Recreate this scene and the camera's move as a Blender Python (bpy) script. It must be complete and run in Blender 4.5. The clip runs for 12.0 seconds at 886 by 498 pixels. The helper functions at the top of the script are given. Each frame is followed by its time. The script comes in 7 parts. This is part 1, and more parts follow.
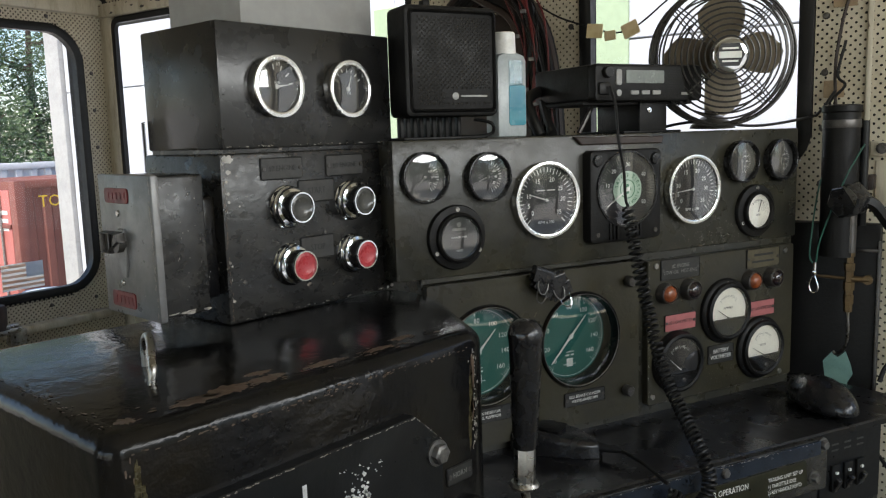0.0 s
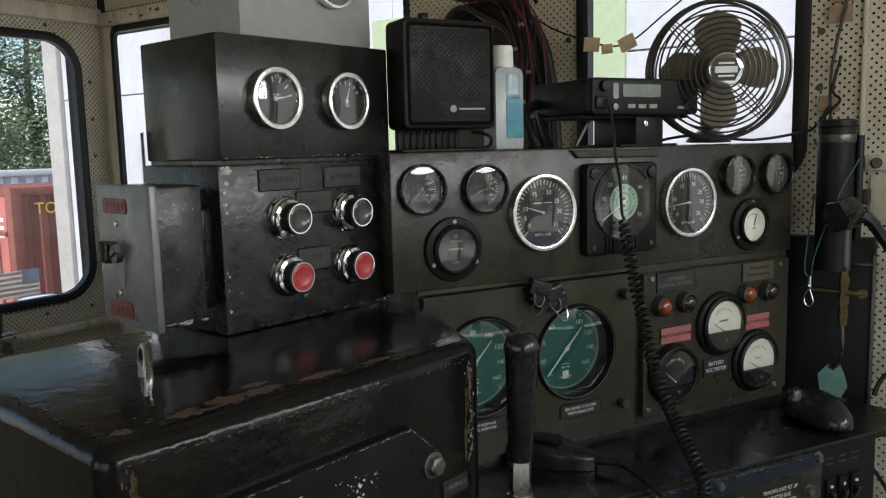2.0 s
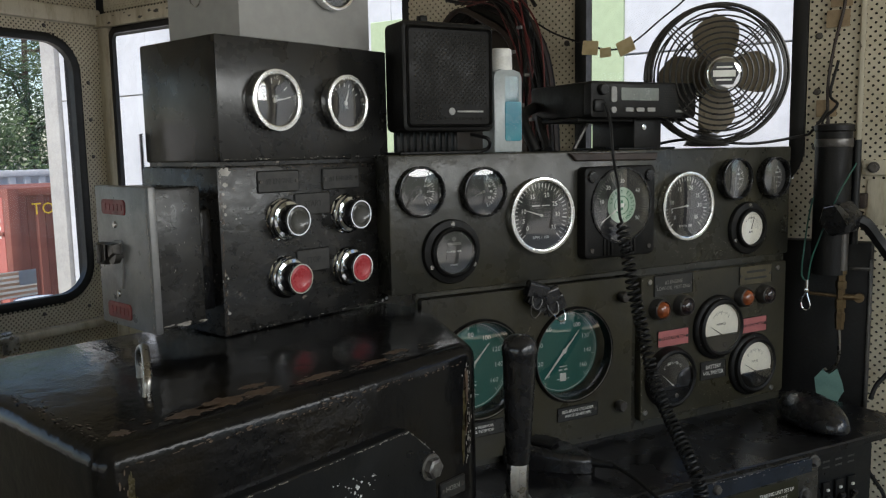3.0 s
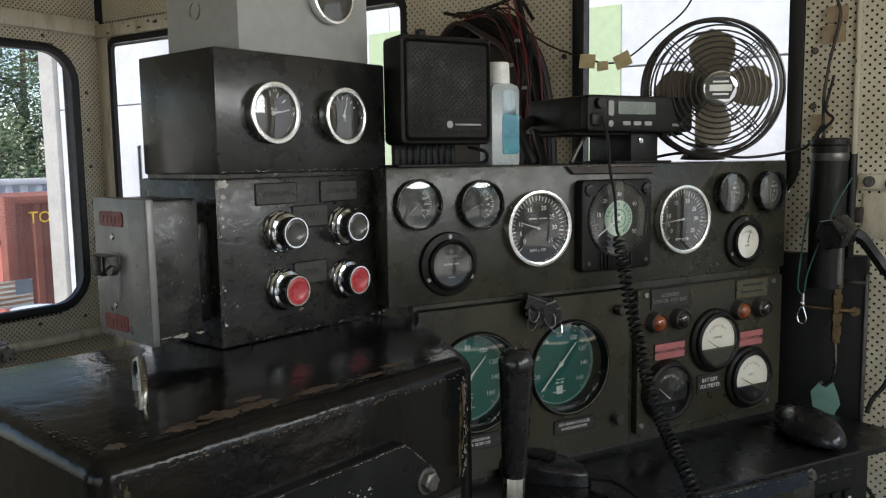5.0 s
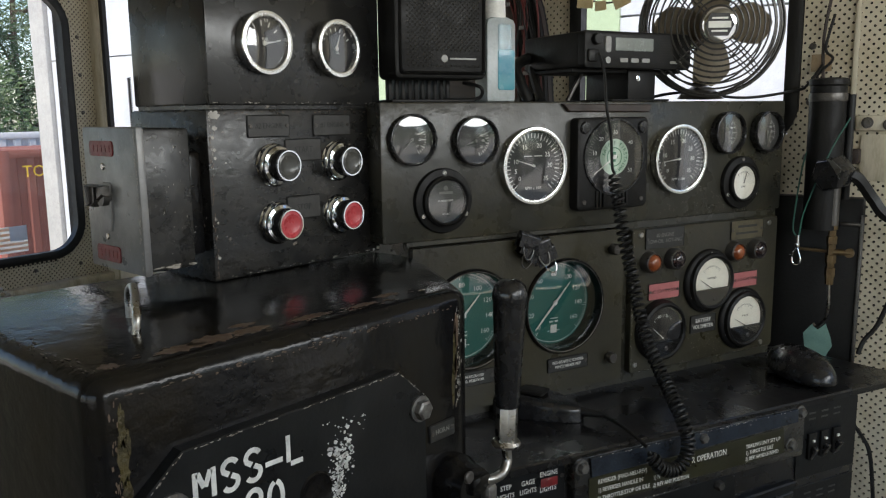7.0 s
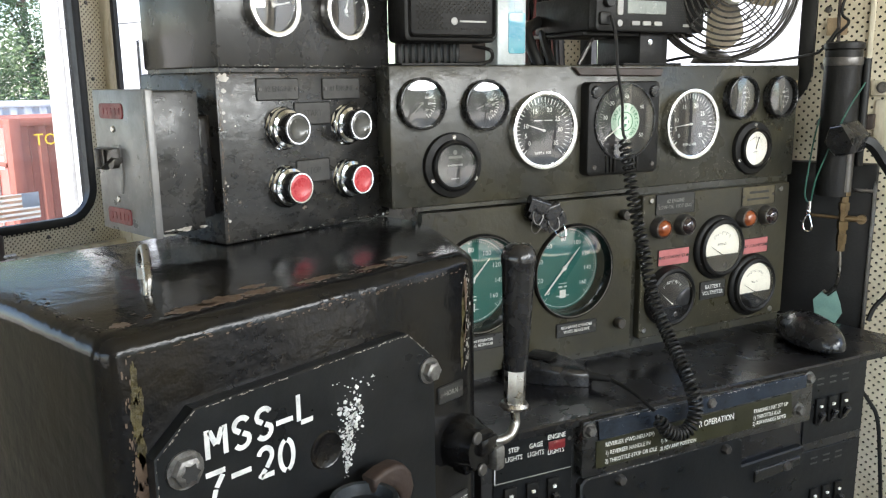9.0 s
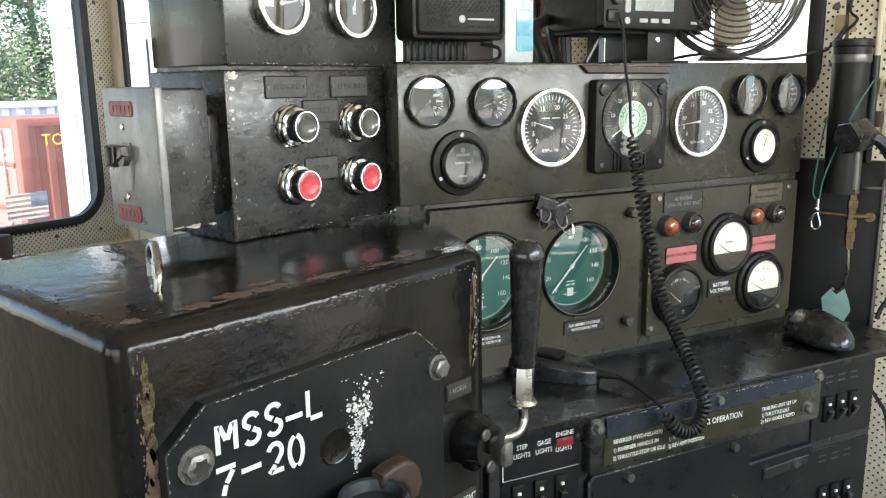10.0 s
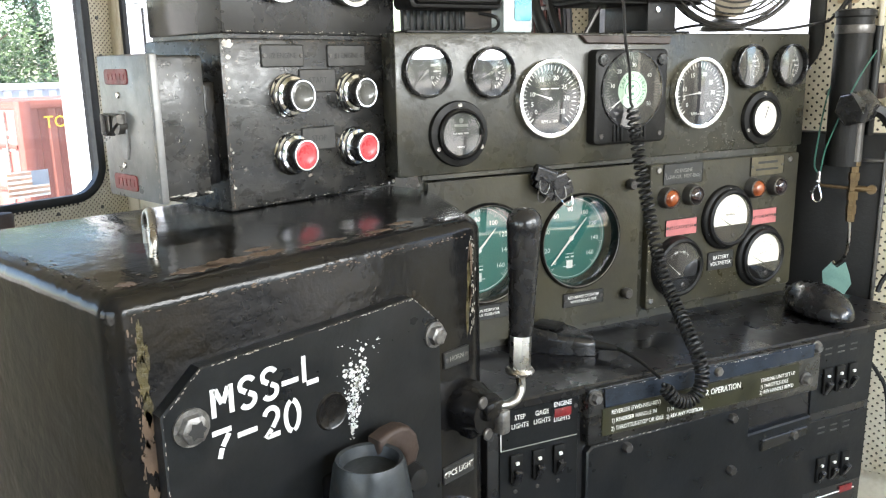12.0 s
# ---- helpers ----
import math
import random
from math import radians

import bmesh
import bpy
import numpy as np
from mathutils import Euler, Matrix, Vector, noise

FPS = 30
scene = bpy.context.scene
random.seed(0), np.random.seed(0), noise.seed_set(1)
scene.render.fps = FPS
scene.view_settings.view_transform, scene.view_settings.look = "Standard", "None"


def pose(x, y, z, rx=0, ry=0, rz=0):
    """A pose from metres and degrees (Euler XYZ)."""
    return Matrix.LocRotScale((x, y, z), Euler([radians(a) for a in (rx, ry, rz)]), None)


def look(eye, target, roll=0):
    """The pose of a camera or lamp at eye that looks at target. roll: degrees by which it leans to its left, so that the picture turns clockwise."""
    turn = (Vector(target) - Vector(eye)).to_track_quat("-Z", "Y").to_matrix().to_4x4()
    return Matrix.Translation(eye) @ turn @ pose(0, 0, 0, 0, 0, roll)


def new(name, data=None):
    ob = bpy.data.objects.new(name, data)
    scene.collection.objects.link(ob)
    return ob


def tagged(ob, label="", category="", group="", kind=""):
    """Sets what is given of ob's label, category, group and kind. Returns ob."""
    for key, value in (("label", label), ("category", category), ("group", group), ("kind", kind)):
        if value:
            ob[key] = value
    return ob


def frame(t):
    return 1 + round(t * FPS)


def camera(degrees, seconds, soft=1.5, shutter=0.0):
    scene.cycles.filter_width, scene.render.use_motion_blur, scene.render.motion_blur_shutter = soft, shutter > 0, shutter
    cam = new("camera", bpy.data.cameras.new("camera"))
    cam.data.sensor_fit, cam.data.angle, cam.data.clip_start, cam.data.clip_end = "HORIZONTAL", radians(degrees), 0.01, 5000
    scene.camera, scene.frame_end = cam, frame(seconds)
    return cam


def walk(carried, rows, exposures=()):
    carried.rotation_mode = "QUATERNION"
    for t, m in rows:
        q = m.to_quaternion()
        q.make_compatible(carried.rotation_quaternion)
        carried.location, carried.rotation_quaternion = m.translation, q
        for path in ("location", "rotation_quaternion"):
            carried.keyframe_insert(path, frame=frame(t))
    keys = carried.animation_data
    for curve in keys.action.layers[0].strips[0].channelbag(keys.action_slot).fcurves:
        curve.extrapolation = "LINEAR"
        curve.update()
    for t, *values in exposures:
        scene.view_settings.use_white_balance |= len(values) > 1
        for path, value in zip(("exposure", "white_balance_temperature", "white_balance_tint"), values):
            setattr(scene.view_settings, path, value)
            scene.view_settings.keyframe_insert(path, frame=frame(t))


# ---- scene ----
cam = camera(57.52, 12.0, soft=1.2)
PATH = [
    (0.0, pose(0.0000, 0.0001, 1.4501, 82.074, 1.748, -46.740)),
    (0.5, pose(-0.0001, 0.0005, 1.4495, 82.076, 1.620, -46.757)),
    (1.0, pose(-0.0011, -0.0007, 1.4503, 82.210, 1.480, -46.805)),
    (1.5, pose(-0.0028, -0.0016, 1.4531, 82.482, 1.366, -46.909)),
    (2.0, pose(-0.0025, -0.0015, 1.4529, 82.761, 1.344, -46.946)),
    (2.5, pose(-0.0035, -0.0022, 1.4535, 82.782, 1.275, -46.962)),
    (3.0, pose(-0.0040, -0.0018, 1.4530, 82.926, 1.083, -47.095)),
    (5.0, pose(-0.0050, -0.0024, 1.4559, 83.650, 0.818, -47.281)),
    (5.5, pose(-0.0037, -0.0034, 1.4515, 83.660, 0.848, -47.328)),
    (6.0, pose(-0.0025, -0.0060, 1.4452, 82.819, 0.858, -47.349)),
    (6.5, pose(-0.0017, -0.0037, 1.4375, 81.518, 0.843, -47.477)),
    (7.0, pose(-0.0030, -0.0040, 1.4321, 80.566, 0.679, -47.493)),
    (9.0, pose(-0.0038, -0.0063, 1.4267, 78.404, 0.681, -46.747)),
    (9.5, pose(-0.0049, -0.0066, 1.4250, 78.383, 0.731, -46.633)),
    (10.0, pose(-0.0066, -0.0058, 1.4246, 78.383, 0.801, -46.344)),
    (10.5, pose(-0.0056, -0.0099, 1.4197, 78.303, 0.759, -46.329)),
    (11.0, pose(-0.0040, -0.0091, 1.4155, 77.891, 0.795, -46.361)),
    (11.5, pose(-0.0037, -0.0105, 1.4123, 77.346, 0.845, -46.201)),
    (12.0, pose(-0.0033, -0.0111, 1.4113, 77.136, 0.963, -46.110)),
]
EXPOSURES = [(0.0, 0.95), (0.5, 0.85), (2.0, 0.62), (3.0, 0.52), (5.0, 0.74), (5.5, 0.76), (6.0, 0.68), (6.5, 0.68), (7.0, 0.82), (8.0, 1.45), (9.0, 2.1), (10.0, 2.32), (11.0, 2.32), (12.0, 2.70)]
walk(cam, PATH, EXPOSURES)

# ---- frames of reference: local x right, local y up, local z out towards the seat ----
PANEL_TURN = radians(-19.0)
BOX_TURN = radians(3.0)
CONSOLE_TURN = radians(-21.4)
CAB_TURN = radians(9.78)
UP = Vector((0, 0, 1))


def axes(origin, xdir, out):
    m = Matrix.Identity(4)
    m.col[0][:3], m.col[1][:3], m.col[2][:3] = xdir, UP, out
    m.translation = origin
    return m


U = Vector((math.cos(PANEL_TURN), math.sin(PANEL_TURN), 0))
N = Vector((math.sin(PANEL_TURN), -math.cos(PANEL_TURN), 0))
PANEL = axes((0.6132, 0.6716, 0), U, N)
CONSOLE = axes((0.5670, 0.5373, 0), Vector((math.cos(CONSOLE_TURN), math.sin(CONSOLE_TURN), 0)), Vector((math.sin(CONSOLE_TURN), -math.cos(CONSOLE_TURN), 0)))
BOX = axes((0, 0.6685, 0), Vector((math.cos(BOX_TURN), math.sin(BOX_TURN), 0)), Vector((math.sin(BOX_TURN), -math.cos(BOX_TURN), 0)))
STAND = axes((0, 0.482, 0), Vector((1, 0, 0)), Vector((0, -1, 0)))
AHEAD = Vector((math.cos(CAB_TURN), math.sin(CAB_TURN), 0))
LEFTWARD = Vector((-math.sin(CAB_TURN), math.cos(CAB_TURN), 0))
FRONT_D, LEFT_D, RIGHT_D, REAR_D = 1.387, 2.031, 0.92, 1.5
FRONT = axes(AHEAD * FRONT_D, -LEFTWARD, -AHEAD)
LEFT = axes(LEFTWARD * LEFT_D, AHEAD, -LEFTWARD)
CAB = Matrix.Rotation(CAB_TURN, 4, "Z")

# ---- light ----
world = bpy.data.worlds.new("sky")
scene.world = world
world.use_nodes = True
wn = world.node_tree.nodes
sky = wn.new("ShaderNodeTexSky")
sky.sky_type = "NISHITA"
sky.sun_disc = False
SUN_EL, SUN_AZ = radians(56), radians(196)
sky.sun_elevation, sky.sun_rotation = SUN_EL, radians(90) - SUN_AZ
world.node_tree.links.new(sky.outputs[0], wn["Background"].inputs[0])
wn["Background"].inputs[1].default_value = 0.15
sun = new("sun", bpy.data.lights.new("sun", "SUN"))
sun.data.energy, sun.data.angle, sun.data.color = 3.4, radians(0.6), (1.0, 0.95, 0.88)
sun_from = Vector((math.cos(SUN_AZ) * math.cos(SUN_EL), math.sin(SUN_AZ) * math.cos(SUN_EL), math.sin(SUN_EL)))
sun.matrix_world = look(sun_from * 20, (0, 0, 0))


def window_light(name, m, w, h, power):
    lamp = new(name, bpy.data.lights.new(name, "AREA"))
    lamp.data.shape, lamp.data.size, lamp.data.size_y = "RECTANGLE", w, h
    lamp.data.energy, lamp.data.color = power, (0.98, 0.985, 0.96)
    lamp.matrix_world = m
    return lamp


for n2, power in ((0.05, 0.25), (1.25, 0.25)):
    window_light("rear_window_light", CAB @ look((-REAR_D - 0.05, n2, 1.45), (0, n2, 1.45)), 1.0, 0.75, power)
window_light("driver_window_light", CAB @ look((0.375, -RIGHT_D - 0.06, 1.725), (0.375, 0, 1.58)), 1.8, 0.25, 7.5)

# ---- materials ----
def mat(name, base, rough=0.5, metal=0.0, tint=None, tint_scale=8.0, tint_at=(0.45, 0.7), bump=0.0, bump_scale=60.0,
        chips=None, chip_scale=25.0, chip_at=0.68, rough_var=0.12, stretch=(1, 1, 1), spec=0.5, coat=0.0, per_piece=0.0, coarse=0.6):
    m = bpy.data.materials.new(name)
    m.use_nodes = True
    nt = m.node_tree
    p = nt.nodes["Principled BSDF"]
    p.inputs["Metallic"].default_value = metal
    p.inputs["Specular IOR Level"].default_value = spec
    p.inputs["Coat Weight"].default_value = coat
    p.inputs["Coat Roughness"].default_value = 0.12
    tc = nt.nodes.new("ShaderNodeTexCoord")
    mp = nt.nodes.new("ShaderNodeMapping")
    mp.inputs["Scale"].default_value = stretch
    nt.links.new(tc.outputs["Object"], mp.inputs[0])

    def noise_tex(scale, detail=4.0, rough_n=0.6):
        n = nt.nodes.new("ShaderNodeTexNoise")
        n.inputs["Scale"].default_value, n.inputs["Detail"].default_value = scale, detail
        n.inputs["Roughness"].default_value = rough_n
        nt.links.new(mp.outputs[0], n.inputs["Vector"])
        return n.outputs["Fac"]

    def ramp(src, a, b, x=0.0, y=1.0):
        r = nt.nodes.new("ShaderNodeMapRange")
        r.inputs[1].default_value, r.inputs[2].default_value = a, b
        r.inputs[3].default_value, r.inputs[4].default_value = x, y
        nt.links.new(src, r.inputs[0])
        return r.outputs[0]

    def mix(fac, a, b):
        x = nt.nodes.new("ShaderNodeMix")
        x.data_type = "RGBA"
        if isinstance(fac, float):
            x.inputs[0].default_value = fac
        else:
            nt.links.new(fac, x.inputs[0])
        for i, v in ((6, a), (7, b)):
            if isinstance(v, tuple):
                x.inputs[i].default_value = (*v, 1)
            else:
                nt.links.new(v, x.inputs[i])
        return x.outputs[2]

    col = mix(ramp(noise_tex(tint_scale), *tint_at), base, tint or tuple(c * 0.75 for c in base))
    fine = noise_tex(tint_scale * 14, 3.0)
    col = mix(ramp(fine, 0.35, 0.75, 0.0, 0.35), col, tuple(min(1, c * 1.35 + 0.004) for c in base))
    rgh = ramp(noise_tex(tint_scale * 2.3), 0.3, 0.7, max(0.02, rough - rough_var), min(1, rough + rough_var))
    if chips:
        f = ramp(noise_tex(chip_scale, 6.0, 0.65), chip_at, chip_at + 0.02)
        col = mix(f, col, chips)
    if per_piece:
        info = nt.nodes.new("ShaderNodeObjectInfo")
        col = mix(ramp(info.outputs["Random"], 0, 1, 0, per_piece), col, tuple(c * 0.5 for c in base))
    nt.links.new(col, p.inputs["Base Color"])
    nt.links.new(rgh, p.inputs["Roughness"])
    if bump:
        b = nt.nodes.new("ShaderNodeBump")
        b.inputs["Strength"].default_value, b.inputs["Distance"].default_value = bump, 0.002
        add = nt.nodes.new("ShaderNodeMath")
        add.operation = "MULTIPLY_ADD"
        add.inputs[1].default_value = coarse
        nt.links.new(noise_tex(bump_scale * 0.22, 2.0), add.inputs[0])
        nt.links.new(noise_tex(bump_scale, 3.0), add.inputs[2])
        nt.links.new(add.outputs[0], b.inputs["Height"])
        nt.links.new(b.outputs[0], p.inputs["Normal"])
    return m


def glass(name, ior=1.45, tint=(1, 1, 1), gloss=1.0, rough=0.01):
    m = bpy.data.materials.new(name)
    m.use_nodes = True
    nt = m.node_tree
    nt.nodes.remove(nt.nodes["Principled BSDF"])
    tr, gl = nt.nodes.new("ShaderNodeBsdfTransparent"), nt.nodes.new("ShaderNodeBsdfGlossy")
    tr.inputs[0].default_value = (*tint, 1)
    gl.inputs["Roughness"].default_value = rough
    fr, mx = nt.nodes.new("ShaderNodeFresnel"), nt.nodes.new("ShaderNodeMixShader")
    fr.inputs[0].default_value = ior
    nt.links.new(fr.outputs[0], mx.inputs[0])
    nt.links.new(tr.outputs[0], mx.inputs[1])
    nt.links.new(gl.outputs[0], mx.inputs[2])
    nt.links.new(mx.outputs[0], nt.nodes["Material Output"].inputs[0])
    return m


BLACK_GLOSS = mat("thick_black_enamel", (0.006, 0.006, 0.0065), 0.16, tint=(0.014, 0.011, 0.0065), tint_scale=9, bump=0.30, bump_scale=70, rough_var=0.08, spec=0.23,
                  chips=(0.085, 0.055, 0.036), chip_scale=11, chip_at=0.70, coarse=2.4)
BLACK_BOX = mat("brushed_black_enamel", (0.012, 0.012, 0.0118), 0.30, tint=(0.034, 0.032, 0.029), tint_scale=34, bump=0.22, bump_scale=110, coarse=0.25,
                chips=(0.22, 0.19, 0.16), chip_scale=46, chip_at=0.67, stretch=(0.8, 1.2, 1), spec=0.50)
BLACK_SATIN = mat("satin_black_sheet", (0.013, 0.013, 0.013), 0.27, tint=(0.020, 0.0195, 0.018), tint_scale=7, bump=0.08, bump_scale=140,
                  chips=(0.12, 0.11, 0.1), chip_scale=60, chip_at=0.78)
PANEL_PAINT = mat("olive_black_panel_paint", (0.026, 0.0255, 0.020), 0.30, tint=(0.046, 0.042, 0.025), tint_scale=9, bump=0.3, bump_scale=70,
                  chips=(0.09, 0.08, 0.06), chip_scale=50, chip_at=0.70)
OLIVE_PAINT = mat("worn_olive_panel_paint", (0.030, 0.027, 0.015), 0.34, tint=(0.017, 0.0165, 0.0145), tint_scale=6, bump=0.3, bump_scale=70,
                  chips=(0.12, 0.10, 0.07), chip_scale=55, chip_at=0.70)
DESK_BLACK = mat("worn_black_desk_paint", (0.008, 0.008, 0.009), 0.28, tint=(0.015, 0.0145, 0.014), tint_scale=7, bump=0.12, bump_scale=60, spec=0.38)
PLATE_BLACK = mat("flat_black_plate_paint", (0.0072, 0.0080, 0.0088), 0.36, tint=(0.013, 0.013, 0.013), tint_scale=9, bump=0.15, bump_scale=110, spec=0.27,
                  chips=(0.35, 0.35, 0.34), chip_scale=75, chip_at=0.79)
GREY_WORN = mat("worn_grey_switch_paint", (0.17, 0.17, 0.172), 0.36, metal=0.3, tint=(0.26, 0.26, 0.255), tint_scale=24, bump=0.3, bump_scale=60,
                chips=(0.35, 0.34, 0.32), chip_scale=40, chip_at=0.73)
GREY_BOX = mat("pale_grey_box_paint", (0.30, 0.30, 0.29), 0.45, tint=(0.26, 0.26, 0.25), tint_scale=5, bump=0.05, bump_scale=120)
CREAM = mat("aged_cream_lining_paint", (0.51, 0.465, 0.355), 0.5, tint=(0.40, 0.35, 0.245), tint_scale=9, bump=0.15, bump_scale=50,
            chips=(0.16, 0.11, 0.07), chip_scale=20, chip_at=0.74)
CREAM_TRIM = mat("chipped_cream_trim_paint", (0.50, 0.46, 0.36), 0.45, tint=(0.27, 0.22, 0.135), tint_scale=14, bump=0.3, bump_scale=40, stretch=(2.2, 0.45, 1),
                 chips=(0.07, 0.045, 0.03), chip_scale=20, chip_at=0.69)
CAVITY = mat("dark_insulation", (0.02, 0.018, 0.014), 0.9, tint_scale=20)
RUBBER = mat("black_rubber", (0.010, 0.010, 0.010), 0.45, tint_scale=20, bump=0.15, bump_scale=80, spec=0.28)
PLASTIC = mat("black_plastic", (0.008, 0.0078, 0.0075), 0.45, tint_scale=20, bump=0.2, bump_scale=220, spec=0.2)
PLASTIC_SMOOTH = mat("smooth_black_plastic", (0.012, 0.012, 0.013), 0.25, tint_scale=30, bump=0.05, bump_scale=150)
CHROME = mat("chrome", (0.76, 0.79, 0.83), 0.08, metal=1.0, tint=(0.58, 0.60, 0.64), tint_scale=30, rough_var=0.04)
BEZEL = mat("polished_bezel_steel", (0.92, 0.92, 0.91), 0.24, metal=1.0, tint=(0.80, 0.80, 0.80), tint_scale=30, rough_var=0.04)
STEEL = mat("worn_steel", (0.42, 0.41, 0.39), 0.32, metal=1.0, tint=(0.22, 0.20, 0.17), tint_scale=40, bump=0.2, bump_scale=90)
DARK_STEEL = mat("oily_dark_steel", (0.10, 0.095, 0.09), 0.38, metal=0.7, tint=(0.05, 0.045, 0.04), tint_scale=35, bump=0.3, bump_scale=80)
RUST_STEEL = mat("rusty_steel", (0.032, 0.020, 0.015), 0.6, metal=0.3, tint=(0.015, 0.013, 0.012), tint_scale=30, bump=0.4, bump_scale=70)
CAST_GREY = mat("blue_grey_cast_iron", (0.022, 0.026, 0.029), 0.40, metal=0.2, tint=(0.011, 0.013, 0.014), tint_scale=30, chips=(0.05, 0.035, 0.028), chip_scale=45, chip_at=0.64, bump=0.3, bump_scale=60)
BOLT_STEEL = mat("dirty_bolt_steel", (0.20, 0.195, 0.185), 0.42, metal=0.8, tint=(0.08, 0.075, 0.07), tint_scale=120, bump=0.5, bump_scale=200)
BRASS = mat("dull_brass", (0.17, 0.12, 0.065), 0.42, metal=0.8, tint=(0.07, 0.05, 0.03), tint_scale=40)
WHITE_PRINT = mat("white_print", (0.72, 0.72, 0.68), 0.5, tint=(0.55, 0.55, 0.5), tint_scale=60)
STENCIL_WHITE = mat("sprayed_white_paint", (0.62, 0.63, 0.62), 0.55, tint=(0.36, 0.37, 0.37), tint_scale=70, bump=0.2, bump_scale=120)
GREY_PRINT = mat("faded_print", (0.20, 0.20, 0.18), 0.5, tint_scale=60)
BLACK_PRINT = mat("black_print", (0.015, 0.015, 0.015), 0.5, tint_scale=60)
DIAL_BLACK = mat("black_dial", (0.012, 0.012, 0.013), 0.5, tint_scale=20)
DIAL_GREEN = mat("teal_green_dial", (0.012, 0.105, 0.085), 0.45, tint=(0.010, 0.085, 0.072), tint_scale=12)
DIAL_WHITE = mat("cream_white_dial", (0.70, 0.68, 0.60), 0.5, tint=(0.62, 0.60, 0.52), tint_scale=14)
DIAL_GREY = mat("grey_dial", (0.035, 0.035, 0.032), 0.5, tint_scale=14)
RED_CAP = mat("red_button_plastic", (0.46, 0.055, 0.065), 0.3, tint=(0.38, 0.04, 0.05), tint_scale=40, bump=0.05, bump_scale=200)
CLEAR_CAP = mat("smoky_button_plastic", (0.07, 0.07, 0.065), 0.2, tint_scale=60)
RED_TAG = mat("dark_red_label", (0.16, 0.015, 0.017), 0.42, tint=(0.085, 0.011, 0.012), tint_scale=70, bump=0.3, bump_scale=120, chips=(0.25, 0.14, 0.12), chip_scale=120, chip_at=0.68)
PINK_TAG = mat("faded_red_label", (0.37, 0.12, 0.12), 0.45, tint=(0.27, 0.085, 0.085), tint_scale=60)
AMBER = mat("amber_jewel", (0.22, 0.055, 0.016), 0.12, tint=(0.09, 0.020, 0.008), tint_scale=90, bump=0.3, bump_scale=150, coat=0.6)
DARK_JEWEL = mat("dark_jewel", (0.02, 0.015, 0.016), 0.10, tint=(0.035, 0.014, 0.012), tint_scale=90, coat=0.6)
TAG_DARK = mat("dark_engraved_plate", (0.018, 0.018, 0.017), 0.38, tint=(0.03, 0.03, 0.028), tint_scale=50, bump=0.2, bump_scale=120)
TAG_GREY = mat("worn_grey_engraved_plate", (0.044, 0.043, 0.041), 0.42, tint=(0.024, 0.0235, 0.023), tint_scale=90, bump=0.2, bump_scale=120)
TAG_BRASS = mat("tarnished_brass_plate", (0.11, 0.095, 0.06), 0.45, metal=0.5, tint=(0.06, 0.055, 0.04), tint_scale=50)
OLIVE_TAG = mat("olive_instruction_plate", (0.020, 0.020, 0.009), 0.38, tint=(0.014, 0.014, 0.008), tint_scale=20)
TAPE = mat("yellowed_adhesive_tape", (0.66, 0.54, 0.31), 0.4, tint=(0.52, 0.40, 0.20), tint_scale=60)
OLD_TAPE = mat("browned_adhesive_tape", (0.30, 0.22, 0.13), 0.45, tint=(0.20, 0.14, 0.08), tint_scale=60)
MILK_PLASTIC = mat("milky_bottle_plastic", (0.36, 0.40, 0.41), 0.3, tint_scale=20)
BLUE_LIQUID = mat("blue_gel", (0.03, 0.22, 0.30), 0.25, tint=(0.05, 0.27, 0.34), tint_scale=25)
WHITE_PLASTIC = mat("white_plastic", (0.75, 0.75, 0.72), 0.35, tint_scale=30)
LCD = mat("grey_lcd", (0.16, 0.18, 0.165), 0.25, tint_scale=20)
KEY_GREY = mat("grey_keypad", (0.28, 0.28, 0.27), 0.4, tint_scale=50)
FAN_METAL = mat("bronze_grey_fan_blade", (0.28, 0.24, 0.175), 0.38, metal=0.3, tint=(0.22, 0.19, 0.145), tint_scale=14)
WIRE_DARK = mat("dark_wire_steel", (0.05, 0.048, 0.045), 0.35, metal=0.6, tint_scale=30)
BRASS_BROWN = mat("brown_sheath", (0.028, 0.016, 0.012), 0.45, tint=(0.02, 0.015, 0.013), tint_scale=25, bump=0.3, bump_scale=60)
RED_WIRE = mat("red_wire", (0.10, 0.012, 0.012), 0.4, tint_scale=40)
GREEN_CORD = mat("green_cord", (0.015, 0.085, 0.06), 0.5, tint_scale=80)
MINT_PAINT = mat("old_mint_green_paint", (0.17, 0.30, 0.26), 0.5, tint=(0.12, 0.23, 0.20), tint_scale=30, bump=0.2)
FLOOR_MAT = mat("worn_steel_floor_paint", (0.06, 0.055, 0.05), 0.55, tint=(0.035, 0.03, 0.028), tint_scale=4, bump=0.2)
CEIL_MAT = mat("aged_cream_ceiling_paint", (0.46, 0.42, 0.32), 0.55, tint=(0.38, 0.34, 0.25), tint_scale=4, bump=0.1)
OUTER_WHITE = mat("weathered_white_metal_siding", (0.52, 0.53, 0.56), 0.55, tint=(0.43, 0.44, 0.47), tint_scale=1.2, bump=0.1, bump_scale=12, per_piece=0.06)
OUTER_GREEN = mat("pale_green_siding", (0.36, 0.44, 0.28), 0.55, tint=(0.33, 0.40, 0.26), tint_scale=1.5)
CONCRETE = mat("grey_concrete", (0.38, 0.37, 0.35), 0.8, tint=(0.30, 0.29, 0.28), tint_scale=2.5, bump=0.3, bump_scale=20)
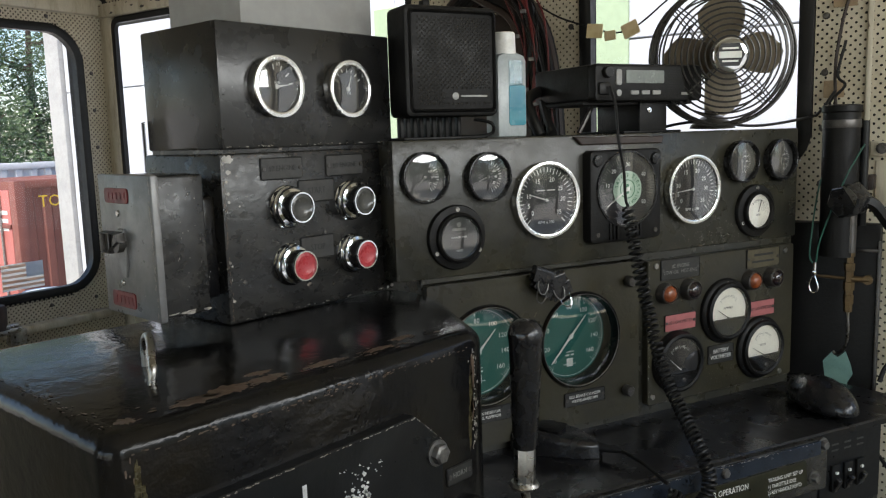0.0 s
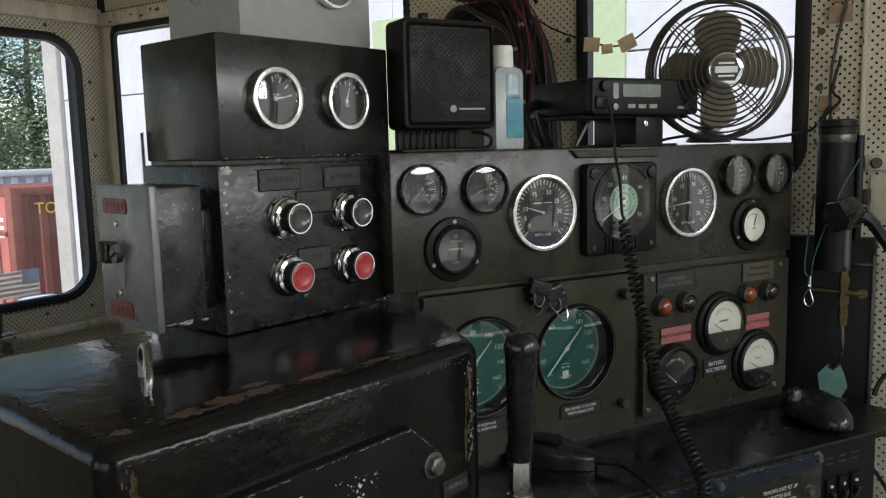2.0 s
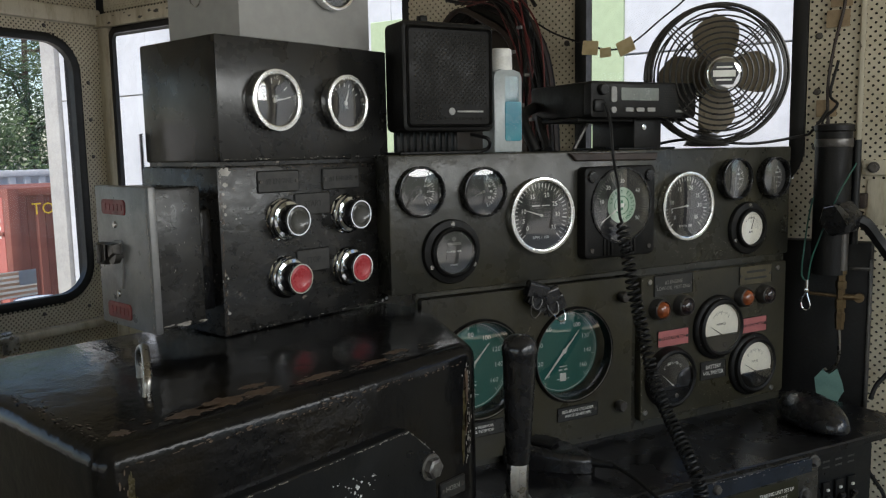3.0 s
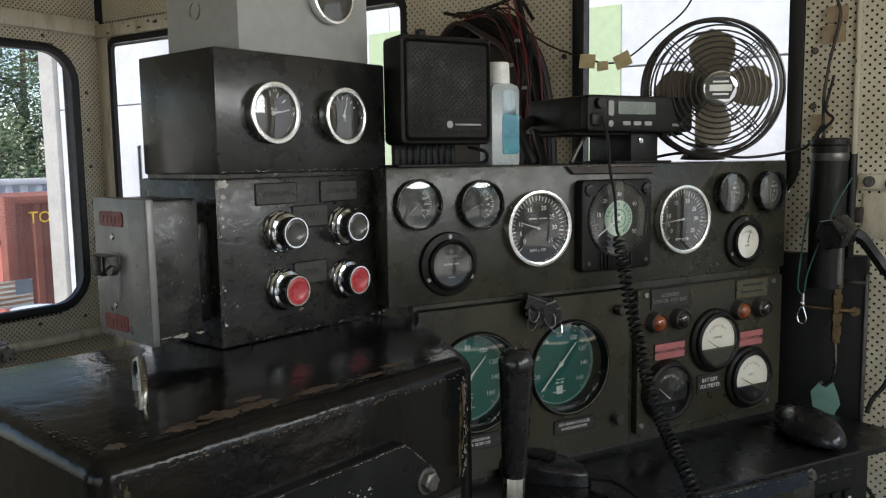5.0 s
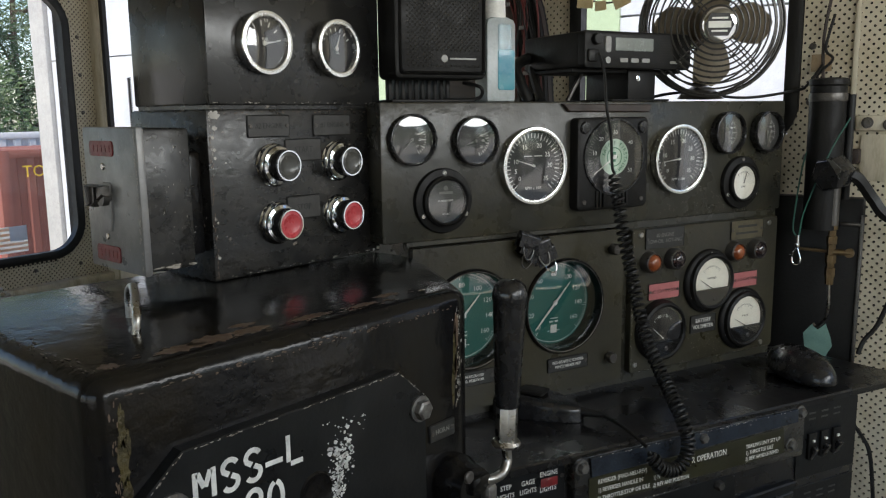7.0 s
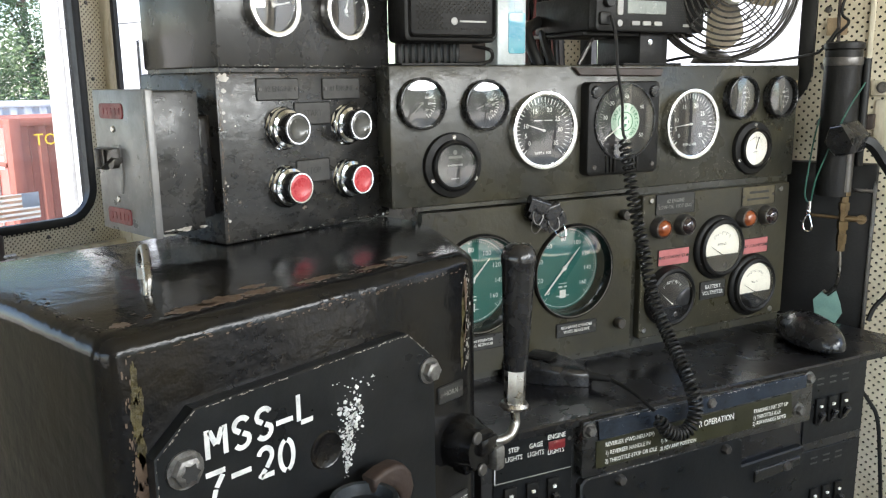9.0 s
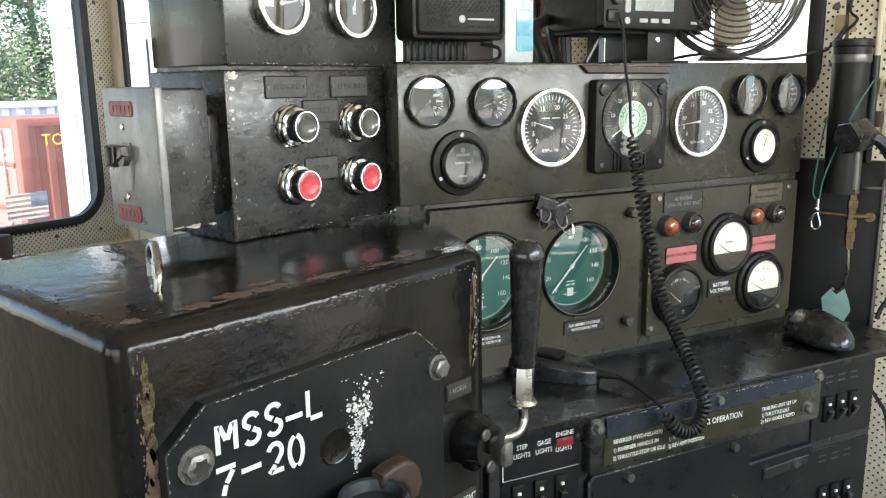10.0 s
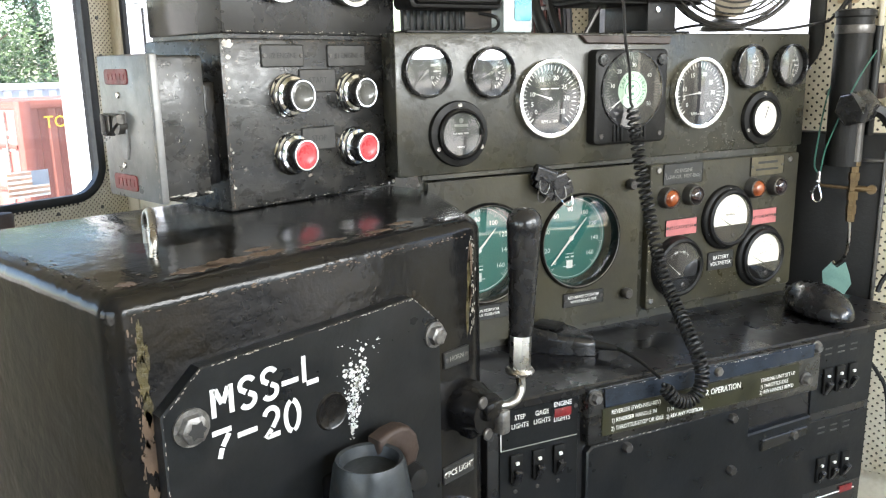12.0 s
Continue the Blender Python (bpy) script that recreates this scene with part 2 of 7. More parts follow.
CONTAINER_RED = mat("oxide_red_container_paint", (0.20, 0.068, 0.05), 0.55, tint=(0.155, 0.05, 0.038), tint_scale=1.5, chips=(0.12, 0.05, 0.03), chip_scale=6, chip_at=0.72)
# door red lightened in the colour itself, for sun on the container's end
CONTAINER_SUNLIT = mat("sunlit_red_door_paint", (0.40, 0.13, 0.11), 0.5, tint=(0.34, 0.10, 0.08), tint_scale=2)
YELLOW = mat("yellow_letter_paint", (0.75, 0.48, 0.03), 0.5, tint_scale=8)
BLUE_DRUM = mat("faded_blue_drum_paint", (0.13, 0.21, 0.30), 0.45, tint_scale=6)
GROUND_MAT = mat("dusty_gravel", (0.40, 0.37, 0.32), 0.9, tint=(0.28, 0.26, 0.21), tint_scale=1.1, bump=0.6, bump_scale=30)
BARK = mat("tree_bark", (0.09, 0.065, 0.045), 0.85, tint_scale=9, bump=0.5, bump_scale=30)
LEAF = mat("sunlit_leaves", (0.06, 0.10, 0.03), 0.55, tint=(0.035, 0.065, 0.02), tint_scale=1.3)
def translucent(m, colour):
    """Thin sticker film that lets the daylight behind it through."""
    nt = m.node_tree
    tr = nt.nodes.new("ShaderNodeBsdfTranslucent")
    tr.inputs["Color"].default_value = (*colour, 1)
    mix = nt.nodes.new("ShaderNodeMixShader")
    mix.inputs[0].default_value = 0.6
    nt.links.new(nt.nodes["Principled BSDF"].outputs[0], mix.inputs[1])
    nt.links.new(tr.outputs[0], mix.inputs[2])
    nt.links.new(mix.outputs[0], nt.nodes["Material Output"].inputs["Surface"])


FLAG_WHITE = mat("sticker_white", (0.85, 0.84, 0.80), 0.4, tint_scale=30)
FLAG_RED = mat("sticker_faded_orange_red", (0.78, 0.52, 0.38), 0.4, tint_scale=30)
FLAG_BLUE = mat("sticker_faded_blue", (0.50, 0.56, 0.66), 0.4, tint_scale=30)
for flag_mat, flag_col in ((FLAG_WHITE, (0.85, 0.84, 0.80)), (FLAG_RED, (0.80, 0.60, 0.48)), (FLAG_BLUE, (0.55, 0.60, 0.70))):
    translucent(flag_mat, flag_col)
for m in (FLAG_WHITE, FLAG_RED, FLAG_BLUE):
    m.node_tree.nodes["Principled BSDF"].inputs["Transmission Weight"].default_value = 0.65
    m.node_tree.nodes["Principled BSDF"].inputs["IOR"].default_value = 1.0
PANE = glass("window_glass", 1.35)
DIAL_GLASS = glass("dial_glass", 2.2)


# ---- mesh builders: each returns a bmesh in metres ----
def box(x0, x1, y0, y1, z0, z1, bevel=0.0, segs=2):
    bm = bmesh.new()
    bmesh.ops.create_cube(bm, size=1)
    for v in bm.verts:
        v.co = ((x0 + x1) / 2 + v.co.x * (x1 - x0), (y0 + y1) / 2 + v.co.y * (y1 - y0), (z0 + z1) / 2 + v.co.z * (z1 - z0))
    if bevel:
        bmesh.ops.bevel(bm, geom=bm.edges[:], offset=bevel, segments=segs, profile=0.5, affect="EDGES")
    return bm


def prism(pts, z0, z1, bevel=0.0, segs=1):
    bm = bmesh.new()
    vs = [bm.verts.new((x, y, z1)) for x, y in pts]
    top = bm.faces.new(vs)
    ret = bmesh.ops.extrude_face_region(bm, geom=[top])
    for v in ret["geom"]:
        if isinstance(v, bmesh.types.BMVert):
            v.co.z = z0
    bmesh.ops.recalc_face_normals(bm, faces=bm.faces[:])
    if bevel:
        es = [e for e in bm.edges if abs(e.verts[0].co.z - z1) < 1e-6 and abs(e.verts[1].co.z - z1) < 1e-6]
        bmesh.ops.bevel(bm, geom=es, offset=bevel, segments=segs, profile=0.5, affect="EDGES")
    return bm


def rounded(x0, x1, y0, y1, r, n=5):
    pts = []
    for cx, cy, a in ((x1 - r, y1 - r, 0), (x0 + r, y1 - r, 90), (x0 + r, y0 + r, 180), (x1 - r, y0 + r, 270)):
        for i in range(n + 1):
            t = radians(a + 90 * i / n)
            pts.append((cx + r * math.cos(t), cy + r * math.sin(t)))
    return pts


def lathe(profile, seg=40, centre=(0, 0, 0), sides=None):
    """Profile of (radius, height) turned round local z."""
    bm = bmesh.new()
    rings = []
    for r, h in profile:
        if r < 1e-6:
            rings.append([bm.verts.new((centre[0], centre[1], centre[2] + h))])
        else:
            rings.append([bm.verts.new((centre[0] + r * math.cos(2 * math.pi * i / seg), centre[1] + r * math.sin(2 * math.pi * i / seg), centre[2] + h))
                          for i in range(seg)])
    for a, b in zip(rings, rings[1:]):
        for i in range(seg):
            j = (i + 1) % seg
            q = [a[i % len(a)], a[j % len(a)], b[j % len(b)], b[i % len(b)]]
            u = []
            for v in q:
                if v not in u:
                    u.append(v)
            if len(u) > 2:
                bm.faces.new(u)
    bmesh.ops.recalc_face_normals(bm, faces=bm.faces[:])
    return bm


def smooth_path(pts, n=8):
    """Catmull-Rom through the points."""
    P = [Vector(p) for p in pts]
    P = [2 * P[0] - P[1]] + P + [2 * P[-1] - P[-2]]
    out = []
    for i in range(1, len(P) - 2):
        for k in range(n):
            t = k / n
            a, b, c, d = P[i - 1], P[i], P[i + 1], P[i + 2]
            out.append(0.5 * ((2 * b) + (c - a) * t + (2 * a - 5 * b + 4 * c - d) * t * t + (3 * b - a - 3 * c + d) * t ** 3))
    out.append(P[-2])
    return out


def tube(pts, r, seg=8, closed=False, taper=None):
    bm = bmesh.new()
    pts = [Vector(p) for p in pts]
    n = len(pts)
    rings, ref = [], None
    for i, p in enumerate(pts):
        d = (pts[(i + 1) % n] - pts[i - 1]) if (closed or 0 < i < n - 1) else (pts[1] - pts[0] if i == 0 else pts[-1] - pts[-2])
        d.normalize()
        if ref is None:
            ref = d.orthogonal().normalized()
        ref = (ref - d * ref.dot(d)).normalized()
        s = d.cross(ref)
        rr = taper[i] if taper else r
        rings.append([bm.verts.new(p + rr * (math.cos(2 * math.pi * k / seg) * ref + math.sin(2 * math.pi * k / seg) * s)) for k in range(seg)])
    for i in range(n if closed else n - 1):
        a, b = rings[i], rings[(i + 1) % n]
        for k in range(seg):
            bm.faces.new((a[k], a[(k + 1) % seg], b[(k + 1) % seg], b[k]))
    if not closed:
        bm.faces.new(rings[0][::-1]), bm.faces.new(rings[-1])
    bmesh.ops.recalc_face_normals(bm, faces=bm.faces[:])
    return bm


def join(*bms):
    out = bmesh.new()
    for b in bms:
        me = bpy.data.meshes.new("tmp")
        b.to_mesh(me)
        b.free()
        out.from_mesh(me)
        bpy.data.meshes.remove(me)
    return out


def moved(bm, m):
    bmesh.ops.transform(bm, matrix=m, verts=bm.verts[:])
    return bm


def words(s, size, x=0.0, y=0.0, z=0.0, align="CENTER", squeeze=1.0, turn=0.0):
    cu = bpy.data.curves.new("words", "FONT")
    cu.body, cu.size, cu.align_x, cu.align_y, cu.extrude, cu.resolution_u = s, size, align, "CENTER", 0.0001, 2
    ob = bpy.data.objects.new("words", cu)
    bm = bmesh.new()
    bm.from_mesh(ob.to_mesh())
    ob.to_mesh_clear()
    bpy.data.objects.remove(ob)
    bpy.data.curves.remove(cu)
    return moved(bm, Matrix.Translation((x, y, z)) @ Matrix.Rotation(turn, 4, "Z") @ Matrix.Diagonal((squeeze, 1, 1, 1)))


def lens_disc(r, z, dome, seg=40, cy=0.0):
    """A shallow clear dome, its faces towards local +z."""
    bm = bmesh.new()
    rings = [[bm.verts.new((q * r * math.cos(2 * math.pi * k / seg), cy + q * r * math.sin(2 * math.pi * k / seg), z + dome * (1 - q * q))) for k in range(seg)] for q in (1.0, 0.7, 0.35)]
    mid = bm.verts.new((0, cy, z + dome))
    for a, b in zip(rings, rings[1:]):
        for k in range(seg):
            bm.faces.new((a[k], a[(k + 1) % seg], b[(k + 1) % seg], b[k]))
    for k in range(seg):
        bm.faces.new((rings[-1][k], rings[-1][(k + 1) % seg], mid))
    return bm


def sheet(x0, x1, y0, y1, z):
    bm = bmesh.new()
    bm.faces.new([bm.verts.new(p) for p in ((x0, y0, z), (x1, y0, z), (x1, y1, z), (x0, y1, z))])
    return bm


def screw_head(x, y, z, r=0.004, h=0.002, slot=0.4, hexa=False):
    b = lathe([(0, h), (r * 0.8, h), (r, h * 0.6), (r, 0)], 6 if hexa else 12, (x, y, z))
    return b


BASE = {}


def thing(name, m, base, label, category, group=""):
    """An Empty at base (in the frame m); its parts are given in the frame m."""
    ob = new(name)
    ob.empty_display_size = 0.02
    ob.matrix_world = m @ Matrix.Translation(base)
    BASE[ob.name] = Matrix.Translation([-c for c in base])
    return tagged(ob, label, category, group)


def part(name, bm, material, parent, label="", at=None, smooth=True, local=False):
    """One mesh under a thing or a part. Coordinates are those of the thing's frame unless local."""
    me = bpy.data.meshes.new(name)
    bm.to_mesh(me)
    bm.free()
    me.materials.append(material)
    if smooth:
        me.polygons.foreach_set("use_smooth", [True] * len(me.polygons))
        me.set_sharp_from_angle(angle=radians(38))
    ob = new(name, me)
    ob.parent = parent
    if parent is not None and parent.name in BASE:
        ob.matrix_basis = BASE[parent.name] @ (at or Matrix.Identity(4))
    elif at:
        ob.matrix_basis = at
    return tagged(ob, label) if label else ob


def solid(name, bm, material, m, label, category="", kind="", group="", smooth=True):
    """A top-level mesh in the frame m."""
    ob = part(name, bm, material, None, smooth=smooth)
    ob.matrix_world = m
    return tagged(ob, label, category, group, kind)


def T(x, y, z):
    return Matrix.Translation((x, y, z))


# ---- setting: the cab ----
def in_round(x, y, x0, x1, y0, y1, r):
    if not (x0 < x < x1 and y0 < y < y1):
        return False
    cx, cy = min(max(x, x0 + r), x1 - r), min(max(y, y0 + r), y1 - r)
    return math.hypot(x - cx, y - cy) <= r


def perforated(regions, pitch, r, holes_out):
    """A sheet with real round holes in staggered columns, each cell half a pitch wide; leaves out what lies inside the openings."""
    vs, fs = [], []
    w, h = pitch / 2, pitch
    for x0, x1, y0, y1 in regions:
        for i in range(int((x1 - x0) / w)):
            for j in range(-1, int((y1 - y0) / h) + 1):
                cx, cy = x0 + (i + 0.5) * w, y0 + (j + 0.5) * h + (h / 2 if i % 2 else 0)
                if cy < y0 - 0.3 * h or cy > y1 + 0.3 * h or any(in_round(cx, cy, *o) for o in holes_out):
                    continue
                n = len(vs)
                for dx, dy in ((1, 0), (1, 1), (0, 1), (-1, 1), (-1, 0), (-1, -1), (0, -1), (1, -1)):
                    vs.append((cx + dx * w / 2, cy + dy * h / 2, 0))
                for z in (0, -0.0025):
                    for k in range(8):
                        vs.append((cx + r * math.cos(k * math.pi / 4), cy + r * math.sin(k * math.pi / 4), z))
                for k in range(8):
                    l = (k + 1) % 8
                    fs.append((n + k, n + l, n + 8 + l, n + 8 + k))
                    fs.append((n + 8 + k, n + 8 + l, n + 16 + l, n + 16 + k))
    bm = bmesh.new()
    me = bpy.data.meshes.new("tmp")
    me.from_pydata(vs, [], fs)
    bm.from_mesh(me)
    bpy.data.meshes.remove(me)
    return bm


def ring_frame(outer, inner, z0, z1):
    bm = bmesh.new()
    rows = [[bm.verts.new((x, y, z)) for x, y in pts] for pts, z in ((outer, z0), (outer, z1 * 0.6), (None, z1), (inner, z1 * 0.6), (inner, z0)) if pts]
    mid = [bm.verts.new(((a[0] + b[0]) / 2, (a[1] + b[1]) / 2, z1)) for a, b in zip(outer, inner)]
    rows = [rows[0], rows[1], mid, rows[2], rows[3]]
    n = len(outer)
    for a, b in zip(rows, rows[1:] + rows[:1]):
        for k in range(n):
            bm.faces.new((a[k], a[(k + 1) % n], b[(k + 1) % n], b[k]))
    bmesh.ops.recalc_face_normals(bm, faces=bm.faces[:])
    return bm


def holed_wall(x0, x1, y0, y1, z0, z1, holes):
    """A wall of blocks round rectangular openings, given in order along x."""
    bits, x = [], x0
    for a, b, c, d in holes:
        bits.append(box(x, a, y0, y1, z0, z1))
        bits.append(box(a, b, y0, c, z0, z1))
        bits.append(box(a, b, d, y1, z0, z1))
        x = b
    bits.append(box(x, x1, y0, y1, z0, z1))
    return join(*bits)


W_LEFT = (0.45, 1.322, 1.062, 1.772, 0.10)
W_FRONT_A = (-1.985, -0.985, 1.18, 1.795, 0.026)
W_FRONT_B = (-0.614, -0.224, 1.375, 1.80, 0.065)


def cell(name, structure_label):
    ob = new(name)
    return tagged(ob, structure_label, "wall", kind="structure")


wall_front = cell("wall_front", "cream-painted perforated metal lining of the cab front")
wall_front.matrix_world = FRONT
part("lining", perforated([(-2.0, -1.2, 1.84, 1.99), (-1.06, -0.56, 1.28, 1.99), (-0.2625, -0.147, 0.75, 1.99)], 0.0132, 0.0021,
     [W_FRONT_A, W_FRONT_B]), CREAM, wall_front, smooth=False)
part("lining", moved(perforated([(-0.147, 0.10, 0.75, 1.99)], 0.0132, 0.0021, []), T(0, 0, 0.004)), CREAM, wall_front, smooth=False)
part("seam_strip", box(-0.150, -0.143, 0.75, 1.99, -0.002, 0.0055, 0.001), CREAM_TRIM, wall_front)
part("backing", holed_wall(-2.15, 1.0, 0, 2.2, -0.04, -0.012, [(-2.03, -0.99, 1.20, 1.78), (-0.60, -0.24, 1.39, 1.785), (0.20, 0.80, 1.15, 1.80)]), CAVITY, wall_front)
part("plain_lining", join(box(-2.03, -1.2, 0, 1.17, -0.011, -0.002), box(-1.2, -1.0, 0, 1.17, -0.011, -0.002), box(-1.0, 0.1, 0, 0.75, -0.011, -0.002), holed_wall(0.1, 0.93, 0, 2.2, -0.011, 0.002, [(0.20, 0.80, 1.15, 1.80)]),
     box(-1.2, -1.06, 1.80, 1.99, -0.011, -0.002), box(-2.03, 0.1, 1.99, 2.2, -0.011, -0.002)), CREAM, wall_front)

wall_left = cell("wall_left", "cream-painted perforated metal lining of the cab side")
wall_left.matrix_world = LEFT
part("lining", perforated([(0.70, 1.387, 0.80, 1.99)], 0.0128, 0.0025, [W_LEFT]), CREAM, wall_left, smooth=False)
part("backing", holed_wall(-1.6, 1.386, 0, 2.2, -0.05, -0.012, [(-0.9, 0.2, 1.10, 1.75), (0.47, 1.31, 1.075, 1.76)]), CAVITY, wall_left)
part("plain_lining", join(holed_wall(-1.5, 0.70, 0, 2.2, -0.011, -0.002, [(-0.9, 0.2, 1.10, 1.75), (0.44, 0.70, 1.06, 1.775)]), box(0.70, 1.387, 0, 0.8, -0.011, -0.002),
     box(0.70, 1.387, 1.99, 2.2, -0.011, -0.002)), CREAM, wall_left)

def cab_wall(name, bm, label):
    return solid(name, bm, CREAM, CAB, label, "wall", "structure", smooth=False)


cab_wall("wall_right", moved(holed_wall(-1.6, 1.387, 0, 2.2, 0, 0.08, [(-0.55, 1.30, 0.95, 1.85)]), T(0, -RIGHT_D, 0) @ Matrix.Rotation(radians(90), 4, "X")),
         "cream-painted steel cab side with an open driver's window")
cab_wall("wall_rear", moved(holed_wall(-0.92, 2.03, 0, 2.2, 0, 0.08, [(-0.45, 0.55, 1.05, 1.85), (0.75, 1.75, 1.05, 1.85)]),
         T(-REAR_D, 0, 0) @ Matrix.Rotation(radians(90), 4, "Z") @ Matrix.Rotation(radians(90), 4, "X")), "cream-painted steel rear of the cab with two windows")
solid("floor", box(-1.6, 1.5, -1.02, 2.13, -0.08, 0.0), FLOOR_MAT, CAB, "dark worn painted steel cab floor", "floor", "structure")
solid("ceiling", box(-1.6, 1.5, -1.02, 2.13, 2.2, 2.26), CEIL_MAT, CAB, "cream-painted steel cab ceiling", "ceiling", "structure")

# trim: corner post, beams over the windows, ledge under the side window
solid("trim_post", box(-2.032, -1.984, 0, 1.80, -0.014, 0.004, 0.003), CREAM_TRIM, FRONT,
      "chipped cream corner post of the cab", "post", "structure")
solid("trim_beam", box(-2.03, -1.0, 1.797, 1.832, -0.005, 0.018, 0.004), CREAM_TRIM, FRONT, "chipped cream beam above the front window", "beam", "structure")
solid("trim_beam_side", box(-0.2, 1.385, 1.802, 1.845, -0.005, 0.020, 0.006), CREAM_TRIM, LEFT, "cream beam above the side window", "beam", "structure")
solid("trim_ledge", box(-0.2, 1.385, 0.982, 1.004, -0.005, 0.030, 0.006), CREAM_TRIM, LEFT, "worn cream ledge under the side window", "ledge", "structure")

beam_rng = random.Random(8)
for k in range(9):
    bx, by, bs = -2.0 + 0.035 * k + beam_rng.uniform(-0.01, 0.01), beam_rng.uniform(1.803, 1.827), beam_rng.uniform(0.003, 0.011)
    solid("flaked_patch", prism([(bx + bs * beam_rng.uniform(0.5, 1.3) * math.cos(0.6283 * j), by + 0.45 * bs * beam_rng.uniform(0.4, 1.2) * math.sin(0.6283 * j)) for j in range(10)], 0.0178, 0.0184), DARK_STEEL, FRONT,
          "dark patch of flaked paint on the cream beam", "paint patch", "structure")
for y in (1.14, 1.24, 1.34, 1.44, 1.54, 1.64, 1.74):
    solid("lining_screw", screw_head(W_LEFT[1] + 0.008, y, -0.002, 0.0042, 0.002), DARK_STEEL, LEFT, "dark screw head in the perforated side lining", "screw", "structure")

def window(name, o, m, width, label, deep=-0.016, proud=0.008):
    x0, x1, y0, y1, r = o
    w = tagged(new(name), label, "window", kind="structure")
    w.matrix_world = m
    part("gasket", ring_frame(rounded(x0, x1, y0, y1, r, 8), rounded(x0 + width, x1 - width, y0 + width, y1 - width, max(0.02, r - width), 8), deep, proud), RUBBER, w, "black rubber gasket")
    pane = part("pane", sheet(x0 + width * 0.6, x1 - width * 0.6, y0 + width * 0.6, y1 - width * 0.6, -0.011), PANE, w, "clear glass pane", smooth=False)
    pane.visible_shadow = False
    return w


window("window_1", W_LEFT, LEFT, 0.022, "side cab window with a rounded black rubber gasket")
window("window_2", W_FRONT_A, FRONT, 0.015, "wide front cab window in a black gasket", -0.010, 0.003)
window("window_3", W_FRONT_B, FRONT, 0.022, "front cab window with rounded corners behind the fan")


def lining_rivets(name, spots, m, r=0.0055):
    bm = join(*[lathe([(0, 0.004), (r * 0.7, 0.0035), (r, 0.001), (r, -0.001)], 10, (x, y, 0.0)) for x, y in spots])
    solid(name, bm, DARK_STEEL, m, "dark screws fixing the perforated lining", "screws", "stuff")


lining_rivets("lining_screw", [(1.345, 1.15 + 0.1 * i) for i in range(6)] + [(0.75 + 0.12 * i, 1.79) for i in range(5)] + [(0.78 + 0.13 * i, 1.04) for i in range(5)], LEFT)
lining_rivets("lining_screw", [(-0.208, 1.36 + 0.085 * i) for i in range(6)] + [(-0.632, 1.42 + 0.11 * i) for i in range(4)] + [(-0.968, 1.45 + 0.12 * i) for i in range(3)] + [(-0.085, 1.30), (-0.09, 1.345), (-0.075, 1.05)], FRONT)

# ---- outside ----
GROUND_Z = -1.6
solid("ground", box(-400, 400, -400, 400, GROUND_Z - 0.2, GROUND_Z), GROUND_MAT, Matrix.Identity(4), "dusty pale gravel yard", "ground", "structure")

building = thing("metal_building", CAB, (4.2, 3.0, GROUND_Z), "white metal-clad building with a pale green panel", "building")
part("wall", box(4.23, 6.5, -3.0, 6.86, GROUND_Z, 5.0), CONCRETE, building)
part("corner_post", box(4.16, 4.40, 6.74, 6.95, GROUND_Z, 5.0, 0.01), CONCRETE, building, "grey concrete corner post")
for i in range(8):
    a = -2.96 + 1.215 * i
    for z0, z1 in ((GROUND_Z, 1.925), (1.935, 5.0)):
        if a > 1.5 and a + 1.2 < 3.4 and z0 < 0:
            continue
        part("siding_panel", box(4.2, 4.23, a, min(a + 1.213, 6.73), z0, z1, 0.003, 1), OUTER_WHITE, building, smooth=False)
part("green_panel", box(4.185, 4.228, 1.58, 3.27, GROUND_Z, 2.26, 0.004, 1), OUTER_GREEN, building, "pale green panel", smooth=False)


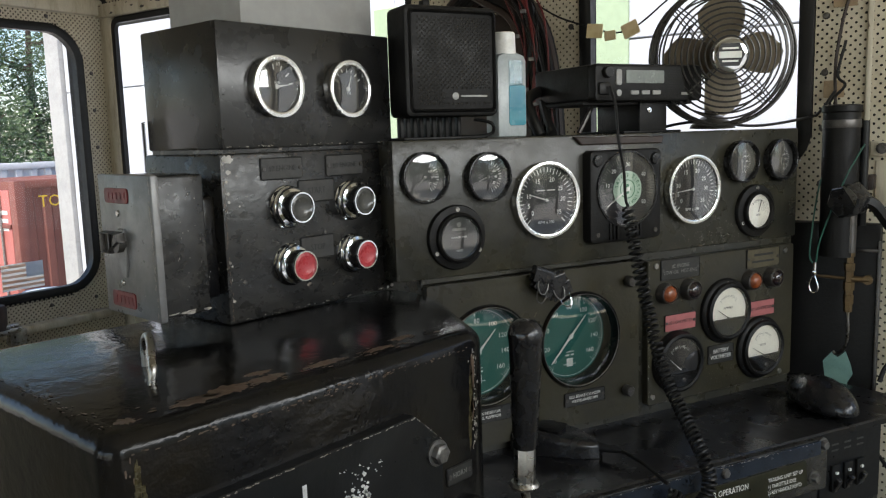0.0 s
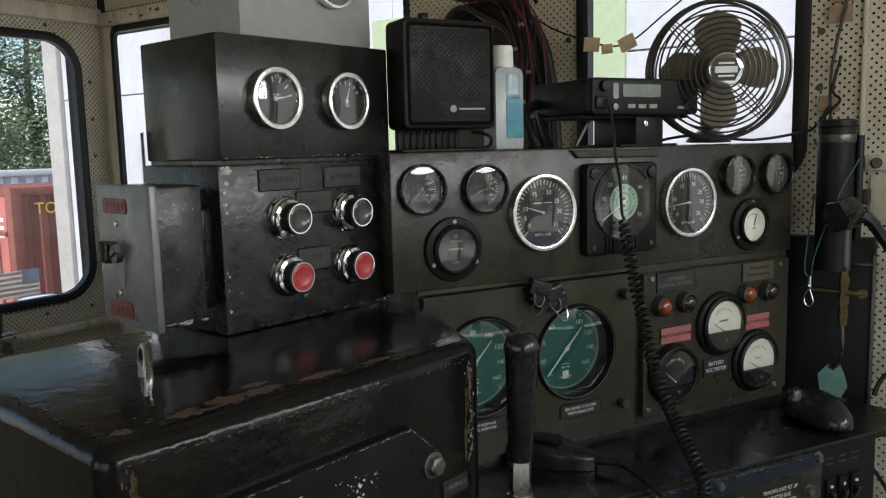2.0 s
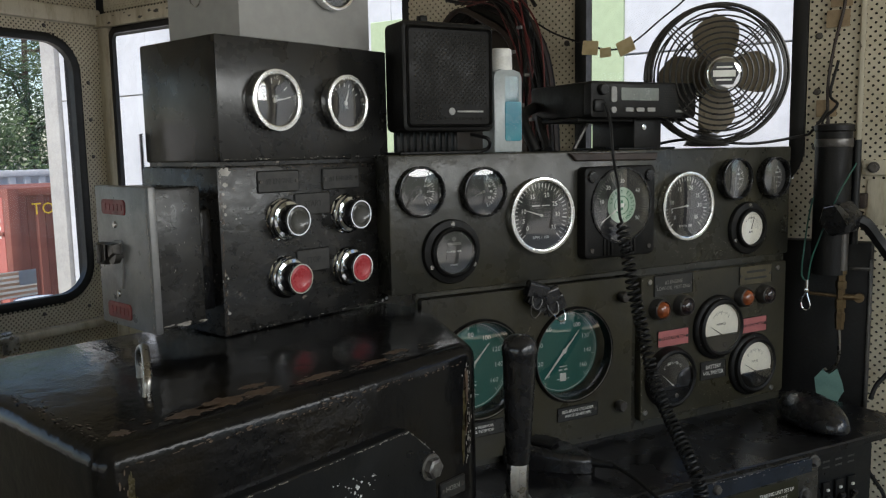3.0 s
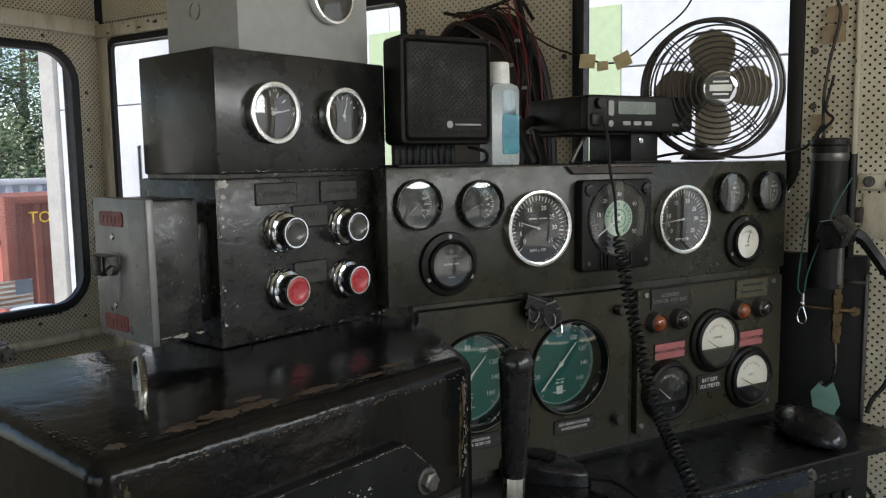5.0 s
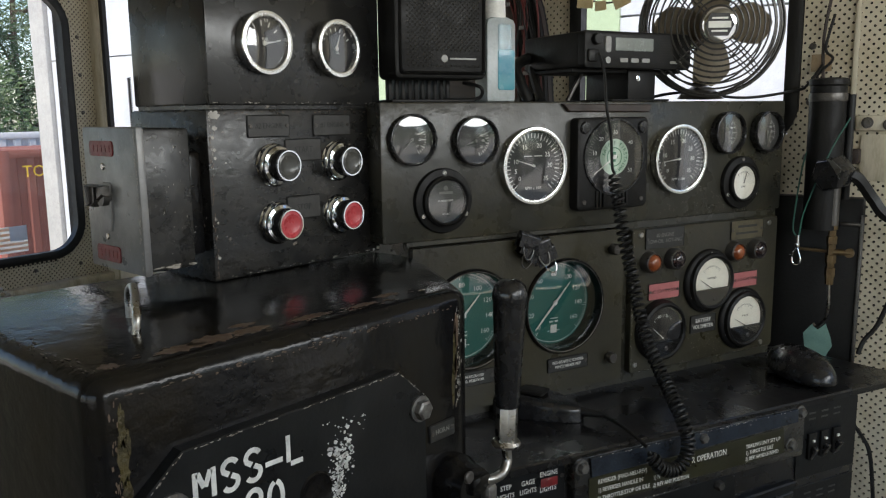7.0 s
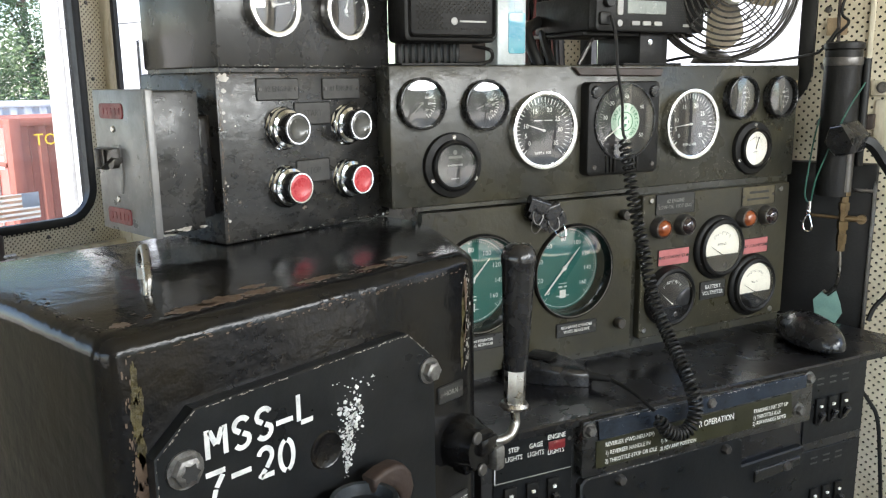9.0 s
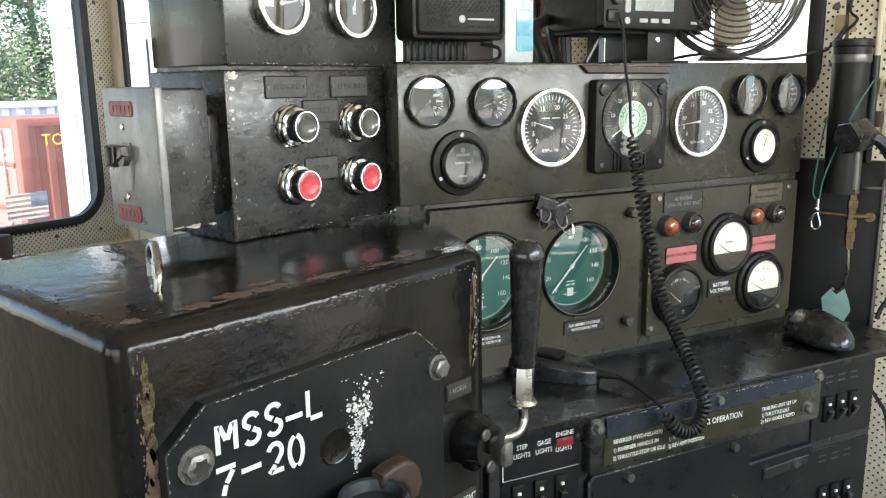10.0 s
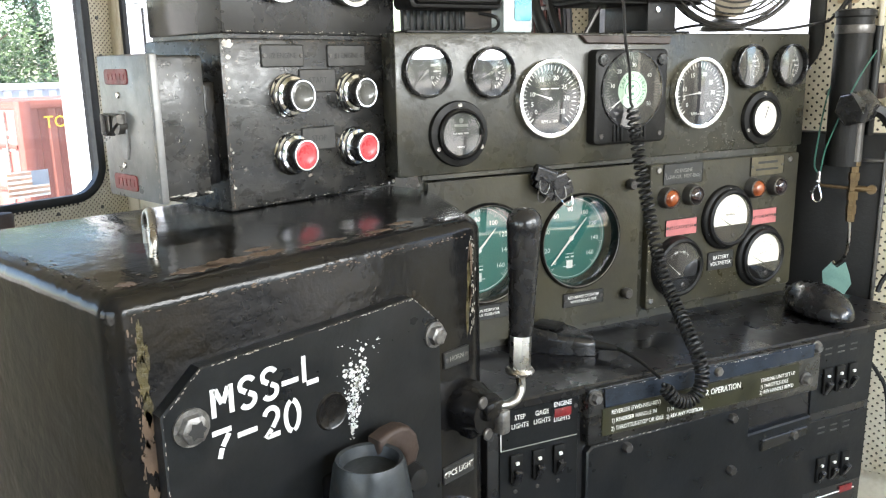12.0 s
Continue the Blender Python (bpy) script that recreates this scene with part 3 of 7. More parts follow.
def container(m, length, material, pale, label, lettered):
    c = thing("shipping_container", m, (0, 0, GROUND_Z), label, "container")
    top = GROUND_Z + 2.6
    n = int(length / 0.28)
    bm = bmesh.new()
    cols = []
    for i in range(n):
        for dx, dy in ((0.0, 0.0), (0.10, 0.0), (0.14, 0.035), (0.24, 0.035)):
            cols.append((0.15 + i * (length - 0.3) / n + dx, dy))
    lo, hi = [bm.verts.new((x, y, GROUND_Z + 0.15)) for x, y in cols], [bm.verts.new((x, y, top - 0.1)) for x, y in cols]
    for k in range(len(cols) - 1):
        bm.faces.new((lo[k], lo[k + 1], hi[k + 1], hi[k]))
    part("side_sheet", bm, material, c, smooth=False)
    part("shell", box(0.06, length, 0.06, 2.38, GROUND_Z + 0.05, top - 0.02), material, c)
    part("top_rail", box(0, length, -0.01, 0.06, top - 0.12, top, 0.01), material, c)
    part("corner_post", box(-0.02, 0.15, -0.02, 0.15, GROUND_Z, top, 0.015), material, c)
    for k in range(2):
        door = part("door", box(-0.015, 0.05, 0.17 + 1.07 * k, 1.21 + 1.07 * k, GROUND_Z + 0.18, top - 0.14, 0.012), pale, c, "red container door, sunlight put into its paler paint")
        for y in (0.42, 0.95):
            part("lock_rod", tube([(-0.04, y + 1.07 * k, GROUND_Z + 0.2), (-0.04, y + 1.07 * k, top - 0.15)], 0.018, 8), STEEL, door, "steel lock rod", at=None)
        for z in (0.55, 1.25, 1.9):
            part("hinge_bar", box(-0.035, -0.01, 0.17 + 1.07 * k, 1.2 + 1.07 * k, GROUND_Z + z, GROUND_Z + z + 0.06, 0.005), material, door)
        part("marking_bar", join(*[box(-0.018, -0.0155, 0.25 + 1.07 * k, 0.62 + 1.07 * k, top - 0.5 - 0.12 * q, top - 0.44 - 0.12 * q) for q in range(3)]), WHITE_PRINT, door)
    if lettered:
        part("lettering", moved(words("TO", 0.25, 0, 0, 0), T(0.50, -0.018, top - 0.33) @ Matrix.Rotation(radians(90), 4, "X")), YELLOW, c, "yellow painted letters")
    return c


container(T(4.27, 12.60, 0) @ Matrix.Rotation(radians(8), 4, "Z"), 6.0, CONTAINER_RED, CONTAINER_SUNLIT, "rusty red corrugated shipping container standing on gravel", True)
container(T(4.6, 16.2, 0.20) @ Matrix.Rotation(radians(2), 4, "Z"), 6.0, OUTER_WHITE, OUTER_WHITE, "white shipping container behind the red one", False)
DRUM = T(4.09, 11.27, 0.28)
solid("concrete_block", box(-0.38, 0.38, -0.38, 0.38, GROUND_Z - 0.28, GROUND_Z, 0.02), CONCRETE, DRUM, "low grey concrete block on the gravel", "block")
drum = thing("steel_drum", DRUM, (0, 0, GROUND_Z), "faded blue steel drum standing on a concrete block", "drum")
part("shell", lathe([(0, GROUND_Z), (0.29, GROUND_Z), (0.29, GROUND_Z + 0.3), (0.30, GROUND_Z + 0.32), (0.29, GROUND_Z + 0.34), (0.29, GROUND_Z + 0.6), (0.30, GROUND_Z + 0.62),
                    (0.29, GROUND_Z + 0.64), (0.29, GROUND_Z + 0.87), (0.30, GROUND_Z + 0.88)], 32), BLUE_DRUM, drum)
part("lid", lathe([(0.285, GROUND_Z + 0.86), (0.285, GROUND_Z + 0.872), (0, GROUND_Z + 0.872)], 32), OUTER_WHITE, drum, "pale lid")


def tree(x, y, height, spread, seed):
    rng = random.Random(seed)
    t = thing("tree", T(x, y, 0), (0, 0, GROUND_Z), "leafy green broadleaf tree beyond the yard", "tree", "trees beyond the yard")
    stem = smooth_path([(0, 0, GROUND_Z), (0.1, 0.05, GROUND_Z + height * 0.25), (-0.05, 0.1, GROUND_Z + height * 0.55), (0.1, 0, GROUND_Z + height * 0.9)], 6)
    bits = [tube(stem, 0.1, 8, taper=[0.20 - 0.17 * i / (len(stem) - 1) for i in range(len(stem))])]
    tips = []
    for i in range(18):
        z = GROUND_Z + height * rng.uniform(0.12, 0.9)
        a, l = rng.uniform(0, 6.28), spread * rng.uniform(0.5, 1.0) * (1.15 - 0.6 * (z - GROUND_Z) / height)
        end = (l * math.cos(a), l * math.sin(a), z + l * 0.4)
        bits.append(tube(smooth_path([(0, 0, z), (end[0] * 0.5, end[1] * 0.5, z + l * 0.12), end], 4), 0.03, 5, taper=[0.06 - 0.006 * k for k in range(9)]))
        tips += [(Vector(end) * (0.55 + 0.45 * k / 3) + Vector((0, 0, z * (0.45 - 0.45 * k / 3)))) for k in range(4)]
    part("trunk", join(*bits), BARK, t)
    vs, fs = [], []
    for p in tips:
        for _ in range(260):
            c = p + Vector((rng.gauss(0, 0.42), rng.gauss(0, 0.42), rng.gauss(0, 0.36)))
            u = Vector((rng.uniform(-1, 1), rng.uniform(-1, 1), rng.uniform(-0.6, 0.6))).normalized()
            w = u.orthogonal().normalized()
            s, n = rng.uniform(0.035, 0.075), len(vs)
            vs += [c - u * s, c + w * s * 0.45, c + u * s, c - w * s * 0.45]
            fs.append((n, n + 1, n + 2, n + 3))
    bm = bmesh.new()
    me = bpy.data.meshes.new("tmp")
    me.from_pydata(vs, [], fs)
    bm.from_mesh(me)
    bpy.data.meshes.remove(me)
    part("crown", bm, LEAF, t, smooth=False)


# white gabled house across the yard, mirrored in the gauge glasses
house = thing("white_house", T(10.5, -8.8, 0) @ Matrix.Rotation(radians(44), 4, "Z"), (0, 0, GROUND_Z), "small white gabled house across the yard", "house")
part("wall", moved(prism([(-2.6, GROUND_Z), (2.6, GROUND_Z), (2.6, 1.9), (0, 3.9), (-2.6, 1.9)], 0, 6.0), Matrix.Rotation(radians(90), 4, "X") @ Matrix.Rotation(math.pi, 4, "Y")), WHITE_PLASTIC, house, smooth=False)
for s in (-1, 1):
    part("roof_slope", moved(box(-0.1, 3.6, -6.3, 0.3, 0, 0.12), T(0, 0, 3.98) @ Matrix.Rotation(radians(37.5) if s > 0 else radians(180 - 37.5), 4, "Y") @ T(0, 0, -0.06)), CONCRETE, house, "grey roof slope")
for x in (-0.75, 0.75):
    w = part("window", box(x - 0.45, x + 0.45, -0.06, 0.06, 0.1, 1.6, 0.01), WHITE_PLASTIC, house)
    part("pane", join(*[box(x - 0.38, x + 0.38, 0.061, 0.066, z0, z0 + 0.64) for z0 in (0.16, 0.88)]), DIAL_BLACK, w)

for k, (x, y, h) in enumerate([(5.4, 19.5, 7.5), (8.0, 21.5, 8.5), (3.2, 22.0, 8.0), (10.5, 24.0, 8.0), (6.6, 26.0, 10.0), (3.5, -15.0, 8.0), (0.0, -14.0, 7.0), (14.0, -13.0, 9.0), (7.5, -19.0, 9.5)]):
    tree(x, y, h, 2.3, 11 + k)


# ---- the brake stand ----
stand = thing("brake_stand", STAND, (0.38, 0.0, -0.15), "thickly painted glossy black steel brake stand with chipped edges", "brake stand")


def stand_body():
    # plan in world x, y; the far right side slants to meet the instrument panel
    plan = [(0.199, 0.482), (0.560, 0.482), (0.646, 0.616), (0.662, 0.664), (0.655, 0.72), (0.60, 0.80), (0.188, 0.80)]
    bm = prism(plan, 0.0, 1.271)
    up = [e for e in bm.edges if abs(e.verts[0].co.x - e.verts[1].co.x) < 1e-5 and abs(e.verts[0].co.y - e.verts[1].co.y) < 1e-5]
    bmesh.ops.bevel(bm, geom=up, offset=0.017, segments=5, profile=0.5, affect="EDGES")
    top = [e for e in bm.edges if all(abs(v.co.z - 1.271) < 1e-5 for v in e.verts)]
    bmesh.ops.bevel(bm, geom=top, offset=0.016, segments=5, profile=0.5, affect="EDGES")
    return moved(bm, STAND.inverted())


part("body", stand_body(), BLACK_GLOSS, stand)
part("pull_handle", tube(smooth_path([(0.2755, 1.268, -0.088), (0.2785, 1.285, -0.090), (0.2885, 1.2985, -0.112), (0.2930, 1.3000, -0.124), (0.2970, 1.292, -0.139), (0.2980, 1.268, -0.142)], 6), 0.0034, 10),
     STEEL, stand, "bare steel pull handle")
BARE_BROWN = mat("bare_rusty_primer", (0.095, 0.062, 0.040), 0.5, tint=(0.05, 0.034, 0.024), tint_scale=40, bump=0.4, bump_scale=90)


def flake(cx, cy, rx, ry, z, seed, n=22):
    """A flaked-off patch with a ragged edge."""
    rng = random.Random(seed)
    return prism([(cx + rx * rng.uniform(0.6, 1.15) * math.cos(6.283 * k / n), cy + ry * rng.uniform(0.6, 1.15) * math.sin(6.283 * k / n)) for k in range(n)], z - 0.0003, z + 0.0003)


for k, (x, y, rx, ry) in enumerate(((0.2185, 1.176, 0.0045, 0.014), (0.2190, 1.155, 0.0065, 0.016), (0.2175, 1.118, 0.0050, 0.018), (0.2185, 1.075, 0.0060, 0.016), (0.2180, 1.02, 0.0050, 0.022), (0.5415, 1.235, 0.003, 0.018), (0.5405, 1.20, 0.002, 0.012))):
    part("flaked_patch", flake(x, y, rx, ry, 0.0, k), BARE_BROWN, stand, "rusty flaked patch")
TOP = Matrix.Rotation(radians(-90), 4, "X")
for k, (x, y, rx, ry) in enumerate(((0.278, 0.508, 0.020, 0.009), (0.305, 0.512, 0.020, 0.012), (0.338, 0.512, 0.018, 0.008), (0.342, 0.530, 0.012, 0.005), (0.395, 0.510, 0.022, 0.006), (0.45, 0.508, 0.016, 0.005), (0.224, 0.506, 0.007, 0.007), (0.49, 0.520, 0.012, 0.005))):
    part("flaked_patch", flake(x, y - 0.482, rx, ry, 1.271, 20 + k, 40), BARE_BROWN, stand, "rusty flaked patch", at=TOP)
def worn_edge(parent, a, b, out, count, size, material, seed, spread=0.0012):
    """Small ragged paint chips strewn along an edge from a to b, lying on the face whose normal is out."""
    rng = random.Random(seed)
    a, b, out = Vector(a), Vector(b), Vector(out)
    d = (b - a).normalized()
    s = out.cross(d)
    bm = bmesh.new()
    for _ in range(count):
        c = a.lerp(b, rng.random()) + s * rng.gauss(0, spread) + out * 0.00025
        l, w, n = size * rng.uniform(0.3, 1.8), size * rng.uniform(0.2, 0.6), rng.randint(5, 8)
        vs = [bm.verts.new(c + d * l * rng.uniform(0.5, 1) * math.cos(6.283 * k / n) + s * w * rng.uniform(0.5, 1) * math.sin(6.283 * k / n)) for k in range(n)]
        bm.faces.new(vs)
    return tagged(part("worn_edge", bm, material, parent, "paint worn to bare metal", smooth=False), kind="stuff")


plate_pts = [(0.222, 0.93), (0.222, 1.186), (0.253, 1.2125), (0.455, 1.2175), (0.4875, 1.188), (0.4875, 0.93)]
plate = part("front_plate", prism(plate_pts, 0.0, 0.012, 0.0012), PLATE_BLACK, stand, "black bolted plate with white stencilled marks")


def hex_bolt(x, y, z, r, parent, material=BOLT_STEEL):
    b = join(lathe([(0, 0.009), (r * 0.75, 0.009), (r * 0.98, 0.0075), (r, 0.006), (r, 0)], 6, (x, y, z)), lathe([(r * 1.28, 0), (r * 1.28, 0.0018), (0.0, 0.0018)], 20, (x, y, z)))
    return part("bolt", b, material, parent, "worn steel hexagon bolt")


big_bolt = hex_bolt(0.2425, 1.1725, 0.012, 0.0108, plate)
part("socket", prism([(0.2425 + q * math.cos(6.283 * k / 12), 1.1725 + q * math.sin(6.283 * k / 12)) for k, q in enumerate((0.0072, 0.005) * 6)], 0.0205, 0.0213), BLACK_PRINT, big_bolt)
hex_bolt(0.4795, 1.178, 0.012, 0.0092, plate)


def ribbon(pts, w, z):
    """A flat painted stroke along the points."""
    P = [Vector(p) for p in pts]
    bm = bmesh.new()
    rows = []
    for i, p in enumerate(P):
        d = (P[min(i + 1, len(P) - 1)] - P[max(i - 1, 0)]).normalized()
        s = Vector((-d.y, d.x)) * w / 2
        rows.append((bm.verts.new((*(p + s), z)), bm.verts.new((*(p - s), z))))
    for a, b in zip(rows, rows[1:]):
        bm.faces.new((a[0], a[1], b[1], b[0]))
    return bm


def bow(cx, cy, rx, ry, a0, a1, n=8):
    return [(cx + rx * math.cos(radians(a0 + (a1 - a0) * k / n)), cy + ry * math.sin(radians(a0 + (a1 - a0) * k / n))) for k in range(n + 1)]


# strokes of cut-stencil characters in a unit box, with the bridges left open
STROKES = {
    "M": [[(0.08, 0), (0.08, 1)], [(0.92, 0), (0.92, 1)], [(0.2, 0.95), (0.47, 0.42)], [(0.80, 0.95), (0.53, 0.42)]],
    "S": [bow(0.5, 0.75, 0.40, 0.25, 25, 175) + [(0.14, 0.66), (0.42, 0.53)], [(0.56, 0.48), (0.86, 0.36)] + bow(0.5, 0.25, 0.40, 0.25, 10, -150)],
    "-": [[(0.05, 0.42), (0.95, 0.42)]],
    "L": [[(0.10, 0.12), (0.10, 1)], [(0.22, 0.05), (0.95, 0.05)]],
    "7": [[(0.0, 0.95), (1.0, 0.95)], [(0.86, 0.80), (0.50, 0.38)], [(0.46, 0.32), (0.30, -0.05)]],
    "2": [bow(0.5, 0.72, 0.42, 0.28, 165, -10) + [(0.86, 0.58), (0.55, 0.32)], [(0.48, 0.27), (0.08, 0.04)], [(0.2, 0.05), (1.0, 0.05)]],
    "0": [bow(0.5, 0.5, 0.42, 0.5, 100, 260), bow(0.5, 0.5, 0.42, 0.5, 80, -80)],
}


def stencil(ch, x0, x1, y0, y1):
    return join(*[ribbon([(x0 + (x1 - x0) * px, y0 + (y1 - y0) * py) for px, py in s], 0.0040, 0.0123) for s in STROKES[ch]])


marks = part("stencil_letters", join(*[stencil(ch, a, b, c, d) for ch, a, b, c, d in (
    ("M", 0.2590, 0.2760, 0.1731 + 1, 1.1945), ("S", 0.2805, 0.2955, 1.1725, 1.1950), ("S", 0.2995, 0.3145, 1.1730, 1.1960), ("-", 0.3165, 0.3335, 1.1700, 1.1960), ("L", 0.3365, 0.3520, 1.1735, 1.1975),
    ("7", 0.2575, 0.2730, 1.1425, 1.1625), ("-", 0.2765, 0.2950, 1.1430, 1.1690), ("2", 0.2995, 0.3135, 1.1425, 1.1655), ("0", 0.3180, 0.3325, 1.1410, 1.1655))]), STENCIL_WHITE, plate, "white stencilled letters and figures", smooth=False)


def splatter():
    rng = random.Random(5)
    bits = []
    for i in range(420):
        t = rng.random() ** 0.8
        x, y = 0.3905 - 0.008 * t + rng.gauss(0, 0.0065 * (1.15 - t)), 1.176 - 0.056 * t + rng.gauss(0, 0.004)
        if i < 26:
            x, y = 0.366 + rng.random() * 0.05, 1.178 + rng.random() * 0.018
        r = (0.00025 + 0.0017 * rng.random() ** 2.6) * (1.1 - 0.4 * t)
        n = rng.randint(5, 8)
        pts = [(x + r * rng.uniform(0.5, 1.7) * math.cos(6.283 * k / n), y + r * rng.uniform(0.4, 1.4) * math.sin(6.283 * k / n)) for k in range(n)]
        bits.append(prism(pts, 0.0118, 0.0124))
    return join(*bits)


part("paint_splatter", splatter(), STENCIL_WHITE, plate, "white chipped patches")
part("bolt_hole", lathe([(0.0, 0.0121), (0.012, 0.0121), (0.0145, 0.0135), (0.016, 0.0121)], 20, (0.363, 1.1440, 0)), BLACK_GLOSS, plate)

# small engraved plates and the push button on the right part of the stand
def engraved(name, parent, x0, x1, y0, y1, z, lines, size, back=TAG_DARK, ink=WHITE_PRINT, label="", thick=0.0016, screws=True, squeeze=0.9):
    pl = part(name, prism(rounded(x0, x1, y0, y1, 0.0015, 2), z, z + thick, 0.0003), back, parent, label)
    part("border", ring_frame(rounded(x0 - 0.0008, x1 + 0.0008, y0 - 0.0008, y1 + 0.0008, 0.0018, 2), rounded(x0 + 0.0006, x1 - 0.0006, y0 + 0.0006, y1 - 0.0006, 0.0012, 2), z - 0.0005, z + thick + 0.0006), BLACK_PRINT, pl)
    cx, n = (x0 + x1) / 2, len(lines)
    if lines:
        part("lettering", join(*[words(s, size, cx, (y0 + y1) / 2 + (n - 1 - 2 * i) * size * 0.55, z + thick + 0.0002, squeeze=squeeze) for i, s in enumerate(lines)]), ink, pl)
    if screws:
        for x in (x0 + 0.003, x1 - 0.003):
            part("screw", screw_head(x, (y0 + y1) / 2, z + thick, 0.0022, 0.001), DARK_STEEL, pl)
    return pl


def bars(name, parent, rows, z, material=WHITE_PRINT):
    """Writing too small to read, as plain bars (x0, x1, y, height)."""
    return part(name, join(*[box(a, b, y - h / 2, y + h / 2, z, z + 0.0003) for a, b, y, h in rows]), material, parent, smooth=False)


engraved("name_plate", stand, 0.5035, 0.5360, 1.1355, 1.1505, 0.0, ["HORN"], 0.0072, ink=GREY_PRINT)
engraved("name_plate", stand, 0.500, 0.542, 1.019, 1.035, 0.0, ["CPCS LIGHT"], 0.0085)
lamp_button = part("push_button", lathe([(0.017, 0), (0.017, 0.006), (0.0135, 0.009), (0.0135, 0.016), (0.010, 0.017), (0.0, 0.0165)], 28, (0.524, 0.978, 0)), CHROME, stand, "chrome push button")

# independent brake valve on the plate
valve = thing("brake_valve", STAND, (0.40, 0.95, 0.012), "blue-grey cast brake valve with a rusty lug on the plate", "valve")
AX = Matrix.Rotation(radians(-90), 4, "X")
part("body", moved(lathe([(0, 0.011), (0.021, 0.012), (0.0235, 0.0205), (0.0262, 0.0215), (0.0285, 0.016), (0.0325, -0.010), (0.0330, -0.015), (0.0305, -0.018), (0.0295, -0.021), (0.0295, -0.10), (0.0, -0.10)], 40),
     T(0.366, 1.095, 0.052) @ AX), CAST_GREY, valve)
part("mount", moved(box(-0.018, 0.018, -0.06, 0.004, -0.042, -0.010, 0.006), T(0.366, 1.09, 0.052)), BLACK_GLOSS, valve)
part("lug", join(moved(prism([(0.392, 1.1215), (0.404, 1.1250), (0.418, 1.1255), (0.4275, 1.1215), (0.4345, 1.1125), (0.4375, 1.099), (0.4330, 1.088), (0.4210, 1.087), (0.4190, 1.098), (0.4130, 1.1065), (0.402, 1.110), (0.392, 1.109)], 0.030, 0.044, 0.004, 3), T(-0.008, -0.001, 0))), RUST_STEEL, valve, "rusty cast lug")
part("stem", tube([(0.366, 1.065, 0.078), (0.366, 1.01, 0.078)], 0.005, 10), STEEL, valve)
part("knob", lathe([(0, 0.022), (0.010, 0.02), (0.013, 0.012), (0.013, 0)], 20, (0.438, 1.060, 0.012)), RUBBER, valve)

# horn valve with its long lever
horn = thing("horn_lever", STAND, (0.535, 1.09, 0.0), "horn valve with a long black grip on a bent steel rod", "lever")
part("valve_body", join(lathe([(0.026, 0), (0.026, 0.010), (0.022, 0.018), (0.020, 0.030), (0.0, 0.030)], 32, (0.532, 1.090, 0)), box(0.515, 0.549, 1.066, 1.078, 0.006, 0.024, 0.003)), BLACK_GLOSS, horn)
part("yoke", box(0.524, 0.550, 1.084, 1.102, 0.026, 0.036, 0.004), BLACK_GLOSS, horn)
part("block", box(0.541, 0.554, 1.066, 1.090, 0.024, 0.040, 0.003), BOLT_STEEL, horn, "bare steel block")
for q in ((0.523, 1.104), (0.530, 1.070)):
    part("screw", screw_head(q[0], q[1], 0.030, 0.006, 0.003), DARK_STEEL, horn)
part("rod", tube(smooth_path([(0.545, 1.094, 0.032), (0.556, 1.0925, 0.034), (0.569, 1.094, 0.034), (0.577, 1.102, 0.033), (0.5775, 1.112, 0.032), (0.577, 1.124, 0.032)], 6), 0.0048, 12), STEEL, horn, "bent bare steel rod")
LEV = T(0.5765, 1.121, 0.032) @ Matrix.Rotation(radians(-2.2), 4, "Z") @ Matrix.Rotation(radians(-90), 4, "X")
part("flange", lathe([(0.006, -0.004), (0.0125, -0.003), (0.0145, 0.0), (0.0125, 0.003), (0.006, 0.004)], 32), STEEL, horn, at=LEV)
part("ferrule", lathe([(0.0105, 0.002), (0.0105, 0.036), (0.0090, 0.040)], 8), STEEL, horn, "hexagonal steel ferrule", at=LEV)
part("grip", lathe([(0.0, 0.036), (0.0105, 0.036), (0.0116, 0.040), (0.0158, 0.132), (0.0160, 0.138), (0.0168, 0.140), (0.0168, 0.146), (0.0150, 0.153), (0.0095, 0.158), (0.0, 0.1595)], 32), PLASTIC_SMOOTH, horn, "long black tapered grip", at=LEV)

# ---- push-button box, gauge box and grey box stacked on the stand ----
pbox = thing("push_button_box", BOX, (0.538, 1.271, 0), "black steel push-button box with worn edges on the brake stand", "control box")
part("body", box(0.4205, 0.6545, 1.2715, 1.4400, -0.137, 0, 0.0028), BLACK_BOX, pbox)


def push_button(x, y, cap, label):
    b = part("push_button", lathe([(0.0, 0), (0.0222, 0), (0.0222, 0.003), (0.0208, 0.0042), (0.0214, 0.005), (0.0214, 0.008), (0.0200, 0.009), (0.0192, 0.0105), (0.0192, 0.0125), (0.0160, 0.0135),
              (0.0160, 0.0265), (0.0156, 0.0280), (0.0142, 0.0280), (0.0136, 0.0266)], 40), CHROME, pbox, label, at=T(x, y, 0))
    part("skirt", lathe([(0.01605, 0.0145), (0.01625, 0.015), (0.01625, 0.0250), (0.01605, 0.0256)], 40), PLASTIC_SMOOTH, b)
    part("cap", lathe([(0.0138, 0.0248), (0.0138, 0.0264), (0.0106, 0.0272), (0.0095, 0.0265), (0.0, 0.0260)], 32), cap, b)
    nut = part("nut", lathe([(0.0224, 0.003), (0.0224, 0.0065), (0.0202, 0.0075)], 8), PLASTIC_SMOOTH, b)


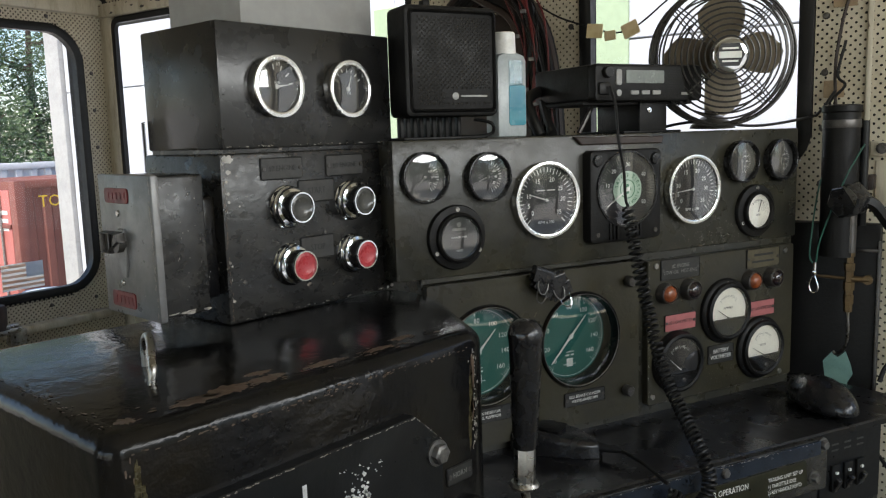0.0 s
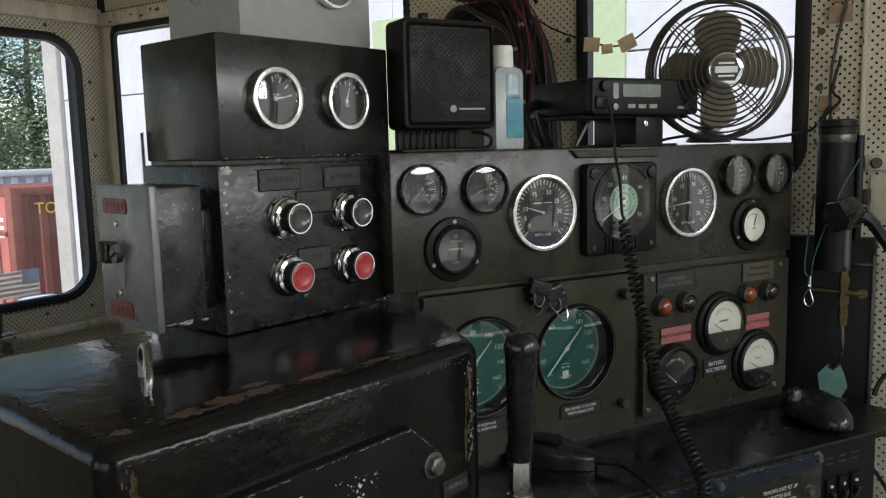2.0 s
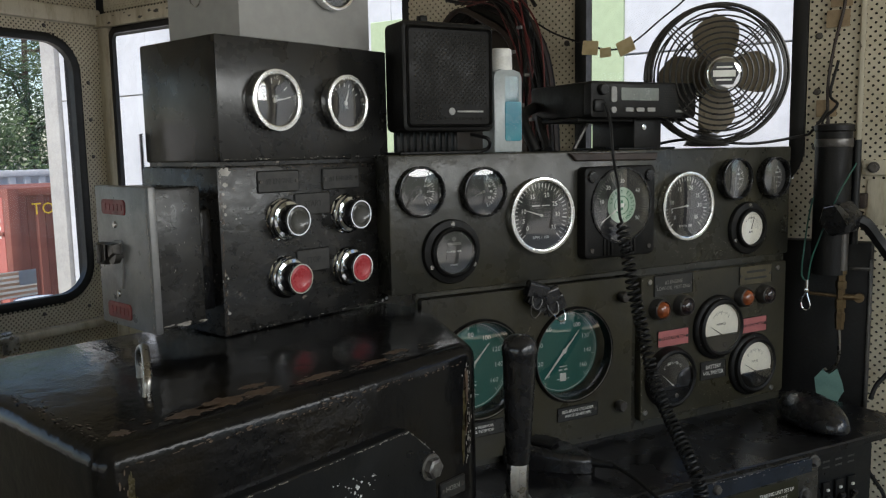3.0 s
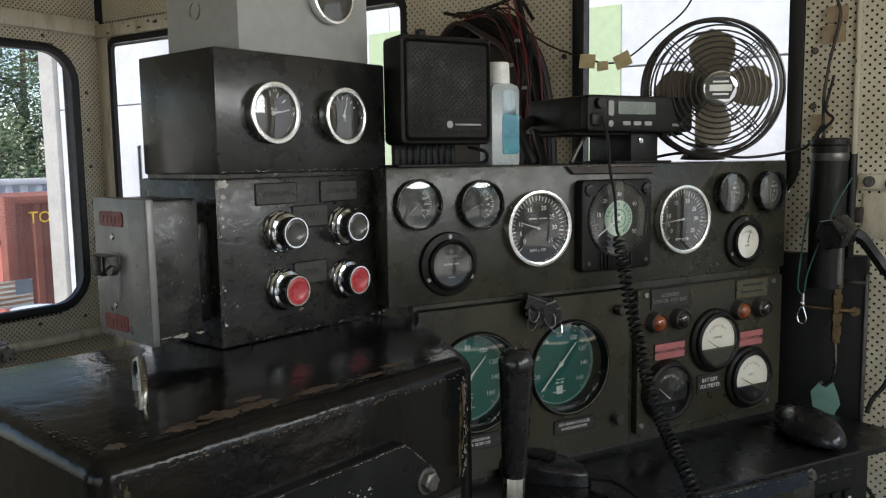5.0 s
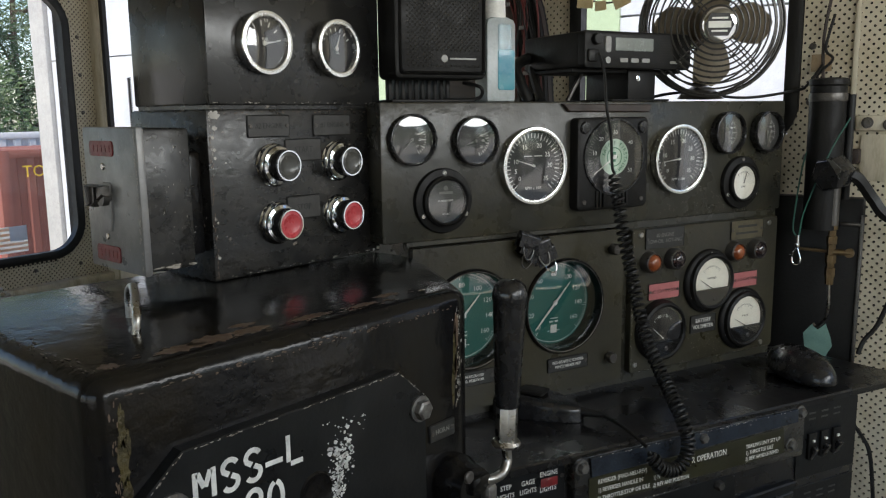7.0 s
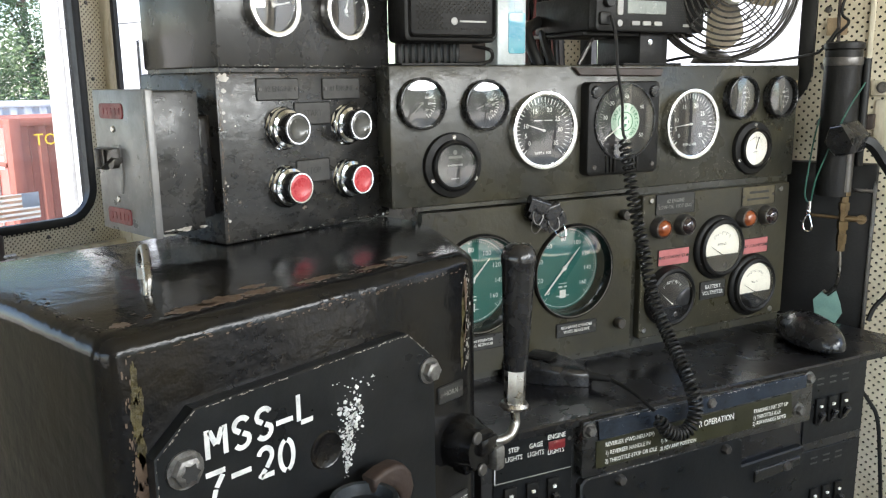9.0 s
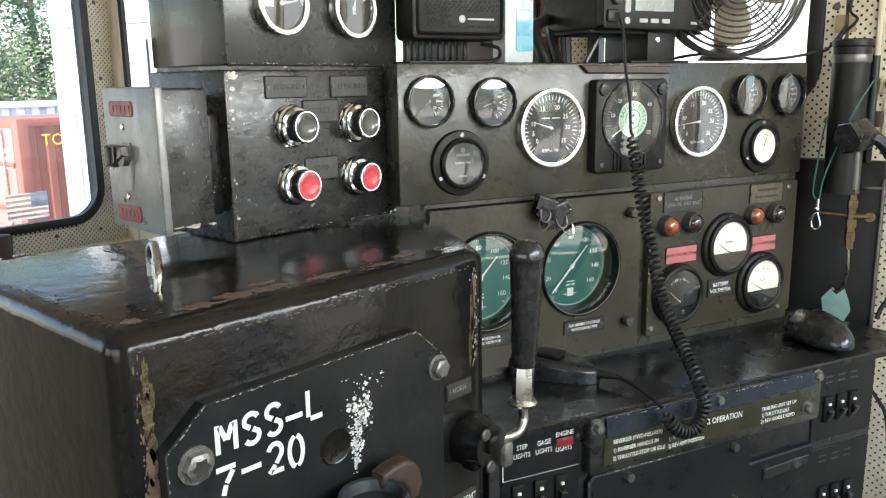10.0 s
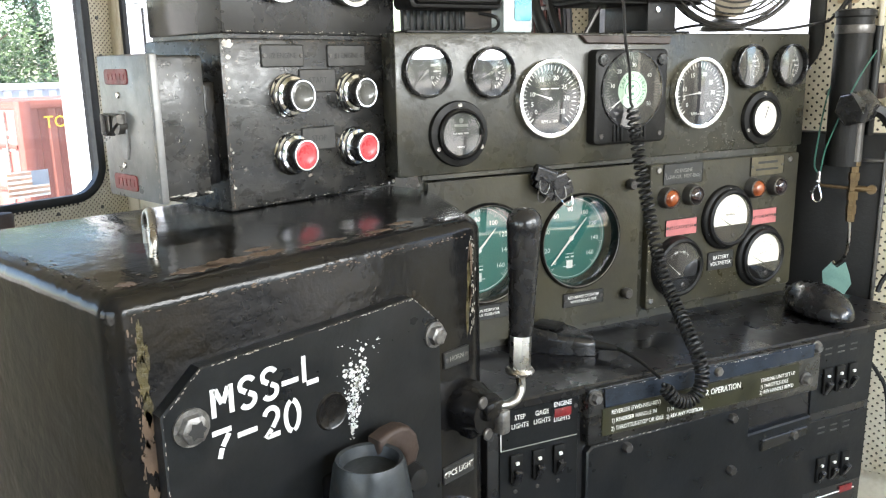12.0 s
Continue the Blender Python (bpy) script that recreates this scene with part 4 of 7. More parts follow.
for x, y, c, s in ((0.4965, 1.3831, CLEAR_CAP, "chrome start button with a smoky cap"), (0.5851, 1.3830, CLEAR_CAP, "chrome start button with a smoky cap"),
                   (0.4967, 1.3228, RED_CAP, "chrome stop button with a red cap"), (0.5851, 1.3234, RED_CAP, "chrome stop button with a red cap")):
    push_button(x, y, c, s)
engraved("name_plate", pbox, 0.4675, 0.5202, 1.4124, 1.4334, 0, ["#2 ENGINE"], 0.0080, TAG_GREY, BLACK_PRINT)
engraved("name_plate", pbox, 0.5543, 0.6080, 1.4117, 1.4334, 0, ["#1 ENGINE"], 0.0080, TAG_GREY, BLACK_PRINT)
engraved("name_plate", pbox, 0.5145, 0.5631, 1.3857, 1.4083, 0, ["START"], 0.0095, TAG_GREY, BLACK_PRINT, screws=False)
engraved("name_plate", pbox, 0.5140, 0.5590, 1.3240, 1.3477, 0, ["STOP"], 0.0095, TAG_GREY, BLACK_PRINT, screws=False)
PRIMER = mat("bare_primer", (0.50, 0.48, 0.45), 0.6, tint_scale=80)
for x, y, r in ((0.4300, 1.4340, 0.0062), (0.4262, 1.4355, 0.0040), (0.4290, 1.4220, 0.0034), (0.4262, 1.4130, 0.002), (0.4275, 1.4010, 0.0022), (0.4280, 1.3930, 0.0020), (0.4400, 1.388, 0.0012), (0.6510, 1.305, 0.0018), (0.649, 1.298, 0.0012), (0.6500, 1.2760, 0.0030), (0.6430, 1.2745, 0.0020), (0.4265, 1.295, 0.002), (0.4270, 1.330, 0.0014)):
    part("bare_metal_chip", flake(x, y, r * 0.95, r * 0.8, 0.0, int(y * 10000)), PRIMER, pbox)


def tick_bits(r0, r1, a0, a1, n, w, z, major=0, r_major=0.0):
    bits = []
    for i in range(n + 1):
        a = radians(a0 + (a1 - a0) * i / n)
        ri = r_major if major and i % major == 0 else r0
        d, s = Vector((math.cos(a), math.sin(a), 0)), Vector((-math.sin(a), math.cos(a), 0)) * w / 2 * (1.5 if major and i % major == 0 else 1)
        bm = bmesh.new()
        bm.faces.new([bm.verts.new(d * ri + s + Vector((0, 0, z))), bm.verts.new(d * ri - s + Vector((0, 0, z))), bm.verts.new(d * r1 - s + Vector((0, 0, z))), bm.verts.new(d * r1 + s + Vector((0, 0, z)))])
        bits.append(bm)
    return bits


def needle_bm(length, tail, w, angle, z):
    a = radians(angle)
    bm = prism([(-tail, -w * 0.5), (0, -w), (length, -w * 0.25), (length, w * 0.25), (0, w), (-tail, w * 0.5)], z, z + 0.0006)
    return moved(join(bm, lathe([(0, z + 0.0016), (w * 1.9, z + 0.0014), (w * 2.1, z)], 16)), Matrix.Rotation(a, 4, "Z"))


def gauge(parent, x, y, off, R, bezel_mat, dial_mat, label, ticks=(), numerals=(), needle=None, depth=0.010, rim=0.13, ink=WHITE_PRINT, extra=None, needle_mat=WHITE_PRINT, name="gauge"):
    r = R * (1 - rim)
    w = R - r
    g = part(name, lathe([(R * 0.96, 0), (R * 0.985, 0.001), (R * 0.985, depth * 0.70), (R, depth * 0.74), (R, depth * 0.92), (R - 0.12 * w, depth), (R - 0.50 * w, depth * 1.02), (R - 0.56 * w, depth * 0.96), (R - 0.66 * w, depth * 0.96),
                          (R - 0.72 * w, depth), (R - 0.92 * w, depth * 0.97), (r, depth * 0.85), (r, depth * 0.1)], 64), bezel_mat, parent, label, at=T(x, y, off))
    part("dial", lathe([(r * 1.01, depth * 0.40), (0, depth * 0.40)], 48), dial_mat, g)
    z = depth * 0.40 + 0.0002
    bits = []
    for t in ticks:
        bits += tick_bits(t[0] * r, t[1] * r, t[2], t[3], t[4], t[5], z, *((t[6], t[7] * r) if len(t) > 6 else ()))
    if bits:
        part("scale", join(*bits), ink, g, smooth=False)
    if numerals:
        part("numerals", join(*[words(s, size, q * r * math.cos(radians(a)), q * r * math.sin(radians(a)), z + 0.0001) for s, a, q, size in numerals]), ink, g, smooth=False)
    if extra:
        part("legend", join(*extra(r, z)), ink, g, smooth=False)
    if needle is not None:
        part("needle", needle_bm(r * needle[0], r * needle[1], r * needle[2], needle[3], z + 0.001), needle_mat, g)
    gl = part("lens", lens_disc(r, depth * 0.78, depth * 0.12), DIAL_GLASS, g)
    gl.visible_shadow = False
    return g


gbox = thing("gauge_box", BOX, (0.542, 1.4420, 0), "satin black steel box with two chrome gauges", "gauge box")
part("body", box(0.4250, 0.6600, 1.4440, 1.5665, -0.135, 0, 0.0022), BLACK_SATIN, gbox)
part("flange_seam", box(0.427, 0.658, 1.4400, 1.4450, -0.131, -0.003), BLACK_BOX, gbox)
gauge(gbox, 0.4890, 1.5050, 0, 0.0315, BEZEL, DIAL_BLACK, "chrome-rimmed black fuel gauge", [(0.66, 0.88, 125, 10, 4, 0.0014)],
      [("E", 150, 0.62, 0.004), ("1/2", 80, 0.9, 0.0045), ("FUEL", 60, 0.18, 0.004)], (0.62, 0.05, 0.05, 8), depth=0.013, rim=0.19,
      extra=lambda r, z: [box(-0.72 * r, -0.58 * r, 0.05 * r, 0.3 * r, z, z + 0.0002), box(-0.72 * r, -0.54 * r, -0.02 * r, 0.0, z, z + 0.0002)])
gauge(gbox, 0.5868, 1.5048, 0, 0.0312, BEZEL, DIAL_BLACK, "chrome-rimmed black gauge", [(0.72, 0.88, 150, 30, 6, 0.0012)], [("OIL", -60, 0.2, 0.004)], (0.62, 0.05, 0.05, 70), depth=0.013, rim=0.19)
part("side_latch", prism([(0, 0), (0.004, 0.006), (0.004, 0.03), (0, 0.036)], 0, 0.02), STEEL, gbox, at=T(0.6600, 1.485, -0.03))

grey = thing("junction_box", BOX, (0.545, 1.5665, -0.05), "pale grey steel junction box on the gauge box", "junction box")
part("body", box(0.4595, 0.6400, 1.5670, 1.73, -0.132, -0.006, 0.0018), GREY_BOX, grey)
part("knockout", lathe([(0.0095, -0.0002), (0.0095, 0.0006), (0.0085, 0.0006), (0.0085, -0.0002)], 24), STEEL, grey, at=T(0.4590, 1.6130, -0.078) @ Matrix.Rotation(radians(-90), 4, "Y"))
gauge(grey, 0.5790, 1.6340, -0.006, 0.0300, BEZEL, DIAL_BLACK, "chrome-rimmed gauge on the grey box", [(0.72, 0.88, 150, 30, 6, 0.0012)], (), (0.62, 0.05, 0.05, 100), depth=0.012)
spring = []
for i in range(330):
    a = i * 2 * math.pi / 8
    spring.append((0.4232 + 0.0016 * math.cos(a), 1.475 - i * 0.00030, -0.139 + 0.0016 * math.sin(a)))
solid("coiled_wire", tube(spring, 0.0007, 5), RUBBER, BOX, "thin coiled black wire beside the gauge box", "wire")

# safety switch on the side of the box
switch = thing("safety_switch", Matrix.Identity(4), (0.365, 0.71, 1.272), "worn grey steel safety switch box with red tags", "switch box")
part("case", box(0.341, 0.3870, 0.667, 0.764, 1.2955, 1.4235, 0.003), BLACK_BOX, switch)
part("neck", box(0.3868, 0.4180, 0.700, 0.752, 1.300, 1.400, 0.004), BLACK_GLOSS, switch)
part("cover", box(0.3335, 0.341, 0.6615, 0.7670, 1.2935, 1.4250, 0.002), GREY_WORN, switch, "scraped grey cover")
SIDE = axes((0.3335, 0, 0), Vector((0, -1, 0)), Vector((-1, 0, 0)))
for y0, y1 in ((1.3985, 1.4125), (1.301, 1.3160)):
    tag = part("red_tag", moved(prism(rounded(-0.7515, -0.7055, y0, y1, 0.0035, 3), 0, 0.0012, 0.0003), SIDE), RED_TAG, switch, "dark red tag")
    part("marking_bar", moved(join(*[box(-0.747 + 0.0078 * k, -0.7415 + 0.0078 * k, y0 + 0.004, y1 - 0.004, 0.0012, 0.0016) for k in range(5)]), SIDE), RED_TAG, tag)
part("handle", moved(join(prism([(-0.749, 1.3720), (-0.749, 1.3520), (-0.7385, 1.3520), (-0.728, 1.3585), (-0.7135, 1.3640), (-0.7135, 1.3720)], 0.004, 0.0060, 0.0008), ring_frame([(-0.7495, 1.3725), (-0.7495, 1.3515), (-0.738, 1.3515), (-0.7125, 1.3635), (-0.7125, 1.3725)], [(-0.7470, 1.3700), (-0.7470, 1.3540), (-0.7390, 1.3540), (-0.7160, 1.3660), (-0.7160, 1.3700)], 0.003, 0.0105), box(-0.7365, -0.7340, 1.3535, 1.3710, 0.004, 0.0085), tube([(-0.722, 1.361, 0), (-0.722, 1.361, 0.008)], 0.0075, 16)), SIDE), DARK_STEEL, switch, "flat dark handle")
part("boss", moved(prism([(-0.728, 1.375), (-0.716, 1.375), (-0.714, 1.345), (-0.718, 1.330), (-0.725, 1.330), (-0.730, 1.345)], 0, 0.0022, 0.0008), SIDE), GREY_WORN, switch)
for y in (1.389, 1.3245):
    part("screw", moved(screw_head(-0.728, y, 0, 0.0032, 0.0016), SIDE), STEEL, switch)

# ---- instrument panel ----
panel = thing("instrument_panel", PANEL, (0.34, 1.284, -0.05), "olive-black steel instrument panel with round gauges", "instrument panel")
part("housing", box(0.012, 0.6805, 1.2845, 1.4470, -0.138, 0, 0.0025), PANEL_PAINT, panel)
for a, b, c, d, front in ((0.050, 0.676, 1.050, 1.2840, -0.032), (0.0455, 0.0475, 1.050, 1.2840, -0.0045), (0.3670, 0.676, 1.050, 1.2840, -0.0045), (0.0465, 0.3670, 1.050, 1.066, -0.0045), (0.0465, 0.3670, 1.2790, 1.2840, -0.0045)):
    part("housing_wall", box(a, b, c, d, -0.138 if front < -0.03 else -0.0318, front), PANEL_PAINT, panel)
part("sun_strip", prism([(0.262, 1.4445), (0.410, 1.4425), (0.407, 1.4330), (0.273, 1.4345)], 0, 0.005, 0.001), BRASS_BROWN, panel, "dark brown wooden strip")
arc = [(0.80, 0.92, 140, -60, 20, 0.0005, 5, 0.72)]
gauge(panel, 0.0488, 1.4043, 0, 0.0296, PLASTIC_SMOOTH, DIAL_GREY, "small round gauge with a black rim", [(0.60, 0.70, 60, -60, 12, 0.0006, 3, 0.5)], [("100", 40, 0.38, 0.0042), ("60", 0, 0.4, 0.0042), ("20", -45, 0.38, 0.0042)], (0.55, 0.1, 0.035, 225), depth=0.014, rim=0.10, needle_mat=GREY_PRINT)
gauge(panel, 0.1330, 1.4010, 0, 0.0298, PLASTIC_SMOOTH, DIAL_BLACK, "small round gauge with a black rim", [(0.60, 0.72, 70, -70, 14, 0.0006, 2, 0.55)], [("60", 35, 0.42, 0.0042), ("40", 0, 0.42, 0.0042), ("20", -40, 0.42, 0.0042)], (0.5, 0.1, 0.035, 200), depth=0.014, rim=0.10, needle_mat=GREY_PRINT)
nums = [("0", 218, 0.60, 0.0082), ("5", 194, 0.62, 0.0082), ("10", 168, 0.62, 0.0082), ("15", 118, 0.62, 0.0082), ("20", 70, 0.62, 0.0082), ("25", 32, 0.60, 0.0082), ("30", 0, 0.60, 0.0082), ("35", -40, 0.60, 0.0082)]
gauge(panel, 0.2172, 1.3681, 0, 0.0482, BEZEL, DIAL_BLACK, "chrome-rimmed tachometer", [(0.82, 0.95, 225, -45, 35, 0.0008, 5, 0.78)], nums + [("RPM x 100", 270, 0.66, 0.0055)], (0.62, 0.08, 0.022, 163), depth=0.012, rim=0.12,
      extra=lambda r, z: [box(-0.32 * r, -0.04 * r, 0.27 * r, 0.30 * r, z, z + 0.0002), box(0.04 * r, 0.32 * r, 0.27 * r, 0.30 * r, z, z + 0.0002)])
gauge(panel, 0.4621, 1.3677, 0, 0.0482, BEZEL, DIAL_BLACK, "chrome-rimmed tachometer", [(0.82, 0.95, 225, -45, 35, 0.0008, 5, 0.78)], nums + [("RPM x 100", 270, 0.66, 0.0055)], (0.66, 0.08, 0.022, 186), depth=0.012, rim=0.12)
for x, label in ((0.5550, "small round gauge with a black rim"), (0.6355, "small round gauge with a black rim")):
    gauge(panel, x, 1.4018, 0, 0.0302, PLASTIC_SMOOTH, DIAL_GREY, label, [(0.60, 0.70, 60, -60, 12, 0.0006, 3, 0.5)], [("100", 45, 0.36, 0.0042), ("50", 0, 0.4, 0.0042), ("0", -45, 0.38, 0.0042)], (0.6, 0.1, 0.035, -85), depth=0.014, rim=0.10, needle_mat=GREY_PRINT)


def flanged(parent, x, y, off, R, r, dial, label, legend=None, needle=None, lower=None, screws=3, tilt=90, scale=True, ink=BLACK_PRINT):
    m = part("meter", lathe([(0, 0), (R, 0), (R, 0.004), (R * 0.97, 0.006), (r * 1.22, 0.0075), (r * 1.20, 0.013), (r * 1.10, 0.015), (r * 1.02, 0.013), (r, 0.008)], 52), PLASTIC, parent, label, at=T(x, y, off))
    part("dial", lathe([(r * 1.01, 0.0085), (0, 0.0085)], 44), dial, m)
    if lower is not None:
        a0 = math.asin(lower)
        pts = [(r * math.cos(math.pi - a0 + k * (math.pi + 2 * a0) / 18), r * math.sin(math.pi - a0 + k * (math.pi + 2 * a0) / 18)) for k in range(19)]
        lo = part("lower_shield", prism(pts, 0.0085, 0.0125, 0.0004), PLASTIC, m)
        part("adjuster", screw_head(0.12 * r, -0.72 * r, 0.0125, 0.0035, 0.0012), DARK_STEEL, lo)
    bits = []
    if scale:
        bits += tick_bits(0.62 * r, 0.70 * r, 135, 45, 20, 0.0004, 0.0087, 5, 0.56 * r)
    for l in legend or ():
        bits.append(words(l[0], l[1], l[2] * r, l[3] * r, 0.0087))
    if bits:
        part("scale", join(*bits), ink, m, smooth=False)
    if needle is not None:
        part("needle", moved(needle_bm(r * 0.72, r * 0.05, r * 0.018, needle, 0.0), T(0, -0.28 * r if lower is not None else 0, 0.0092)), ink, m)
    gl = part("lens", lens_disc(r * 1.02, 0.0128, 0.0006), DIAL_GLASS, m)
    gl.visible_shadow = False
    for k in range(screws):
        part("screw", screw_head(R * 0.86 * math.cos(radians(tilt + 360 / screws * k)), R * 0.86 * math.sin(radians(tilt + 360 / screws * k)), 0.0055, 0.0032, 0.002), STEEL, m)
    return m


hour = flanged(panel, 0.0905, 1.3318, 0, 0.0385, 0.0247, DIAL_GREY, "round hour meter in a black flange", [("ELAPSED TIME", 0.0032, 0, 0.02), ("HOURS", 0.003, 0, -0.62)], None, scale=False, ink=WHITE_PRINT)
part("counter_window", join(box(-0.0105, 0.0105, -0.0085, -0.0035, 0.0088, 0.0094), box(-0.009, 0.009, 0.009, 0.0112, 0.0088, 0.0092)), BLACK_PRINT, hour, smooth=False)
part("logo_bar", join(box(-0.009, 0.009, 0.0085, 0.0115, 0.0092, 0.0096), lathe([(0.003, 0.0092), (0, 0.0092)], 12, (0, 0.0155, 0))), GREY_PRINT, hour, smooth=False)
flanged(panel, 0.5885, 1.3290, 0, 0.0385, 0.0240, DIAL_WHITE, "round white meter in a black flange", [("AMP", 0.0045, 0, -0.25)], 70)

# square speedometer
speedo = part("speedometer", prism(rounded(-0.0590, 0.0590, -0.0595, 0.0595, 0.007, 4), 0, 0.016, 0.004, 2), PLASTIC, panel, "square black speedometer with a safety sticker", at=T(0.3370, 1.3670, 0))
part("dial", lathe([(0.0470, 0.0163), (0, 0.0163)], 48, (0, 0.0085, 0)), DIAL_BLACK, speedo)
part("dial_rim", lathe([(0.0500, 0.0155), (0.0498, 0.0185), (0.0475, 0.0185), (0.0470, 0.0163)], 48, (0, 0.0085, 0)), PLASTIC_SMOOTH, speedo)
part("scale", join(*[moved(b, T(0, 0.0085, 0)) for b in tick_bits(0.038, 0.0425, 215, -35, 50, 0.0006, 0.0166, 5, 0.0345)]), GREY_PRINT, speedo, smooth=False)
part("numerals", join(*[words(s, 0.0075, 0.030 * math.cos(radians(a)) * 1.1, 0.0085 + 0.0315 * math.sin(radians(a)), 0.0167) for s, a in (("10", 170), ("20", 132), ("30", 88), ("40", 35), ("50", -35))]), WHITE_PRINT, speedo, smooth=False)
sticker = part("sticker", lathe([(0.0235, 0.0170), (0.0, 0.0170)], 40, (0, 0.0085, 0)), mat("green_white_sticker", (0.46, 0.58, 0.47), 0.4, tint_scale=60), speedo, "round white and green safety sticker")
GREEN_INK = mat("green_ink", (0.02, 0.17, 0.08), 0.5, tint_scale=60)


def ring_words(s, r, start, step, size, z):
    return [words(ch, size, r * math.cos(radians(start - step * i)), 0.0085 + r * math.sin(radians(start - step * i)), z, turn=radians(start - step * i - 90)) for i, ch in enumerate(s) if ch != " "]


part("sticker_print", join(*(ring_words("SAFETY FIRST", 0.0180, 168, 15.6, 0.0075, 0.0172) + ring_words("ALWAYS", 0.0180, -18, 15.6, 0.0065, 0.0172) +
     [lathe([(0.0125, 0.0171), (0.0112, 0.0172)], 30, (0, 0.0085, 0)), box(-0.006, 0.006, 0.0065, 0.0105, 0.0171, 0.0173), box(-0.002, 0.002, 0.002, 0.015, 0.0171, 0.0173)])), GREEN_INK, sticker, smooth=False)
part("needle", moved(needle_bm(0.040, 0.004, 0.0014, 212, 0.0178), T(0, 0.0085, 0)), WHITE_PRINT, speedo)
part("ribs", join(*[box(x, x + 0.0035, -0.056, -0.034, 0.015, 0.0185, 0.001) for x in (-0.03, -0.024, -0.018, 0.002, 0.008, 0.014, 0.020)]), PLASTIC, speedo)
for x in (-0.0475, 0.0475):
    part("corner_cap", lathe([(0, 0.0195), (0.007, 0.019), (0.0085, 0.0155)], 16, (x, 0.0465, 0)), PLASTIC_SMOOTH, speedo)
for x in (-0.048, 0.048):
    part("screw", screw_head(x, -0.0485, 0.0155, 0.0034, 0.002), DARK_STEEL, speedo)
slens = part("lens", lens_disc(0.0475, 0.0186, 0.0008, cy=0.0085), DIAL_GLASS, speedo)
slens.visible_shadow = False

# air gauge panel
air = thing("air_gauge_panel", PANEL, (0.205, 1.068, 0), "worn olive plate with two large teal air gauges", "gauge panel")


def holed_plate(x0, x1, y0, y1, holes, z0, z1, seg=48):
    """A plate with round holes side by side along x, each with its inner wall."""
    bm = bmesh.new()
    cuts = [x0] + [(a[0] + b[0]) / 2 for a, b in zip(holes, holes[1:])] + [x1]
    for (cx, cy, r), a, b in zip(holes, cuts, cuts[1:]):
        angles = sorted([2 * math.pi * k / seg for k in range(seg)] + [math.atan2(y - cy, x - cx) % (2 * math.pi) for x in (a, b) for y in (y0, y1)])
        inner, outer, deep = [], [], []
        for t in angles:
            c, s = math.cos(t), math.sin(t)
            d = min(((b - cx) if c > 0 else (a - cx)) / c if abs(c) > 1e-9 else 9, ((y1 - cy) if s > 0 else (y0 - cy)) / s if abs(s) > 1e-9 else 9)
            inner.append(bm.verts.new((cx + r * c, cy + r * s, z1)))
            deep.append(bm.verts.new((cx + r * c, cy + r * s, z0)))
            outer.append(bm.verts.new((cx + d * c, cy + d * s, z1)))
        n = len(angles)
        for k in range(n):
            l = (k + 1) % n
            bm.faces.new((inner[k], outer[k], outer[l], inner[l]))
            bm.faces.new((deep[k], inner[k], inner[l], deep[l]))
    rim = [(x0, y0), (x1, y0), (x1, y1), (x0, y1)]
    for p, q in zip(rim, rim[1:] + rim[:1]):
        bm.faces.new([bm.verts.new(v) for v in ((*p, z0), (*q, z0), (*q, z1), (*p, z1))])
    return bm


part("plate", holed_plate(0.0475, 0.3660, 1.068, 1.2770, [(0.1265, 1.1828, 0.0610), (0.2675, 1.1828, 0.0610)], -0.004, 0.006), OLIVE_PAINT, air, smooth=False)


def air_gauge(x, y, white_angle):
    R = 0.0560
    g = part("air_gauge", lathe([(0.0640, 0.0), (0.0640, 0.0025), (0.0625, 0.0045), (0.0595, 0.0040), (0.0585, 0.001), (R, -0.018), (R, -0.024)], 64), BLACK_GLOSS, air, "large teal air gauge", at=T(x, y, 0.0060))
    part("ring", lathe([(0.0612, 0.0044), (0.0606, 0.0052), (0.0598, 0.0044)], 64), BOLT_STEEL, g, "thin bright ring")
    part("dial", lathe([(R * 1.01, -0.0220), (0, -0.0220)], 56), DIAL_GREEN, g)
    z = -0.0217
    part("scale", join(*tick_bits(0.0490, 0.0535, 235, -45, 80, 0.00045, z, 10, 0.0465)), WHITE_PRINT, g, smooth=False)
    part("arc_line", lathe([(0.0537, z), (0.0531, z)], 56), WHITE_PRINT, g, smooth=False)
    ns = [("0", 232), ("20", 200), ("40", 163), ("60", 127), ("80", 92), ("100", 57), ("120", 25), ("140", -5), ("160", -36)]
    for s, a in ns:
        part("numeral", words(s, 0.0088, 0.0395 * math.cos(radians(a)), 0.0395 * math.sin(radians(a)), z + 0.0001), WHITE_PRINT, g, smooth=False)
    part("legend", join(box(-0.006, 0.004, -0.041, -0.030, z, z + 0.0002), box(-0.011, 0.009, -0.0385, -0.0375, z, z + 0.0002), box(-0.008, -0.002, -0.0265, -0.0245, z, z + 0.0002), box(0.001, 0.006, -0.0265, -0.0245, z, z + 0.0002),
         box(-0.007, 0.006, -0.0215, -0.0205, z, z + 0.0002)), WHITE_PRINT, g, smooth=False)
    part("needle", needle_bm(0.036, 0.046, 0.0017, white_angle, z + 0.0015), WHITE_PRINT, g)
    lens = part("lens", lens_disc(0.0583, -0.003, 0.0012, 48), DIAL_GLASS, g)
    lens.visible_shadow = False


air_gauge(0.2675, 1.1828, 47)
air_gauge(0.1265, 1.1828, 47)


